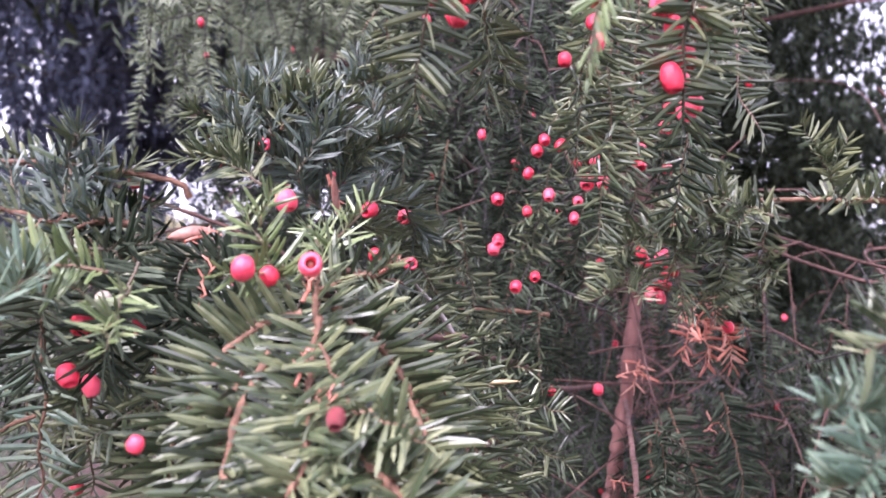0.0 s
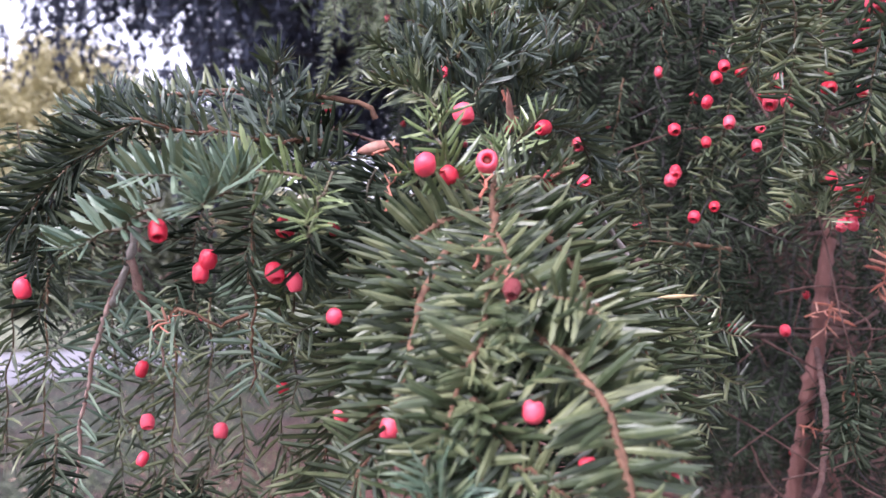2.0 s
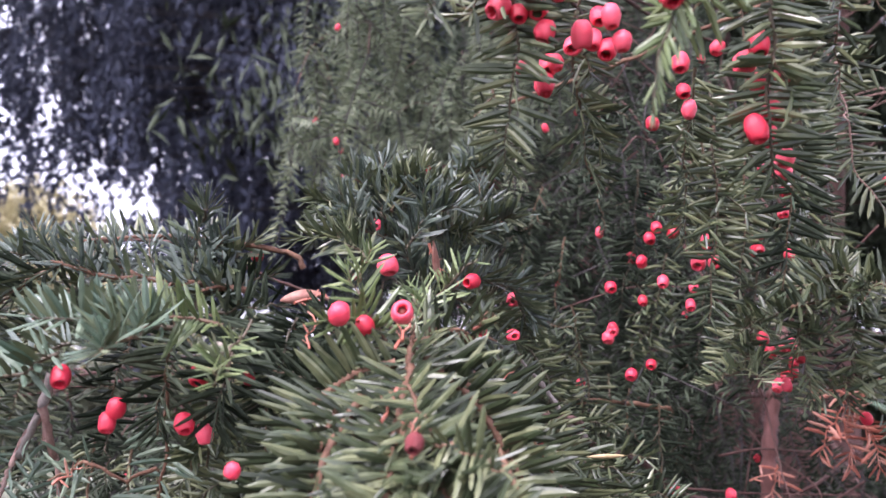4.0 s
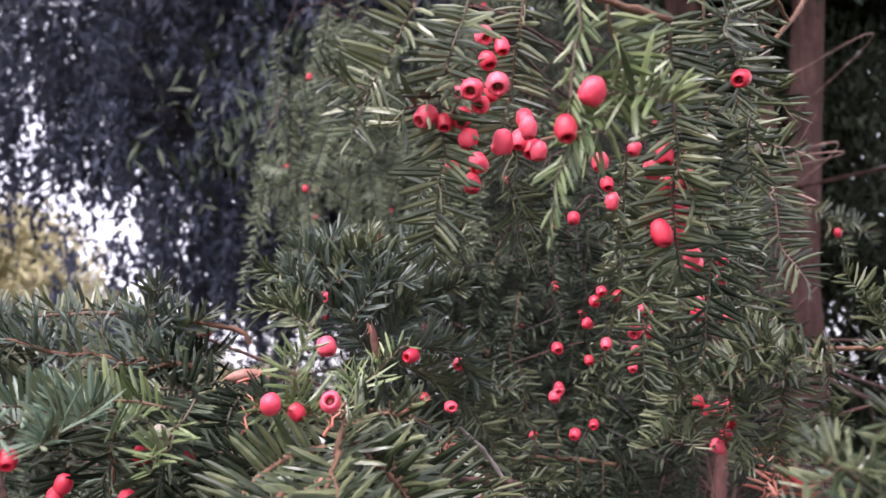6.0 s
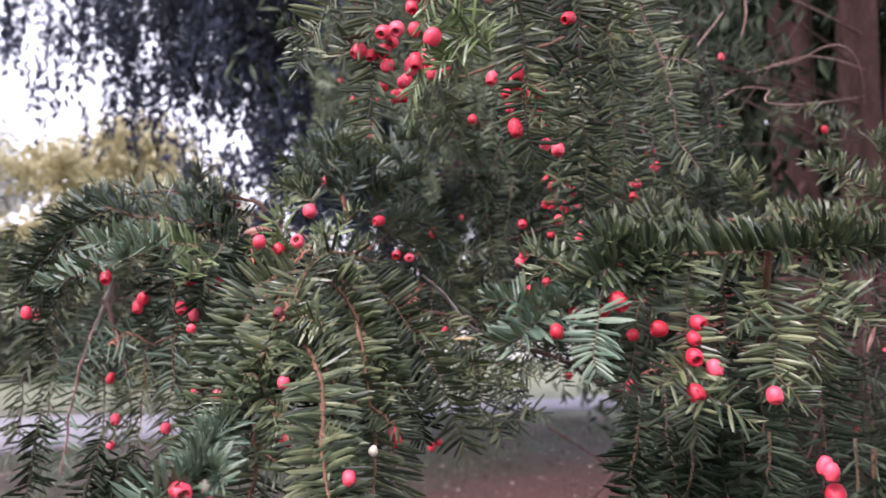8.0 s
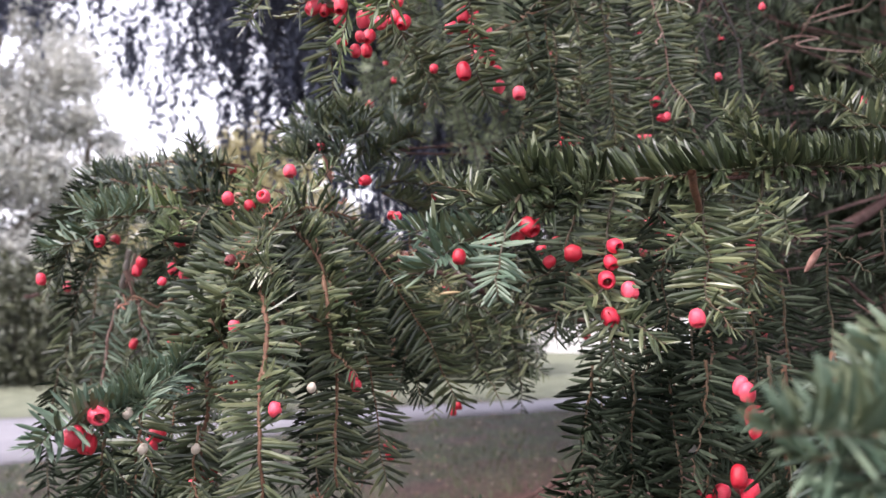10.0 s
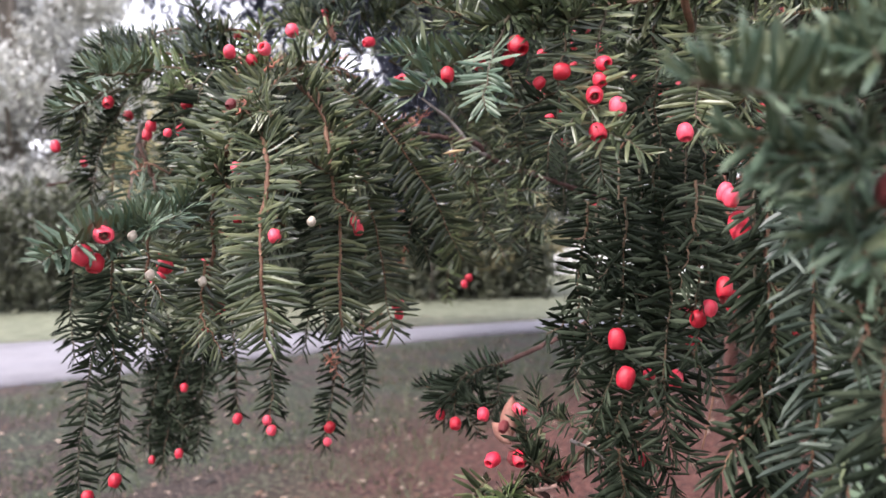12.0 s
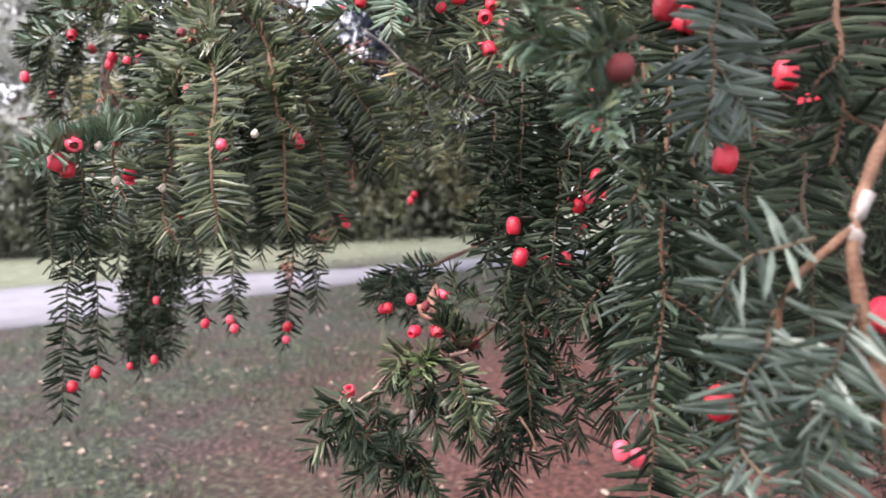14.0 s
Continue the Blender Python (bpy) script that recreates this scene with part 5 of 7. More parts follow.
twig(t, [(0.16, 0.422, 1.72), (0.16, 0.445, 1.677), (0.163, 0.471, 1.623)], FRONT, 0.0246, 0.002, 0.8, GREEN, shoots=2, neat=True)
twig(t, [(0.097, 0.533, 1.666), (0.094, 0.581, 1.613), (0.098, 0.619, 1.561)], FRONT, 0.0246, 0.002, 0.8, GREEN, shoots=2, neat=True)
twig(t, [(0.206, 0.653, 1.591), (0.212, 0.658, 1.553), (0.206, 0.659, 1.514)], FRONT, 0.0246, 0.002, 0.8, GREEN, shoots=2, neat=True)
berry(t, (0.101, 0.385, 1.58), None, 0.0112)
berry(t, (0.103, 0.38, 1.619), None, 0.0105)
berry(t, (0.1, 0.39, 1.615), None, 0.0105)
berry(t, (0.116, 0.389, 1.607), None, 0.0105)
berry(t, (0.114, 0.417, 1.585), None, 0.0105)
berry(t, (0.124, 0.44, 1.574), None, 0.0115)
berry(t, (0.113, 0.405, 1.593), None, 0.0095)
berry(t, (0.055, 0.292, 1.604), None, 0.0105)
berry(t, (0.066, 0.292, 1.619), None, 0.0112)
berry(t, (-0.014, 0.366, 1.638), None, 0.011)
berry(t, (-0.005, 0.368, 1.635), None, 0.0105)
berry(t, (0.004, 0.37, 1.638), None, 0.0115)
berry(t, (0.007, 0.371, 1.627), None, 0.0105)
berry(t, (0.024, 0.375, 1.626), None, 0.0105)
berry(t, (0.037, 0.366, 1.63), None, 0.0105)
berry(t, (0.042, 0.369, 1.619), None, 0.0085)
berry(t, (-0.004, 0.391, 1.617), None, 0.0085)
berry(t, (0.006, 0.394, 1.61), None, 0.0095)
berry(t, (0.011, 0.393, 1.62), None, 0.008)
berry(t, (0.079, 0.456, 1.624), None, 0.0095)
berry(t, (0.082, 0.458, 1.614), None, 0.0095)
berry(t, (0.074, 0.424, 1.63), None, 0.0085)
berry(t, (0.093, 0.426, 1.636), None, 0.0085)
berry(t, (0.059, 0.425, 1.597), None, 0.007)
berry(t, (0.185, 0.688, 1.616), (-0.1, -0.8, -0.7), 0.0125)
berry(t, (0.188, 0.701, 1.601), (-0.1, -0.8, -0.7), 0.0085)
berry(t, (0.165, 0.709, 1.584), (-0.1, -0.8, -0.7), 0.0075)
berry(t, (0.167, 0.711, 1.572), (-0.1, -0.8, -0.7), 0.0105)
berry(t, (0.112, 0.621, 1.566), (-0.1, -0.8, -0.7), 0.0105)
berry(t, (0.106, 0.622, 1.551), (-0.1, -0.8, -0.7), 0.0115)
berry(t, (0.116, 0.613, 1.55), (-0.1, -0.8, -0.7), 0.0105)
berry(t, (0.088, 0.7, 1.546), (-0.1, -0.8, -0.7), 0.0105)
berry(t, (0.074, 0.735, 1.566), (-0.1, -0.8, -0.7), 0.009)
berry(t, (0.113, 0.705, 1.541), (-0.1, -0.8, -0.7), 0.0095)
berry(t, (0.11, 0.706, 1.527), (-0.1, -0.8, -0.7), 0.0095)
berry(t, (0.046, 0.713, 1.543), (-0.1, -0.8, -0.7), 0.0105)
berry(t, (0.047, 0.718, 1.507), (-0.1, -0.8, -0.7), 0.0125)
berry(t, (0.076, 0.696, 1.478), (-0.1, -0.8, -0.7), 0.0105)
berry(t, (0.06, 0.695, 1.47), (-0.1, -0.8, -0.7), 0.0105)
berry(t, (0.074, 0.739, 1.534), (-0.1, -0.8, -0.7), 0.0095)
berry(t, (0.14, 0.372, 1.653), (-0.1, -0.8, -0.7), 0.0105)
berry(t, (0.024, 0.342, 1.644), (-0.1, -0.8, -0.7), 0.0105)
berry(t, (0.011, 0.35, 1.645), (-0.1, -0.8, -0.7), 0.0105)
berry(t, (0.014, 0.361, 1.641), (-0.1, -0.8, -0.7), 0.0095)
berry(t, (-0.001, 0.406, 1.667), (0.1, -0.5, -0.8), 0.0105)
berry(t, (0.015, 0.408, 1.666), (0.1, -0.5, -0.8), 0.0105)
berry(t, (0.013, 0.405, 1.683), (0.1, -0.5, -0.8), 0.0105)
berry(t, (0.011, 0.403, 1.697), (0.1, -0.5, -0.8), 0.0105)
berry(t, (0.021, 0.405, 1.691), (0.1, -0.5, -0.8), 0.0105)
berry(t, (0.033, 0.414, 1.652), (0.1, -0.5, -0.8), 0.0105)
berry(t, (0.02, 0.414, 1.637), (0.1, -0.5, -0.8), 0.0105)
berry(t, (0.03, 0.415, 1.64), (0.1, -0.5, -0.8), 0.0105)
berry(t, (0.037, 0.417, 1.635), (0.1, -0.5, -0.8), 0.0105)
berry(t, (0.004, 0.415, 1.616), (0.1, -0.5, -0.8), 0.0105)
berry(t, (0.007, 0.414, 1.627), (0.1, -0.5, -0.8), 0.0105)
berry(t, (0.074, 0.424, 1.628), (0.1, -0.5, -0.8), 0.0105)
berry(t, (0.099, 0.399, 1.616), (-0.1, -0.6, -0.8), 0.0105)
berry(t, (0.107, 0.402, 1.607), (-0.1, -0.6, -0.8), 0.0105)
berry(t, (0.113, 0.405, 1.594), (-0.1, -0.6, -0.8), 0.0105)
berry(t, (0.119, 0.41, 1.572), (-0.1, -0.6, -0.8), 0.0105)
berry(t, (0.079, 0.709, 1.584), (0.0, -0.6, -0.8), 0.0098)
berry(t, (0.099, 0.711, 1.589), (0.0, -0.6, -0.8), 0.0098)
berry(t, (0.072, 0.711, 1.565), (0.0, -0.6, -0.8), 0.0098)
berry(t, (0.085, 0.708, 1.593), (0.0, -0.6, -0.8), 0.0098)
berry(t, (0.17, 0.723, 1.588), (0.0, -0.6, -0.8), 0.0098)
berry(t, (0.167, 0.725, 1.574), (0.0, -0.6, -0.8), 0.0098)
berry(t, (0.195, 0.73, 1.571), (0.0, -0.6, -0.8), 0.0098)
berry(t, (0.19, 0.723, 1.606), (0.0, -0.6, -0.8), 0.0098)
berry(t, (0.047, 0.716, 1.509), (0.0, -0.6, -0.8), 0.0098)
berry(t, (0.043, 0.717, 1.501), (0.0, -0.6, -0.8), 0.0098)
berry(t, (0.19, 0.721, 1.495), (0.1, -0.6, -0.8), 0.0098)
berry(t, (0.192, 0.723, 1.481), (0.1, -0.6, -0.8), 0.0098)
berry(t, (0.186, 0.724, 1.469), (0.1, -0.6, -0.8), 0.0098)
berry(t, (0.179, 0.724, 1.462), (0.1, -0.6, -0.8), 0.0098)
berry(t, (0.173, 0.719, 1.49), (0.1, -0.6, -0.8), 0.0098)

# feathery shoots that hang in the half-shade among the scattered berries
h = branch((0.26, 0.72, 1.84), "feathery hanging yew shoots in half-shade among scattered berries")
stem(h, [(0.55, 1.5, 2.4), (0.26, 0.72, 1.84), (0.1, 0.72, 1.76), (-0.04, 0.74, 1.72)], 0.004, 0.0016)
HANGING = [
    ([(0.012, 0.554, 1.431), (0.033, 0.562, 1.389), (0.038, 0.566, 1.339)], GREEN), ([(0.031, 0.588, 1.413), (0.059, 0.598, 1.376), (0.068, 0.604, 1.332)], GREEN),
    ([(-0.003, 0.571, 1.445), (0.011, 0.578, 1.41), (0.015, 0.582, 1.37)], GREEN), ([(0.164, 0.648, 1.37), (0.173, 0.654, 1.328), (0.171, 0.657, 1.285)], COOL),
    ([(0.077, 0.785, 1.663), (0.071, 0.802, 1.59), (0.054, 0.815, 1.526)], COOL), ([(0.113, 0.662, 1.701), (0.11, 0.681, 1.621), (0.1, 0.691, 1.581)], GREEN),
    ([(0.149, 0.711, 1.691), (0.148, 0.729, 1.616), (0.138, 0.741, 1.564)], GREEN), ([(0.006, 0.853, 1.611), (-0.004, 0.867, 1.554), (-0.008, 0.881, 1.496)], COOL),
    ([(0.098, 0.761, 1.578), (0.082, 0.776, 1.502), (0.071, 0.789, 1.452)], GREEN), ([(0.136, 0.79, 1.565), (0.13, 0.805, 1.504), (0.123, 0.816, 1.462)], COOL),
    ([(0.013, 0.693, 1.527), (0.025, 0.712, 1.462), (0.034, 0.727, 1.415)], GREEN), ([(-0.016, 0.613, 1.487), (0.008, 0.629, 1.446), (0.044, 0.649, 1.396)], GREEN),
    ([(-0.037, 0.665, 1.525), (-0.015, 0.679, 1.498), (0.007, 0.695, 1.458)], GREEN), ([(0.22, 0.745, 1.683), (0.208, 0.76, 1.611), (0.196, 0.771, 1.567)], COOL),
    ([(0.041, 0.728, 1.728), (0.042, 0.744, 1.665), (0.034, 0.757, 1.615)], COOL), ([(0.17, 0.735, 1.558), (0.165, 0.747, 1.52), (0.156, 0.757, 1.482)], GREEN),
    ([(-0.018, 0.891, 1.674), (-0.038, 0.903, 1.614), (-0.046, 0.916, 1.559)], COOL), ([(0.07, 0.829, 1.505), (0.064, 0.845, 1.439), (0.057, 0.86, 1.373)], COOL),
    ([(0.1, 0.822, 1.451), (0.11, 0.838, 1.403), (0.104, 0.85, 1.359)], COOL), ([(-0.042, 0.597, 1.686), (-0.04, 0.611, 1.641), (-0.045, 0.621, 1.608)], GREEN),
    ([(0.113, 0.63, 1.644), (0.121, 0.643, 1.612), (0.113, 0.653, 1.575)], GREEN),
]
for pts, kind_of in HANGING:
    twig(h, pts, FRONT, 0.023, 0.0017, 0.7, kind_of, shoots=4)

# the leafy horizontal shoot in the middle distance
m = branch((0.251, 0.641, 1.536), "leafy horizontal yew shoot with a cluster of berries beneath")
stem(m, [(0.58, 0.62, 1.53), (0.270, 0.653, 1.540), (0.213, 0.645, 1.529), (0.172, 0.639, 1.519)], 0.0028, 0.0016)
twig(m, [(0.262, 0.652, 1.538), (0.213, 0.645, 1.529), (0.172, 0.639, 1.519), (0.139, 0.657, 1.501), (0.12, 0.658, 1.476)], (0, -0.6, 0.8), 0.024, 0.0013, 0.7, shoots=3)
twig(m, [(0.52, 0.622, 1.532), (0.4, 0.638, 1.538), (0.28, 0.652, 1.54)], (0, -0.6, 0.8), 0.024, 0.0013, 0.7, shoots=6)
twig(m, [(0.221, 0.646, 1.531), (0.201, 0.64, 1.545), (0.188, 0.646, 1.557)], (0, -0.6, 0.8), 0.024, 0.0013, 0.7, shoots=3)
twig(m, [(0.185, 0.641, 1.523), (0.176, 0.644, 1.492), (0.176, 0.669, 1.463)], (0, -0.6, 0.8), 0.024, 0.0013, 0.7, shoots=3)
twig(m, [(0.221, 0.646, 1.529), (0.216, 0.652, 1.488), (0.212, 0.657, 1.447)], (0, -0.6, 0.8), 0.024, 0.0013, 0.7, shoots=3)
twig(m, [(0.148, 0.658, 1.505), (0.141, 0.65, 1.48), (0.135, 0.64, 1.472)], (0, -0.6, 0.8), 0.024, 0.0013, 0.7, shoots=3)
twig(m, [(0.262, 0.672, 1.54), (0.257, 0.676, 1.506), (0.254, 0.684, 1.455)], (0, -0.6, 0.8), 0.024, 0.0013, 0.7, shoots=3)
twig(m, [(0.292, 0.607, 1.531), (0.275, 0.601, 1.552), (0.271, 0.598, 1.573)], (0, -0.6, 0.8), 0.024, 0.0013, 0.7, shoots=3)
twig(m, [(0.233, 0.597, 1.525), (0.197, 0.599, 1.537), (0.16, 0.604, 1.528)], (0, -0.6, 0.8), 0.024, 0.0013, 0.7, shoots=3)
twig(m, [(0.401, 0.589, 1.539), (0.349, 0.592, 1.575), (0.328, 0.606, 1.588)], (0, -0.6, 0.8), 0.024, 0.0013, 0.7, shoots=3)
twig(m, [(0.401, 0.587, 1.567), (0.379, 0.579, 1.591), (0.374, 0.577, 1.605)], (0, -0.6, 0.8), 0.024, 0.0013, 0.7, shoots=3)
for p in ((0.173, 0.669, 1.463), (0.181, 0.679, 1.472), (0.186, 0.678, 1.484), (0.176, 0.685, 1.493), (0.158, 0.671, 1.498), (0.232, 0.683, 1.438), (0.368, 0.629, 1.583)):
    berry(m, p, None, 0.0092)
dead_spray(m, [(0.241, 0.785, 1.468), (0.246, 0.787, 1.43), (0.25, 0.79, 1.39)], 0.026, 0.0022)
dead_spray(m, [(0.246, 0.787, 1.45), (0.268, 0.792, 1.42), (0.275, 0.795, 1.39)], 0.024, 0.0024)
dead_spray(m, [(0.243, 0.787, 1.44), (0.228, 0.785, 1.415), (0.224, 0.783, 1.395)], 0.022, 0.003)
dead_spray(m, [(0.210, 0.888, 1.383), (0.202, 0.886, 1.348)], 0.026, 0.0045)

# the spray with the large berries
r = branch((0.266, 0.345, 1.488), "green yew spray bearing large ripe red berries")
stem(r, [(0.315, 0.379, 1.490), (0.267, 0.353, 1.488), (0.216, 0.337, 1.486), (0.185, 0.305, 1.480)], 0.0018, 0.0012)
twig(r, [(0.396, 0.446, 1.498), (0.354, 0.412, 1.498), (0.315, 0.379, 1.493), (0.267, 0.353, 1.490), (0.216, 0.337, 1.486), (0.185, 0.305, 1.481), (0.160, 0.276, 1.466)], (0.1, -0.9, 0.3), 0.026, 0.0006, 0.7, lean=0.35, r=0.0012, shoots=4)
twig(r, [(0.169, 0.301, 1.475), (0.149, 0.285, 1.453), (0.129, 0.268, 1.436), (0.116, 0.265, 1.429)], (0, -0.5, 0.8), 0.022, 0.0007, 1.0, BLUE, shoots=2)
twig(r, [(0.174, 0.291, 1.475), (0.172, 0.269, 1.447), (0.171, 0.259, 1.418)], (0, -1, 0.3), 0.023, 0.0012, 0.2, BLUE, bare=0.42)
twig(r, [(0.158, 0.286, 1.469), (0.146, 0.282, 1.476), (0.133, 0.279, 1.469)], (0, -0.7, 0.7), 0.022, 0.0014, 0.6, shoots=2)
twig(r, [(0.220, 0.327, 1.483), (0.220, 0.307, 1.441), (0.222, 0.298, 1.410), (0.224, 0.301, 1.378)], FRONT, 0.0225, 0.0014, 0.35, shoots=2)
twig(r, [(0.266, 0.352, 1.487), (0.269, 0.344, 1.449), (0.270, 0.335, 1.416), (0.269, 0.335, 1.399)], FRONT, 0.0225, 0.0014, 0.35, shoots=2)
twig(r, [(0.300, 0.363, 1.488), (0.297, 0.353, 1.450), (0.295, 0.365, 1.415)], FRONT, 0.0225, 0.0014, 0.4, shoots=2)
twig(r, [(0.243, 0.357, 1.488), (0.242, 0.360, 1.441), (0.243, 0.364, 1.391)], FRONT, 0.0225, 0.0016, 0.4, SHADE, shoots=2)
twig(r, [(0.196, 0.331, 1.482), (0.191, 0.332, 1.447), (0.186, 0.333, 1.412), (0.180, 0.332, 1.391)], FRONT, 0.0225, 0.0016, 0.4, SHADE, shoots=2)
berry(r, (0.182, 0.283, 1.456), (0.5, -0.3, -0.8), 0.0135 * 0.86, 0)
berry(r, (0.204, 0.294, 1.441), (-0.9, -0.3, -0.3), 0.0118 * 0.86, 0)
berry(r, (0.189, 0.299, 1.437), (-1, -0.2, -0.3), 0.0085 * 0.86, 0)
berry(r, (0.225, 0.304, 1.445), (0.8, -0.3, -0.6), 0.0108 * 0.86, 0)
berry(r, (0.223, 0.303, 1.436), (0.8, -0.5, -0.5), 0.0112 * 0.86, 0)
berry(r, (0.223, 0.292, 1.426), (0.7, -0.7, -0.4), 0.0118 * 0.86, 0)
berry(r, (0.234, 0.298, 1.42), (0.6, -0.3, -0.8), 0.0118 * 0.86, 0)
berry(r, (0.224, 0.294, 1.406), (0.4, -0.4, -0.9), 0.0125 * 0.86, 0)
berry(r, (0.267, 0.314, 1.405), (0.1, -0.2, -1), 0.0125 * 0.86, 0)
berry(r, (0.151, 0.257, 1.439), (0.1, -0.4, -1), 0.0102 * 0.86, 0)
berry(r, (0.158, 0.284, 1.449), (0, 0, -1), 0.0095 * 0.86, 0)
berry(r, (0.173, 0.291, 1.451), (0, 0, -1), 0.0095 * 0.86, 0)

# the dark curtain below it, its shade painted by the darkened needles
d = branch((0.226, 0.420, 1.433), "dark hanging yew twigs with a few berries in shade")
stem(d, [(0.265, 0.322, 1.486), (0.263, 0.403, 1.427), (0.224, 0.429, 1.435), (0.198, 0.436, 1.405)], 0.0022, 0.0014)
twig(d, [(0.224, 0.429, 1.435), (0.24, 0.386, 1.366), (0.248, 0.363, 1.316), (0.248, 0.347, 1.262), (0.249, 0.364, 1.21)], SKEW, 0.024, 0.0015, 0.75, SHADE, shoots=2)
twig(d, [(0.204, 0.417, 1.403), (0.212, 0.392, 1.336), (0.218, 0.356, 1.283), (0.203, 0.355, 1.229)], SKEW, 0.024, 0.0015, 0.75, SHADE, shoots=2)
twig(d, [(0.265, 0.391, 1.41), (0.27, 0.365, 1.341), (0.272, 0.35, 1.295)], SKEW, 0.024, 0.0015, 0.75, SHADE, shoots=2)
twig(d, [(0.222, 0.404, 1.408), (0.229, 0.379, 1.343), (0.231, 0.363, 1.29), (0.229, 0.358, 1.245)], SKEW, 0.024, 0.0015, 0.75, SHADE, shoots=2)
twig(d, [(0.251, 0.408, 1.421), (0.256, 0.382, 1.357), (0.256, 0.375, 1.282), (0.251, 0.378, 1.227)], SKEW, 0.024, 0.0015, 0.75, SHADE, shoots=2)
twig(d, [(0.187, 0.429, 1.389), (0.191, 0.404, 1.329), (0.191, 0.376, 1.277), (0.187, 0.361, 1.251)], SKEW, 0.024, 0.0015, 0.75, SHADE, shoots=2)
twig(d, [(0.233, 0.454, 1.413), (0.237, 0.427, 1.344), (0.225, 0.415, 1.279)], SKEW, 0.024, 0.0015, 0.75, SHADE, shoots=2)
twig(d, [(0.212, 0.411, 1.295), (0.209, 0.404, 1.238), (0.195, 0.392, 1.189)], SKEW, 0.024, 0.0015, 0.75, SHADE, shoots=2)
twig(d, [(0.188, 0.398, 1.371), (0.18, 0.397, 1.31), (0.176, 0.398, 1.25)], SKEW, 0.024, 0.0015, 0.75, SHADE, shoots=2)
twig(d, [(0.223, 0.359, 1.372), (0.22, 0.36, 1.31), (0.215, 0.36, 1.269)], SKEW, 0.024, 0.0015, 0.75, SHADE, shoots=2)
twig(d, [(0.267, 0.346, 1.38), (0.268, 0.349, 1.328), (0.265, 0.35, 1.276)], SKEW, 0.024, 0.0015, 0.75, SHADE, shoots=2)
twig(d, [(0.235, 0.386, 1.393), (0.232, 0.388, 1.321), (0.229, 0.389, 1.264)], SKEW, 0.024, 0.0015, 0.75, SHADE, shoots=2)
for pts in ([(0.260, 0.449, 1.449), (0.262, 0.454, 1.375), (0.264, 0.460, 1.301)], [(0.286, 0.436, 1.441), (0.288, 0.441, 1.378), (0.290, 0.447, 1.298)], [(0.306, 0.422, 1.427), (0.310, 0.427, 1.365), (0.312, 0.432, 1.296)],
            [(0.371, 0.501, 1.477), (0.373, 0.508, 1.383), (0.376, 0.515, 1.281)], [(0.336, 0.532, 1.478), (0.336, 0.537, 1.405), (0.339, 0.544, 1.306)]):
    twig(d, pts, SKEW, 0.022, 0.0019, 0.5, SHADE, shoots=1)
for p, s in (((0.290, 0.295, 1.371), 0.0085), ((0.296, 0.299, 1.355), 0.012), ((0.285, 0.328, 1.319), 0.0102), ((0.290, 0.331, 1.311), 0.0105), ((0.256, 0.370, 1.301), 0.0092), ((0.261, 0.373, 1.282), 0.0105), ((0.274, 0.345, 1.305), 0.0105), ((0.223, 0.333, 1.287), 0.012), ((0.229, 0.329, 1.265), 0.0118),
             ((0.293, 0.293, 1.368), 0.009), ((0.299, 0.283, 1.351), 0.01), ((0.237, 0.354, 1.263), 0.008), ((0.252, 0.361, 1.260), 0.0095), ((0.269, 0.340, 1.300), 0.0095)):
    berry(d, p, None, s)
berry(d, (0.287, 0.337, 1.311), (-0.5, -0.3, 0.6), 0.0115, old=True)
for pts in ([(0.250, 0.557, 1.238), (0.244, 0.551, 1.199), (0.238, 0.545, 1.169)], [(0.287, 0.502, 1.308), (0.281, 0.501, 1.258), (0.273, 0.499, 1.209)]):
    stem(d, pts, 0.0009, 0.0006, TWIG, "thin bare reddish twig")

# twigs that hang behind, over the lawn
g = branch((-0.011, 0.671, 1.464), "dark hanging yew twigs in the shade behind the sprays")
stem(g, [(0.016, 0.597, 1.437), (-0.017, 0.685, 1.441), (0.033, 0.730, 1.448), (0.096, 0.760, 1.441)], 0.003, 0.002)
twig(g, [(-0.049, 0.624, 1.463), (-0.059, 0.635, 1.397), (-0.057, 0.64, 1.334)], SKEW, 0.021, 0.0024, 0.5, SHADE_TOP)
twig(g, [(-0.044, 0.67, 1.478), (-0.044, 0.675, 1.408), (-0.048, 0.677, 1.349)], SKEW, 0.021, 0.0024, 0.5, SHADE_TOP)
twig(g, [(-0.011, 0.686, 1.459), (-0.009, 0.693, 1.385), (-0.011, 0.696, 1.321)], SKEW, 0.021, 0.0024, 0.5, SHADE_TOP)
twig(g, [(0.02, 0.701, 1.453), (0.021, 0.73, 1.363), (0.018, 0.745, 1.288)], SKEW, 0.021, 0.0024, 0.5, SHADE_TOP)
twig(g, [(0.044, 0.735, 1.454), (0.042, 0.738, 1.393), (0.035, 0.749, 1.342)], SKEW, 0.021, 0.0024, 0.5, SHADE_TOP)
twig(g, [(0.084, 0.732, 1.446), (0.085, 0.736, 1.392), (0.092, 0.742, 1.352)], SKEW, 0.021, 0.0024, 0.5, SHADE_TOP)
twig(g, [(-0.047, 0.724, 1.47), (-0.047, 0.729, 1.396), (-0.046, 0.734, 1.344)], SKEW, 0.021, 0.0024, 0.5, SHADE_TOP)
twig(g, [(-0.015, 0.75, 1.47), (-0.015, 0.755, 1.396), (-0.014, 0.76, 1.344)], SKEW, 0.021, 0.0024, 0.5, SHADE_TOP)
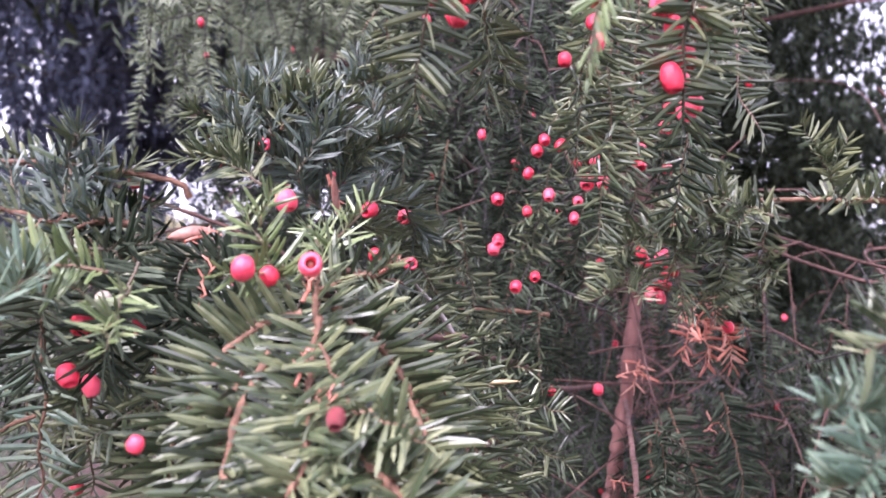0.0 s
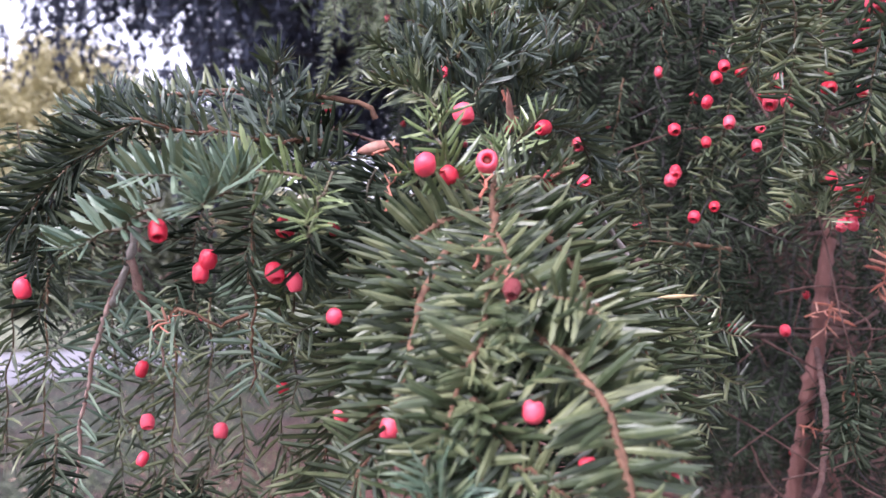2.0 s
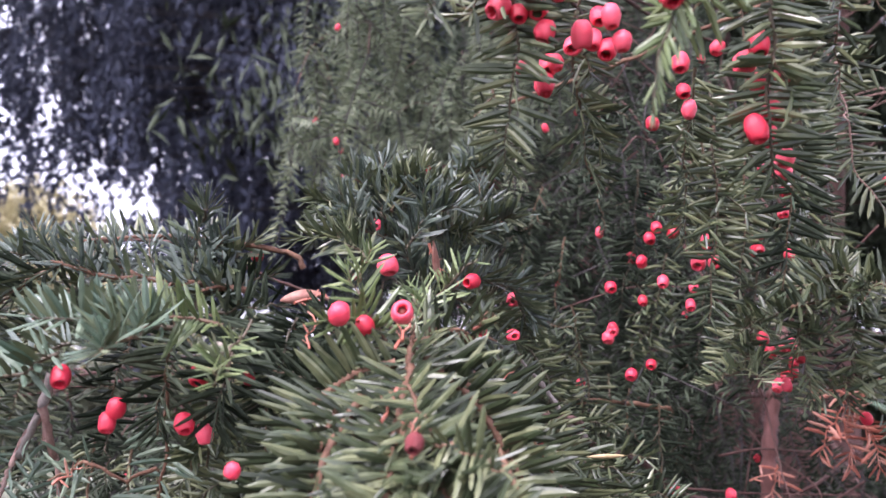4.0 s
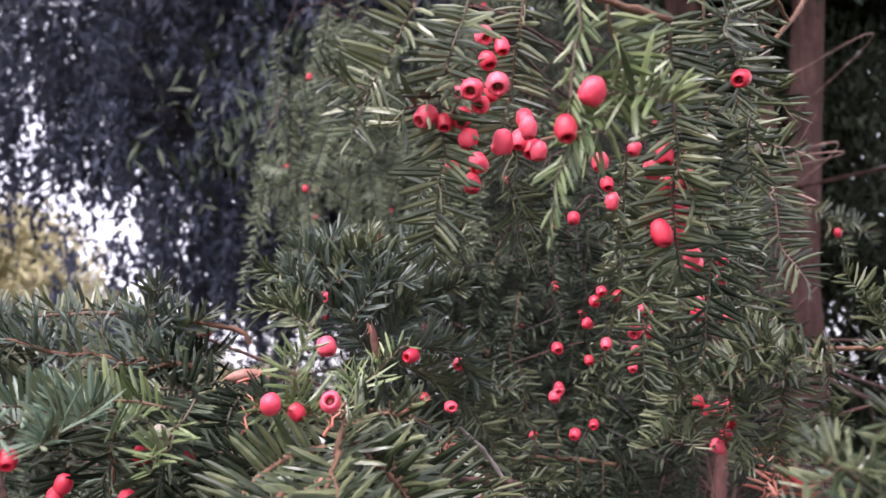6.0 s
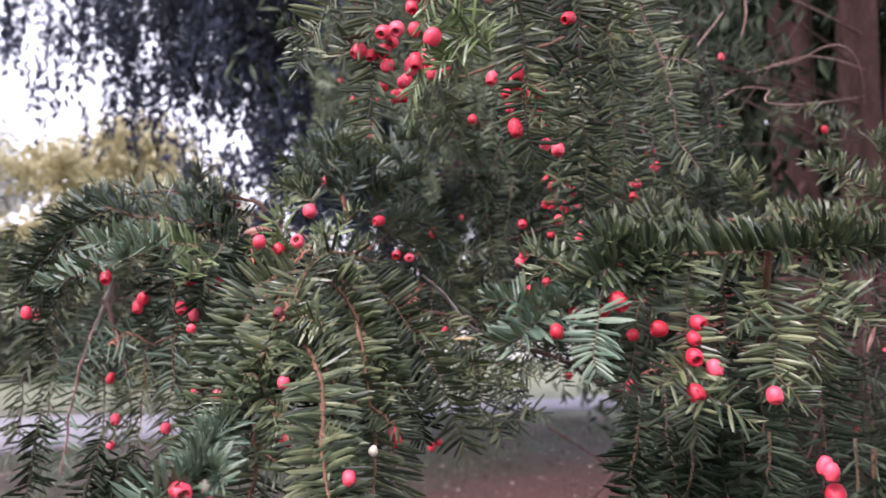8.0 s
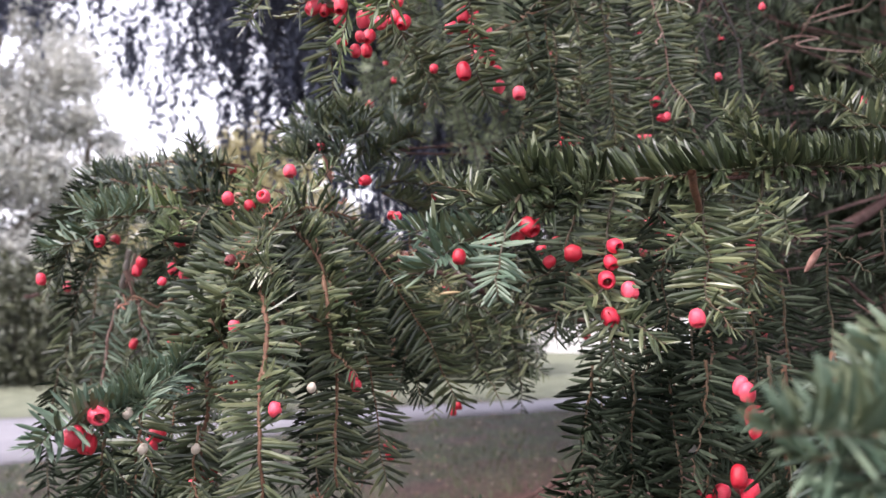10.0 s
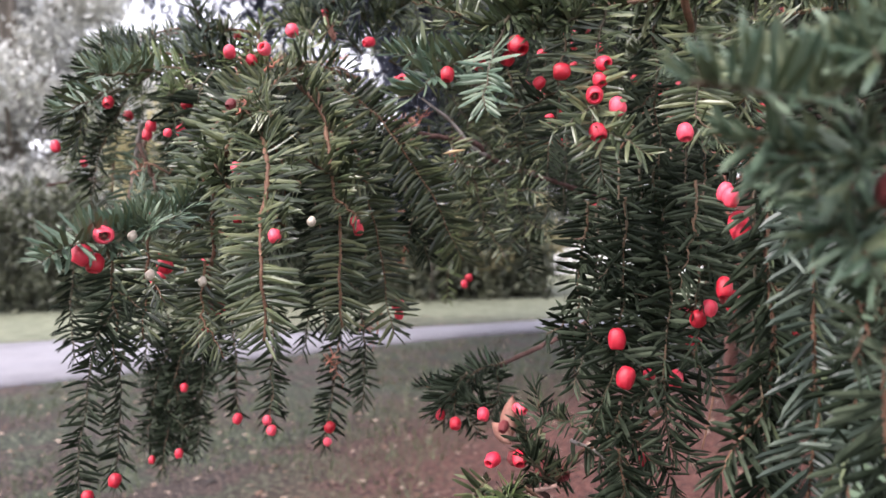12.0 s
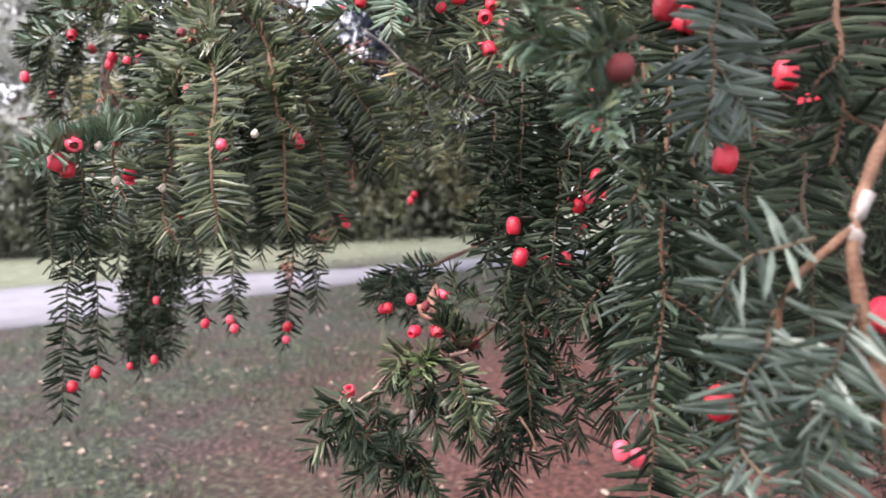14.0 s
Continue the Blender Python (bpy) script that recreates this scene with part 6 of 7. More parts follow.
twig(g, [(-0.052, 0.579, 1.46), (-0.061, 0.59, 1.397), (-0.076, 0.598, 1.332)], SKEW, 0.021, 0.0024, 0.5, SHADE_TOP)
twig(g, [(0.045, 0.8, 1.471), (0.043, 0.803, 1.417), (0.038, 0.804, 1.374)], SKEW, 0.021, 0.0024, 0.5, SHADE_TOP)
twig(g, [(-0.1, 0.698, 1.496), (-0.106, 0.711, 1.423), (-0.112, 0.713, 1.36)], SKEW, 0.021, 0.0024, 0.5, SHADE_TOP)
twig(g, [(-0.099, 0.756, 1.453), (-0.1, 0.76, 1.382), (-0.1, 0.764, 1.327)], SKEW, 0.021, 0.0024, 0.5, SHADE_TOP)
for p in ((-0.047, 0.714, 1.296), (-0.058, 0.725, 1.288), (0.096, 0.742, 1.375), (-0.036, 0.529, 1.273), (-0.008, 0.595, 1.425)):
    berry(g, p, None, 0.009)
twig(g, [(-0.166, 0.788, 1.332), (-0.125, 0.811, 1.360), (-0.140, 0.850, 1.259)], SKEW, 0.024, 0.004, 0.6, YOUNG)

# the low cluster
l = branch((0.161, 0.333, 1.199), "low yew shoots with brown berries and a caught dead leaf")
stem(l, [(0.184, 0.334, 1.194), (0.172, 0.328, 1.191), (0.153, 0.319, 1.19), (0.136, 0.311, 1.183), (0.118, 0.3, 1.165), (0.108, 0.295, 1.158)], 0.0015, 0.0019, TWIG_PALE)
stem(l, [(0.168, 0.316, 1.197), (0.177, 0.319, 1.19), (0.183, 0.321, 1.182)], 0.0014, 0.0011, TWIG)
stem(l, [(0.152, 0.303, 1.155), (0.148, 0.3, 1.141), (0.143, 0.297, 1.135)], 0.0021, 0.0019, LICHEN, "lichen-covered stretch of twig")
stem(l, [(0.191, 0.383, 1.206), (0.205, 0.389, 1.203), (0.214, 0.392, 1.196), (0.215, 0.391, 1.183)], 0.0013, 0.001, TWIG)
stem(l, [(0.17, 0.382, 1.19), (0.188, 0.392, 1.204), (0.215, 0.406, 1.217), (0.24, 0.419, 1.231)], 0.0016, 0.0016, TWIG)
stem(l, [(0.222, 0.335, 1.147), (0.23, 0.337, 1.133), (0.234, 0.338, 1.121)], 0.0011, 0.0009, TWIG)
twig(l, [(0.155, 0.31, 1.196), (0.163, 0.3, 1.192), (0.171, 0.289, 1.187)], (0.0, -0.2, 1.0), 0.021, 0.0007, 1.2, SHADE_TOP, lean=0.45, r=0.0012, droop=0.25, shoots=1)
twig(l, [(0.143, 0.315, 1.192), (0.141, 0.308, 1.181), (0.142, 0.303, 1.17)], FRONT, 0.021, 0.001, 0.9, SHADE_TOP, lean=0.5, r=0.0012, droop=0.2, shoots=3)
twig(l, [(0.159, 0.321, 1.181), (0.158, 0.317, 1.166), (0.155, 0.311, 1.15)], FRONT, 0.021, 0.001, 0.8, SHADE, lean=0.45, r=0.0012, droop=0.2, shoots=3)
twig(l, [(0.177, 0.319, 1.19), (0.188, 0.319, 1.17), (0.192, 0.315, 1.153), (0.195, 0.31, 1.126)], FRONT, 0.022, 0.0009, 0.7, SHADE_TOP, lean=0.4, r=0.0012, droop=0.16, shoots=3)
twig(l, [(0.182, 0.366, 1.194), (0.177, 0.359, 1.188), (0.167, 0.351, 1.196), (0.162, 0.345, 1.206)], (0.0, -0.6, 0.8), 0.02, 0.001, 0.9, SHADE_TOP, lean=0.4, r=0.0012, droop=0.05, shoots=5)
twig(l, [(0.214, 0.392, 1.196), (0.216, 0.387, 1.171), (0.216, 0.381, 1.15), (0.214, 0.374, 1.125)], FRONT, 0.022, 0.0009, 0.7, SHADE_TOP, lean=0.4, r=0.0012, droop=0.16, shoots=5)
twig(l, [(0.184, 0.402, 1.212), (0.198, 0.41, 1.219), (0.214, 0.416, 1.213)], FRONT, 0.021, 0.001, 0.8, SHADE_TOP, lean=0.35, r=0.0012, droop=0.1, shoots=5)
twig(l, [(0.221, 0.42, 1.213), (0.226, 0.42, 1.195), (0.223, 0.417, 1.177)], FRONT, 0.021, 0.001, 0.8, SHADE, lean=0.35, r=0.0012, droop=0.1, shoots=3)
twig(l, [(0.24, 0.414, 1.179), (0.243, 0.412, 1.154), (0.244, 0.409, 1.127), (0.247, 0.408, 1.102)], FRONT, 0.02, 0.0014, 0.6, SHADE_TOP, lean=0.4, r=0.0012, droop=0.1, shoots=3)
twig(l, [(0.113, 0.287, 1.165), (0.108, 0.279, 1.149), (0.106, 0.273, 1.132)], SKEW, 0.023, 0.001, 0.7, SHADE_TOP, lean=0.3, r=0.0012, droop=0.12, shoots=3)
twig(l, [(0.12, 0.301, 1.162), (0.128, 0.299, 1.144), (0.134, 0.297, 1.131), (0.137, 0.293, 1.117)], FRONT, 0.022, 0.0009, 0.7, SHADE, lean=0.4, r=0.0012, droop=0.15, shoots=3)
twig(l, [(0.122, 0.277, 1.144), (0.132, 0.281, 1.132), (0.14, 0.284, 1.127)], FRONT, 0.022, 0.0009, 0.8, COOL, lean=0.3, r=0.0012, droop=0.1, shoots=3)
twig(l, [(0.164, 0.361, 1.221), (0.167, 0.363, 1.227), (0.173, 0.366, 1.23)], (0.0, -0.6, 0.8), 0.02, 0.001, 0.9, SHADE_TOP, lean=0.4, r=0.0012, droop=0.0, shoots=3)
twig(l, [(0.152, 0.3, 1.128), (0.156, 0.301, 1.114), (0.158, 0.3, 1.1)], FRONT, 0.022, 0.0009, 0.7, SHADE, lean=0.4, r=0.0012, droop=0.15, shoots=3)
twig(l, [(0.193, 0.364, 1.131), (0.195, 0.363, 1.111), (0.193, 0.36, 1.092)], FRONT, 0.022, 0.0009, 0.7, SHADE, lean=0.4, r=0.0012, droop=0.15, shoots=3)
twig(l, [(0.183, 0.322, 1.201), (0.181, 0.303, 1.215), (0.182, 0.290, 1.223)], (0.0, -0.4, 0.9), 0.022, 0.0008, 1.7, SHADE_TOP, lean=0.45, r=0.0012, neat=True)
twig(l, [(0.179, 0.347, 1.193), (0.188, 0.330, 1.203), (0.196, 0.323, 1.209)], (0.0, -0.4, 0.9), 0.021, 0.0009, 1.3, SHADE_TOP, lean=0.45, r=0.0012)
twig(l, [(0.163, 0.317, 1.195), (0.165, 0.296, 1.193), (0.168, 0.281, 1.188)], (0.0, -0.6, 0.8), 0.02, 0.0009, 1.2, YOUNG, lean=0.4, r=0.0012, neat=True)
twig(l, [(0.145, 0.320, 1.198), (0.139, 0.306, 1.190), (0.137, 0.298, 1.178)], FRONT, 0.022, 0.0010, 0.8, GREEN, lean=0.3, r=0.0012, neat=True)
twig(l, [(0.181, 0.314, 1.188), (0.190, 0.309, 1.174), (0.196, 0.305, 1.158), (0.200, 0.304, 1.141)], FRONT, 0.023, 0.0011, 0.5, GREEN, lean=0.35, r=0.0013, wood=TWIG, neat=True)
twig(l, [(0.211, 0.381, 1.208), (0.215, 0.375, 1.183), (0.218, 0.369, 1.155), (0.223, 0.364, 1.124)], FRONT, 0.024, 0.0010, 0.6, SHADE_TOP, lean=0.35, r=0.0013, wood=TWIG, neat=True)
twig(l, [(0.178, 0.382, 1.210), (0.193, 0.383, 1.205), (0.210, 0.385, 1.192)], FRONT, 0.022, 0.0010, 0.9, SHADE_TOP, lean=0.3, r=0.0012, wood=LICHEN)
twig(l, [(0.128, 0.255, 1.179), (0.121, 0.245, 1.171), (0.110, 0.233, 1.163)], (0.0, -0.7, 0.7), 0.025, 0.0011, 0.6, SHADE_TOP, lean=0.3, r=0.0012, neat=True)
twig(l, [(0.127, 0.259, 1.174), (0.131, 0.255, 1.163), (0.132, 0.249, 1.149)], FRONT, 0.021, 0.0011, 0.7, SHADE_TOP, lean=0.5, r=0.0012, neat=True)
twig(l, [(0.090, 0.408, 1.246), (0.079, 0.402, 1.229), (0.069, 0.396, 1.217)], (0.2, -0.5, 0.8), 0.024, 0.0009, 0.8, COOL, lean=0.3, r=0.0012, neat=True)
berry(l, (0.175, 0.336, 1.202), (0.7, -0.4, -0.4), 0.0115, old=True)
berry(l, (0.183, 0.345, 1.198), (0.8, -0.3, -0.3), 0.011, old=True)
berry(l, (0.159, 0.335, 1.208), (0.2, -0.5, -0.7), 0.0105)
berry(l, (0.142, 0.351, 1.223), (0, -0.6, -0.7), 0.009, old=True)
berry(l, (0.096, 0.373, 1.216), (0, -0.3, -1), 0.009)
dead_spray(l, [(0.229, 0.398, 1.181), (0.234, 0.399, 1.172), (0.247, 0.405, 1.168)], 0.012, 0.003)
dead_spray(l, [(0.112, 0.279, 1.149), (0.117, 0.28, 1.135), (0.129, 0.287, 1.146)], 0.013, 0.0025)
for pts in ([(0.076, 0.517, 1.236), (0.055, 0.506, 1.229), (0.037, 0.495, 1.209), (0.027, 0.489, 1.185)], [(0.067, 0.513, 1.234), (0.076, 0.504, 1.214), (0.069, 0.498, 1.189)], [(0.055, 0.506, 1.229), (0.048, 0.501, 1.203), (0.046, 0.498, 1.182)]):
    twig(l, pts, (0.2, -0.5, 0.8), 0.02, 0.0009, 0.9, COOL, shoots=2)
for p, ax, s in (((0.146, 0.322, 1.209), (-0.2, -0.9, -0.4), 0.0098), ((0.138, 0.391, 1.226), (0.5, -0.2, -0.4), 0.0105), ((0.115, 0.379, 1.223), (0.2, -0.3, -1), 0.0092), ((0.089, 0.317, 1.160), (0, -0.3, 0.9), 0.0108), ((0.142, 0.295, 1.125), (-0.3, -0.6, -0.7), 0.0105), ((0.220, 0.416, 1.192), (0, 0, -1), 0.009), ((0.031, 0.479, 1.194), (0, 0, -1), 0.0085)):
    berry(l, p, ax, s)
berry(l, (0.153, 0.340, 1.206), (0, -0.3, 1), 0.009, old=True)
unripe(l, (0.092, 0.316, 1.153))

# the nearest sprays
n = branch((0.47, 0.1, 1.52), "near hanging yew sprays with thick rust-brown stems")
stem(n, [(0.52, 0.12, 1.5), (0.447, 0.109, 1.347), (0.432, 0.086, 1.306), (0.434, 0.084, 1.28), (0.441, 0.083, 1.253), (0.447, 0.082, 1.214)], 0.0015, 0.0028, TWIG)
stem(n, [(0.432, 0.086, 1.306), (0.420, 0.079, 1.296), (0.410, 0.078, 1.283), (0.409, 0.081, 1.268)], 0.0017, 0.001, TWIG)
stem(n, [(0.436, 0.091, 1.317), (0.432, 0.086, 1.306), (0.433, 0.085, 1.297)], 0.0022, 0.0026, LICHEN, "lichen-covered stretch of stem")
twig(n, [(0.370, 0.175, 1.430), (0.363, 0.167, 1.386), (0.359, 0.159, 1.326), (0.357, 0.152, 1.276), (0.356, 0.147, 1.236), (0.353, 0.140, 1.181), (0.352, 0.136, 1.152)], SKEW, 0.023, 0.0011, 0.55, COOL, r=0.0013, wood=TWIG, shoots=5)
twig(n, [(0.424, 0.160, 1.414), (0.427, 0.157, 1.378), (0.429, 0.156, 1.355), (0.425, 0.161, 1.324)], SKEW, 0.025, 0.0013, 0.3, COOL, wood=TWIG, r=0.0016, shoots=2)
twig(n, [(0.385, 0.131, 1.413), (0.383, 0.125, 1.370), (0.381, 0.120, 1.337)], SKEW, 0.025, 0.0013, 0.25, NEAR, shoots=1)
twig(n, [(0.409, 0.082, 1.280), (0.402, 0.077, 1.261), (0.396, 0.083, 1.239), (0.392, 0.088, 1.203)], SKEW, 0.023, 0.0018, 0.5, NEAR, shoots=1)
twig(n, [(0.420, 0.079, 1.303), (0.406, 0.072, 1.300), (0.392, 0.075, 1.288), (0.387, 0.083, 1.275)], SKEW, 0.021, 0.0018, 0.5, NEAR, shoots=1)
twig(n, [(0.435, 0.084, 1.281), (0.425, 0.082, 1.261), (0.418, 0.082, 1.237), (0.416, 0.089, 1.206)], SKEW, 0.025, 0.0013, 0.45, NEAR, shoots=1)
twig(n, [(0.394, 0.194, 1.350), (0.390, 0.187, 1.298), (0.388, 0.180, 1.246), (0.385, 0.183, 1.191)], SKEW, 0.025, 0.0015, 0.5, SHADE_TOP, shoots=2)
twig(n, [(0.304, 0.290, 1.387), (0.305, 0.283, 1.325), (0.308, 0.278, 1.263), (0.305, 0.270, 1.209)], SKEW, 0.024, 0.0017, 0.45, SHADE, shoots=2)
twig(n, [(0.369, 0.214, 1.238), (0.366, 0.208, 1.192), (0.364, 0.202, 1.146)], SKEW, 0.025, 0.0015, 0.5, SHADE_TOP, shoots=2)
twig(n, [(0.414, 0.180, 1.338), (0.417, 0.176, 1.289), (0.419, 0.182, 1.237), (0.417, 0.175, 1.182)], SKEW, 0.025, 0.0015, 0.5, SHADE_TOP, shoots=2)
twig(n, [(0.47, 0.09, 1.5), (0.363, 0.095, 1.403), (0.345, 0.069, 1.385), (0.329, 0.052, 1.386), (0.316, 0.037, 1.387)], (-0.1, -0.5, 0.8), 0.019, 0.0005, 1.3, BLUE, r=0.0013, shoots=12)
twig(n, [(0.311, 0.282, 1.383), (0.313, 0.274, 1.301), (0.311, 0.265, 1.225), (0.31, 0.258, 1.172)], SKEW, 0.025, 0.0011, 0.75, SHADE_TOP, lean=0.3, r=0.0014, wood=TWIG, droop=0.12, shoots=3)
twig(n, [(0.332, 0.248, 1.392), (0.334, 0.24, 1.308), (0.332, 0.232, 1.235), (0.332, 0.225, 1.187)], SKEW, 0.025, 0.0011, 0.75, NEAR, lean=0.3, r=0.0014, wood=TWIG, droop=0.12, shoots=3)
twig(n, [(0.349, 0.233, 1.379), (0.35, 0.225, 1.297), (0.349, 0.214, 1.194)], SKEW, 0.025, 0.0011, 0.75, COOL, lean=0.3, r=0.0014, wood=TWIG, droop=0.12, shoots=3)
twig(n, [(0.361, 0.229, 1.39), (0.362, 0.22, 1.298), (0.36, 0.209, 1.197)], SKEW, 0.025, 0.0011, 0.75, NEAR, lean=0.3, r=0.0014, wood=TWIG, droop=0.12, shoots=3)
twig(n, [(0.358, 0.102, 1.377), (0.345, 0.088, 1.373), (0.332, 0.075, 1.369)], (-0.2, -0.6, 0.6), 0.021, 0.0007, 1.1, BLUE, lean=0.4, r=0.0012, droop=0.1, shoots=3)
twig(n, [(0.359, 0.107, 1.362), (0.347, 0.095, 1.356), (0.337, 0.084, 1.348)], (-0.2, -0.6, 0.6), 0.021, 0.0007, 1.1, BLUE, lean=0.4, r=0.0012, droop=0.1, shoots=3)
for p, ax, s in (((0.387, 0.128, 1.330), (-0.5, -0.3, -0.8), 0.0112), ((0.388, 0.096, 1.240), (0.3, -0.4, -0.9), 0.0105), ((0.331, 0.184, 1.185), (0, -0.3, -1), 0.0105), ((0.336, 0.196, 1.178), (0.3, 0, -1), 0.0095), ((0.417, 0.177, 1.351), (0.8, 0, -0.6), 0.0115), ((0.407, 0.185, 1.366), (0, 0, -1), 0.0115), ((0.366, 0.125, 1.392), (0, 0, -1), 0.0125), ((0.366, 0.168, 1.391), (0, 0, -1), 0.0125), ((0.441, 0.103, 1.274), (0, -0.5, -1), 0.012)):
    berry(n, p, ax, s)


# a ripe berry; its shade is painted with the withered tone
berry(n, (0.358, 0.074, 1.363), (-0.8, 0.5, -0.5), 0.0108, old=True)


# ---- the crown behind: deeper branches ----
def filler(base, count, box, label, seed, drop=(0.1, 0.22), gap=0.0026, length=0.022, mats=None, berries=0, side=4):
    """A deep branch: hanging shoots with short side shoots, spread through a box."""
    rng = np.random.default_rng(seed)
    ob = branch(base, label)
    (x0, x1), (y0, y1), (z0, z1) = box
    lines, ends = [], []
    tips = []
    for _ in range(count):
        p = np.array([rng.uniform(x0, x1), rng.uniform(y0, y1), rng.uniform(z0, z1)])
        long = rng.uniform(*drop)
        e = p + np.array([rng.normal(0, 0.035), rng.normal(0, 0.035), -long])
        mid = (p + e) / 2 + rng.normal(0, 0.012, 3)
        face = np.array([rng.normal(0, 0.6), -1, rng.normal(0.2, 0.3)])
        lines.append(([p, mid, e], face))
        tips.append(p)
        for _ in range(side):
            s = rng.uniform(0.1, 0.8)
            q = p + (e - p) * s
            w = q + np.array([rng.normal(0, 0.045), rng.normal(0, 0.045), -rng.uniform(0.02, 0.07)])
            lines.append(([q, w], face + rng.normal(0, 0.3, 3)))
        if rng.random() < berries:
            ends.append(mid + rng.normal(0, 0.012, 3))
    # the wood that carries them
    o = np.asarray(base, float)
    main = [o]
    for k in range(3):
        main.append(np.array([x0 + (x1 - x0) * (0.2 + 0.3 * k), y0 + (y1 - y0) * rng.uniform(0.3, 0.7), z1 + rng.uniform(-0.02, 0.04)]))
    line = spline(main, 0.02)
    tubes = [(line - o, 0.006, 0.002)]
    known = line
    for p in sorted(tips, key=lambda q: float(((line - q) ** 2).sum(1).min())):
        j = np.argmin(((known - p) ** 2).sum(1))
        link = spline([known[j], (known[j] + p) / 2 + (0, 0, 0.012), p], 0.03)
        tubes.append((link - o, 0.0012, 0.0008))
        known = np.vstack([known, link])
    part("stem", tube_mesh("stem", tubes, [BARK], 5, rng), ob)
    bushel(ob, lines, length, gap, 0.5, mats, wood=CONIFER_BARK)
    for e in ends:
        berry(ob, e, None, 0.0095)
    return ob


# backing branches; the interior's shade is put into their dark needle colour
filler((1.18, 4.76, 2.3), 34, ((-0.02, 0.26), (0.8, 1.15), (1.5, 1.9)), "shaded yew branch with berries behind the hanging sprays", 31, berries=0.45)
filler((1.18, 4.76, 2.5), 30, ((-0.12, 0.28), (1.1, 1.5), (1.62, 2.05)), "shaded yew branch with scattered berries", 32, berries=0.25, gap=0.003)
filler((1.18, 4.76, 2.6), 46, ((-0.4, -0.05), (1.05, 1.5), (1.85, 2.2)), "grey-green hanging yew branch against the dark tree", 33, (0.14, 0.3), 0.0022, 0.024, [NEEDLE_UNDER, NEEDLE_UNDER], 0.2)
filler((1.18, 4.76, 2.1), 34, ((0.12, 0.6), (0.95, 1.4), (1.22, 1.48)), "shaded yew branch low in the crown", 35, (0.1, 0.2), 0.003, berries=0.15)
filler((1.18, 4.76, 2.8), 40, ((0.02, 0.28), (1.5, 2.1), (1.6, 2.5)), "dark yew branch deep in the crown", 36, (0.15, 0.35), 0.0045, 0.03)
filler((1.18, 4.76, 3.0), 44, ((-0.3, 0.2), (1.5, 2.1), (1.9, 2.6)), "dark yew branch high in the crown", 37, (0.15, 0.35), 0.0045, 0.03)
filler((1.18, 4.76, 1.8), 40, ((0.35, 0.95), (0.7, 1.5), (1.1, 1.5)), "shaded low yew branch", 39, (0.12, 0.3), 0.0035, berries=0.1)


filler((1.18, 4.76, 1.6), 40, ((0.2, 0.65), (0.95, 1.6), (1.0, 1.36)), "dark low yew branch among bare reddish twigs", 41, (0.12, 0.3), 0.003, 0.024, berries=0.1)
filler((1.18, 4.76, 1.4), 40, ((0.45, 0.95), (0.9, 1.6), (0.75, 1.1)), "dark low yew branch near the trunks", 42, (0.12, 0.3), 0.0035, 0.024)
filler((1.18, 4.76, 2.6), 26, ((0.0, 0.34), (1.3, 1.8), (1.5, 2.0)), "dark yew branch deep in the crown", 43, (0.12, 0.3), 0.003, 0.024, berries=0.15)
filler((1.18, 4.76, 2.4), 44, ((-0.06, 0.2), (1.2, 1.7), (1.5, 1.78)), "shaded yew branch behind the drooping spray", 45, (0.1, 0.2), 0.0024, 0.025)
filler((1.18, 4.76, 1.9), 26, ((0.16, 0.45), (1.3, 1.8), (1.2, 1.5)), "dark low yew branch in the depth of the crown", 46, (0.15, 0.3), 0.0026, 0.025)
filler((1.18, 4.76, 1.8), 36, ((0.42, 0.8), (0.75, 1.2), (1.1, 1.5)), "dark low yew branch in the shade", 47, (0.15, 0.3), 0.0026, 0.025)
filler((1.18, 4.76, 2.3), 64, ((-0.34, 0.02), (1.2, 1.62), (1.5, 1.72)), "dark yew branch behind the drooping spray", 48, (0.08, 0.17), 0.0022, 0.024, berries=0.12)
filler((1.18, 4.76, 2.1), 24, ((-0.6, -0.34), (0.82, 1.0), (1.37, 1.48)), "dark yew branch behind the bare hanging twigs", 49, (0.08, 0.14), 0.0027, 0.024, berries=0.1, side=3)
# an added branch that darkens the low gap before the trunks
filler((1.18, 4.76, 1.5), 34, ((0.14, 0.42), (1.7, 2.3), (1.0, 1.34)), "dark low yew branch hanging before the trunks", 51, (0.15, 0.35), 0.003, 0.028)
deep = branch((1.18, 4.76, 1.4), "tangle of thin bare reddish twigs in the shade of the crown")
rs = np.random.default_rng(44)
for _ in range(30):
    p = np.array([rs.uniform(0.1, 0.5), rs.uniform(0.75, 1.15), rs.uniform(1.15, 1.75)])
    w = np.array([rs.normal(0, 0.08), rs.normal(0, 0.05), rs.normal(-0.05, 0.09)])
    stem(deep, [p, p + w * 0.5 + rs.normal(0, 0.015, 3), p + w, p + w * 1.5 + rs.normal(0, 0.02, 3)], 0.0013, 0.0006, BARK, "", "twig", 5)
stem(deep, [(1.18, 4.76, 1.4), (0.7, 3.0, 1.4), (0.5, 1.6, 1.35), (0.3, 1.0, 1.5)], 0.006, 0.002, BARK)
stem(deep, [(0.055, 0.865, 1.299), (0.111, 0.853, 1.270), (0.155, 0.848, 1.246), (0.192, 0.843, 1.221)], 0.0013, 0.0008, BARK, "", "twig", 5)
stem(deep, [(0.210, 0.928, 1.283), (0.158, 0.900, 1.252), (0.113, 0.872, 1.225)], 0.0013, 0.0008, BARK, "", "twig", 5)
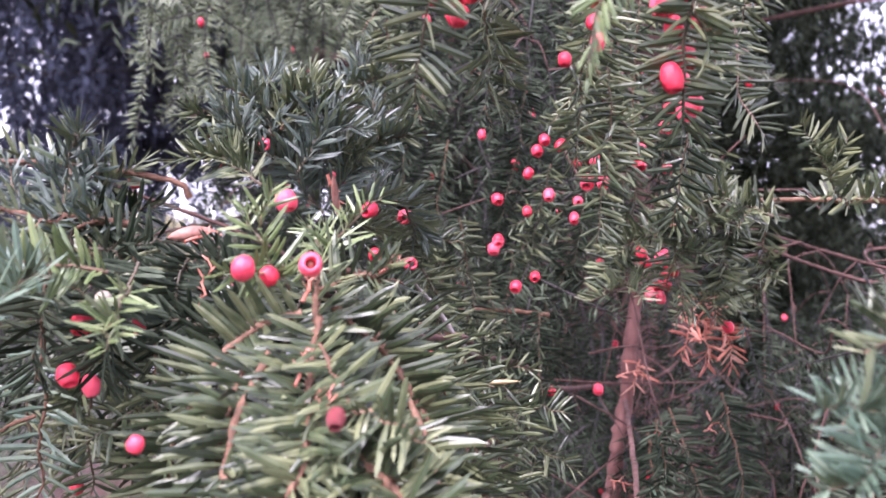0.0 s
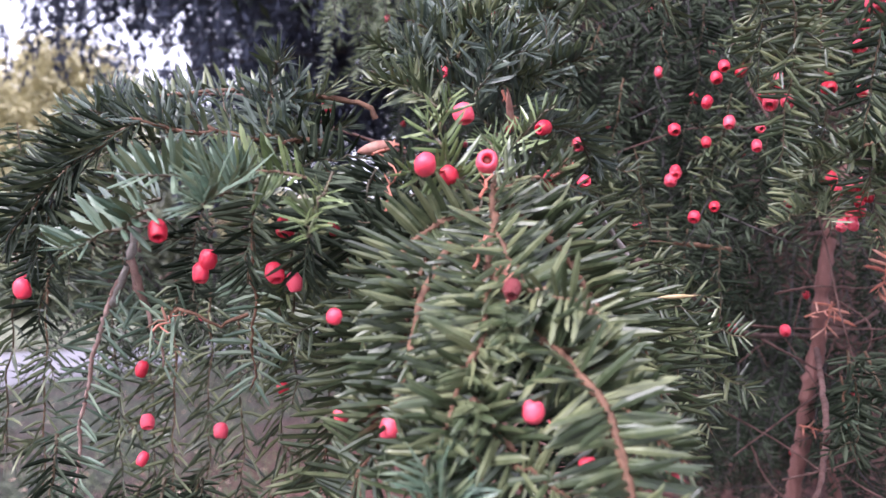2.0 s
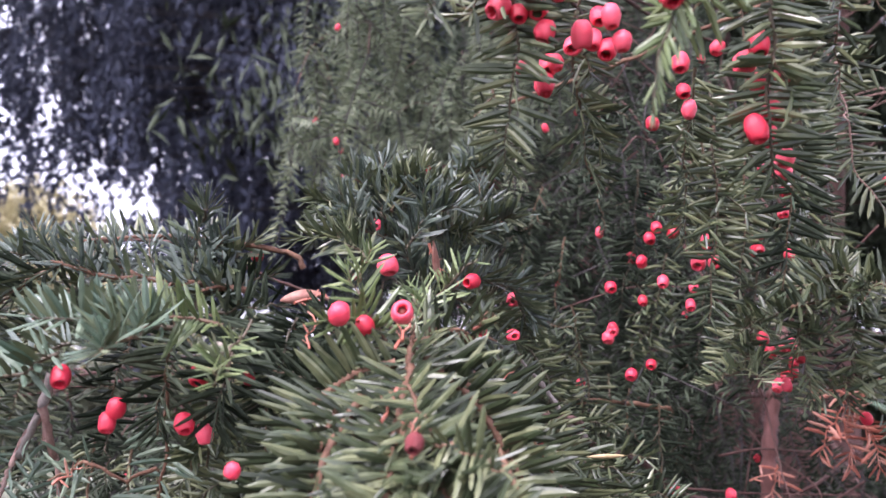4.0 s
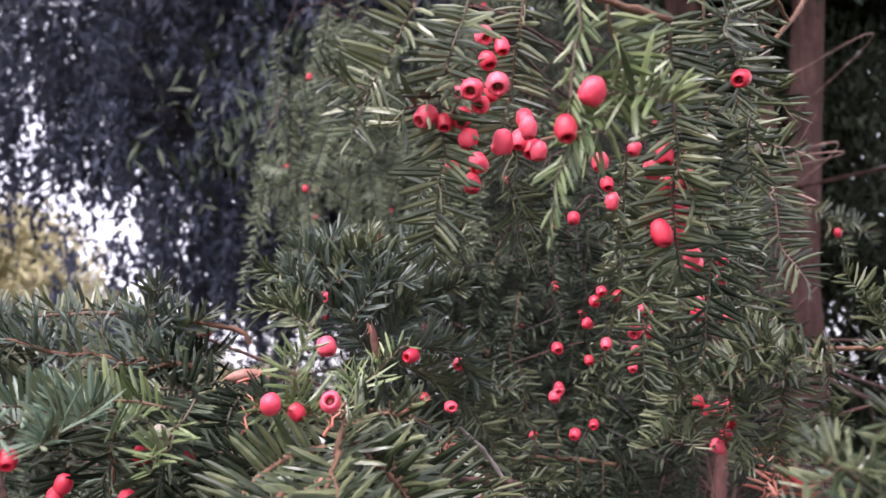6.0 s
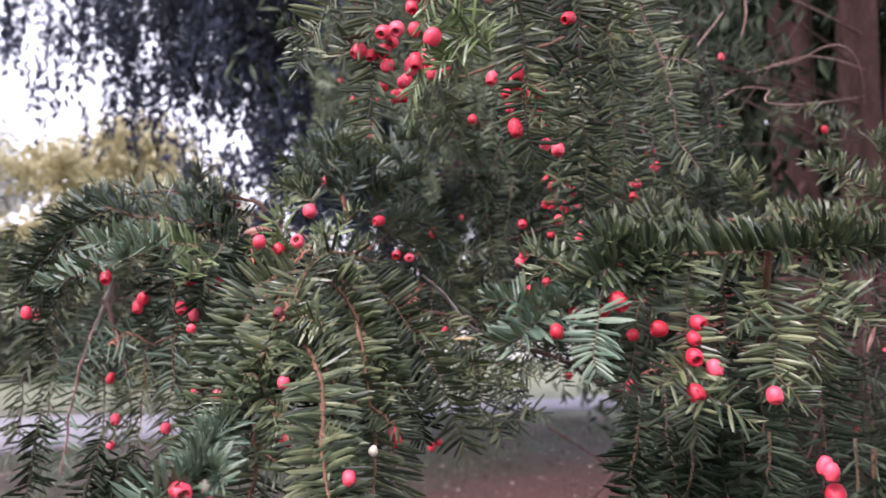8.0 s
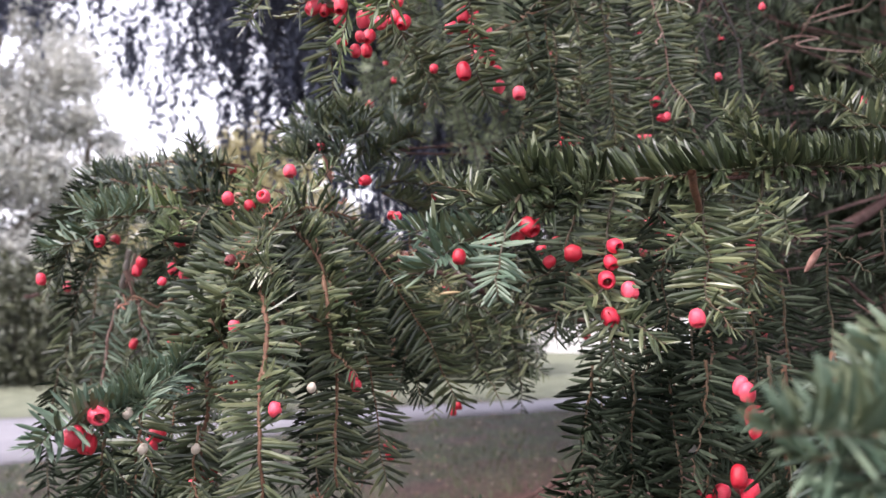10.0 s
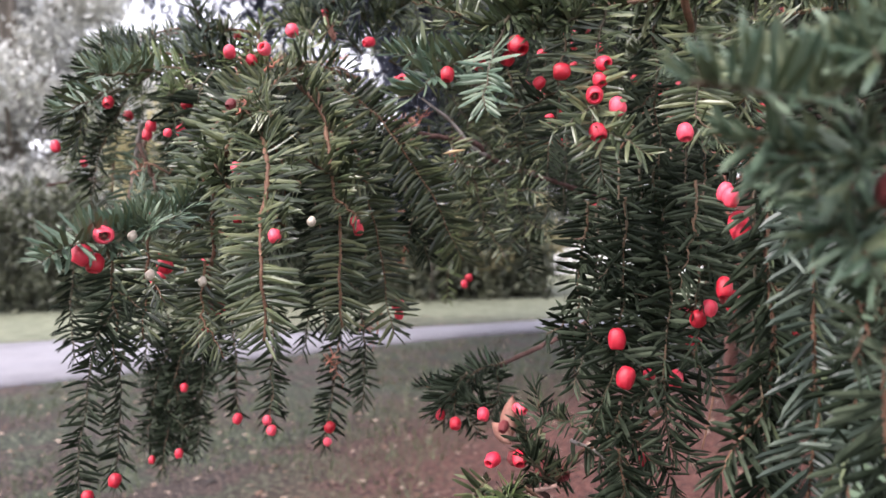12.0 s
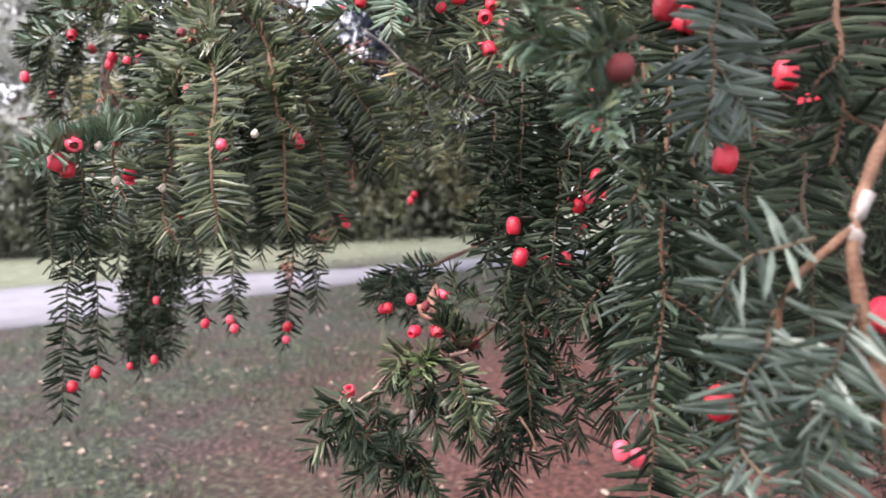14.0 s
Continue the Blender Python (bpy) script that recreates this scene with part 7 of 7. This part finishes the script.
stem(deep, [(0.159, 0.868, 1.204), (0.214, 0.867, 1.222), (0.257, 0.864, 1.250), (0.297, 0.891, 1.303)], 0.0013, 0.0008, BARK, "", "twig", 5)
stem(deep, [(0.077, 0.861, 1.409), (0.116, 0.858, 1.438), (0.127, 0.859, 1.415), (0.116, 0.857, 1.401)], 0.0013, 0.0008, BARK, "", "twig", 5)
stem(deep, [(0.124, 0.968, 1.348), (0.210, 0.960, 1.345), (0.308, 0.965, 1.346)], 0.0013, 0.0008, BARK, "", "twig", 5)
stem(deep, [(0.275, 0.839, 1.374), (0.242, 0.834, 1.355), (0.214, 0.850, 1.343)], 0.0013, 0.0008, BARK, "", "twig", 5)
twig(deep, [(0.231, 0.852, 1.338), (0.242, 0.833, 1.302), (0.256, 0.834, 1.264), (0.270, 0.834, 1.214)], FRONT, 0.029, 0.0014, 0.45, SHADE_TOP, lean=0.3, wood=TWIG, r=0.0012, neat=True)
twig(deep, [(0.273, 0.818, 1.360), (0.287, 0.819, 1.307), (0.295, 0.819, 1.264), (0.300, 0.819, 1.215)], FRONT, 0.029, 0.0014, 0.45, SHADE_TOP, lean=0.3, wood=TWIG, r=0.0012, neat=True)
twig(deep, [(0.219, 0.890, 1.307), (0.222, 0.879, 1.268), (0.231, 0.879, 1.216)], FRONT, 0.029, 0.0014, 0.45, SHADE_TOP, lean=0.3, wood=TWIG, r=0.0012, neat=True)
berry(deep, (0.157, 0.842, 1.359), None, 0.0115)
dead_spray(deep, [(0.171, 0.824, 1.374), (0.193, 0.827, 1.380), (0.207, 0.829, 1.369)], 0.014, 0.006)
dead_spray(deep, [(0.174, 0.862, 1.262), (0.197, 0.865, 1.256)], 0.014, 0.006)
dead_spray(deep, [(0.255, 0.815, 1.323), (0.273, 0.818, 1.334), (0.281, 0.819, 1.342)], 0.014, 0.006)
wisp = branch((0.241, 1.040, 1.781), "thin pale bare yew twigs with a few tufts before the trunks")
stem(wisp, [(1.2, 4.76, 2.65), (0.391, 1.153, 1.769), (0.341, 1.107, 1.783), (0.298, 1.075, 1.778), (0.254, 1.013, 1.741)], 0.0018, 0.0011, TWIG_PALE, '', 'twig', 6)
stem(wisp, [(1.2, 4.76, 2.8), (0.46, 1.268, 1.869), (0.387, 1.197, 1.852), (0.328, 1.132, 1.819)], 0.0018, 0.0011, TWIG_PALE, '', 'twig', 6)
stem(wisp, [(1.2, 4.76, 3.0), (0.305, 1.165, 1.983), (0.279, 1.111, 1.911), (0.238, 1.054, 1.839)], 0.0018, 0.0011, TWIG_PALE, '', 'twig', 6)
stem(wisp, [(0.305, 1.165, 1.983), (0.314, 1.151, 1.922), (0.305, 1.132, 1.872)], 0.0018, 0.0011, TWIG_PALE, '', 'twig', 6)
stem(wisp, [(1.2, 4.76, 3.0), (0.671, 1.692, 2.221), (0.509, 1.572, 2.134), (0.432, 1.514, 2.079)], 0.0018, 0.0011, TWIG_PALE, '', 'twig', 6)
stem(wisp, [(1.2, 4.76, 2.6), (0.534, 1.499, 1.94), (0.409, 1.379, 1.9), (0.324, 1.267, 1.854)], 0.0018, 0.0011, TWIG_PALE, '', 'twig', 6)
for pts in ([(0.391, 1.153, 1.769), (0.420, 1.162, 1.742), (0.441, 1.171, 1.700)], [(0.341, 1.107, 1.783), (0.357, 1.113, 1.760), (0.365, 1.117, 1.730)], [(0.254, 1.013, 1.749), (0.277, 1.021, 1.725), (0.285, 1.025, 1.694)], [(0.290, 1.067, 1.844), (0.314, 1.075, 1.828), (0.330, 1.082, 1.795)], [(0.420, 1.162, 1.755), (0.461, 1.174, 1.743), (0.478, 1.180, 1.718)]):
    twig(wisp, pts, FRONT, 0.024, 0.002, 0.5)
berry(wisp, (0.426, 1.155, 1.729), None, 0.0125)


def crown():
    """The rest of the yew's crown, above and behind: clumps of short hanging sprays, some unseen and added for shade.
    """
    rng = np.random.default_rng(50)
    lumps = []
    for _ in range(230):
        x, y, z = rng.uniform(-1.6, 4.2), rng.uniform(0.3, 7.6), rng.uniform(2.05, 5.5)
        if z < 2.5 and y < 1.9 or math.hypot(x - 1.0, y - 3.8) > 4.0 - 0.4 * (z - 2) or 0.08 * y < x < 0.4 * y and y < 5.2 and z < 1.9 + 0.42 * y:
            continue
        lumps.append(((x, y, z), (0.42, 0.42, 0.26)))
    for _ in range(80):
        lumps.append(((rng.uniform(0.2, 3.8), rng.uniform(5.7, 7.4), rng.uniform(0.7, 3.6)), (0.5, 0.4, 0.35)))
    for _ in range(26):
        lumps.append(((rng.uniform(-0.4, 0.3), rng.uniform(2.3, 4.0), rng.uniform(1.95, 2.6)), (0.35, 0.35, 0.22)))
    # unseen clumps overhead and to the right, added to block sky light
    for _ in range(26):
        lumps.append(((rng.uniform(-0.7, 1.3), rng.uniform(0.6, 1.5), rng.uniform(2.3, 3.1)), (0.3, 0.3, 0.18)))
    for _ in range(50):
        lumps.append(((rng.uniform(0.65, 1.5), rng.uniform(0.15, 0.9), rng.uniform(1.5, 2.5)), (0.16, 0.16, 0.12)))
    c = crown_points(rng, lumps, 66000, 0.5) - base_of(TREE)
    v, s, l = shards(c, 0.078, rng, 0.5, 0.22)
    # the same shade-darkened needle colour covers the whole crown
    part("crown", raw_mesh("crown", v, s, l, [NEEDLE_SHADED]), TREE, "", "stuff")
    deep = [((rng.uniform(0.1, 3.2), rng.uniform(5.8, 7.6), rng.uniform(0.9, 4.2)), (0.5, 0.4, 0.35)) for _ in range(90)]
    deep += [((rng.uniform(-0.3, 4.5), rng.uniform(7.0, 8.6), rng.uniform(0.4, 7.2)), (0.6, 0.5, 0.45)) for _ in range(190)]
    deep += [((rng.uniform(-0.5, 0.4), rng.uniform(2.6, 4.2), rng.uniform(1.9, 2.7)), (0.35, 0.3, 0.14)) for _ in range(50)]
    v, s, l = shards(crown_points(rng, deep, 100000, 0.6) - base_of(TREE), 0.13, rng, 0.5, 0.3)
    part("crown", raw_mesh("crown", v, s, l, [NEEDLE_SHADED]), TREE, "", "stuff")
    # an unseen dense top, added to shade the trunks
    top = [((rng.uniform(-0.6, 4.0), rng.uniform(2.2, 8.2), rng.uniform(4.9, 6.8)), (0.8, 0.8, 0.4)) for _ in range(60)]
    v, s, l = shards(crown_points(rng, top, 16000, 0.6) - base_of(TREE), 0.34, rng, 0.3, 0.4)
    part("crown", raw_mesh("crown", v, s, l, [NEEDLE_SHADED]), TREE, "", "stuff")


crown()

# ---- litter and grass ----
def scatter_leaves():
    rng = np.random.default_rng(77)
    k = 15000
    x, y = rng.uniform(-8, 2.5, k), rng.uniform(2.0, 11, k)
    z = np.array([ground_height(a, b) for a, b in zip(x, y)]) + 0.015
    v, s, l = shards(np.stack([x, y, z], 1), rng.uniform(0.22, 1.0, k) ** 2 * 0.068, rng, 0.0, 0.6)
    v[:, 2] = np.repeat(z, 4) + (v[:, 2] - np.repeat(z, 4)) * 0.3
    tagged(new("fallen_leaves", raw_mesh("fallen_leaves", v, s, l, [FALLEN])), "scattered pale and brown fallen leaves on the turf", "leaves", kind="stuff")


def grass():
    rng = np.random.default_rng(78)
    k = 34000
    x, y = rng.uniform(-9, 2, k), rng.uniform(1.5, 10.5, k)
    keep = np.array([noise.noise(Vector((a * 0.8, b * 0.8, 3))) > -0.12 and math.hypot(a - 1.2, b - 4.7) > 3.0 and (b - 4.64) * 3.62 - (a + 6.41) * 5.31 < -0.6 for a, b in zip(x, y)])
    x, y = x[keep], y[keep]
    z = np.array([ground_height(a, b) for a, b in zip(x, y)])
    n_ = len(x)
    h = rng.uniform(0.02, 0.1, n_)
    d = np.stack([rng.normal(0, 0.45, n_), rng.normal(0, 0.45, n_), np.ones(n_)], 1) * h[:, None]
    w = unit(np.stack([rng.standard_normal(n_), rng.standard_normal(n_), np.zeros(n_)], 1)) * 0.004
    p = np.stack([x, y, z - 0.005], 1)
    f = np.cross(unit(d), unit(w)) * 0.002
    v = np.stack([p - w, p + w, p + f, p + d], 1).reshape(-1, 3)
    loops = (np.array([0, 1, 3, 1, 2, 3, 2, 0, 3])[None] + 4 * np.arange(n_)[:, None]).ravel()
    tagged(new("grass", raw_mesh("grass", v, np.full(3 * n_, 3), loops, [GRASS])), "thin short park grass between bare patches", "grass", kind="stuff")


scatter_leaves()
grass()


def dead_leaf(place, size, turn, label, wide=0.32, mat=None):
    """A curled dry leaf with a midrib, lens-shaped."""
    verts, faces = [], []
    for i in range(9):
        u = i / 8
        w = wide * math.sin(math.pi * min(1, u * 1.02 + 0.01)) ** 0.8
        for j, side in enumerate((-1, 0, 1)):
            verts.append((side * w * size, 0.12 * size * abs(side) * w * 3 + 0.15 * size * (u - 0.5) ** 2, (u - 0.5) * size))
    for i in range(8):
        for j in range(2):
            k = i * 3 + j
            faces.append((k, k + 1, k + 4, k + 3))
    me = sheet("dead_leaf", verts, faces, [mat or DRY_LEAF], True)
    ob = new("dead_leaf", me)
    mod = ob.modifiers.new("thickness", "SOLIDIFY")
    mod.thickness = 0.0006
    ob.matrix_world = pose(*place, *turn)
    return tagged(ob, label, "leaf")


dead_leaf((0.132, 0.387, 1.220), 0.033, (-20, 8, 20), "pinkish-brown dry leaf caught among yew shoots", 0.2)
dead_leaf((0.137, 0.357, 1.217), 0.022, (-30, -55, 10), "small pinkish-brown dry leaf caught among yew shoots", 0.26)
dead_leaf((-0.058, 0.457, 1.531), 0.026, (10, -25, 60), "curled brown dry leaf caught among yew shoots", 0.12)
dead_leaf((0.327, 0.357, 1.437), 0.03, (10, 60, 80), "long brown dry leaf caught in the spray", 0.12)
dead_leaf((-0.128, 0.429, 1.51), 0.024, (15, 80, 20), "curled orange-brown dry leaf caught in the spray", 0.16)
dead_leaf((-0.03, 0.417, 1.494), 0.017, (25, 70, -30), "small pale pinkish dry leaf on the spray", 0.14)
dead_leaf((0.034, 0.509, 1.422), 0.024, (10, 86, 0), "single straw-coloured dead needle", 0.06, STRAW)
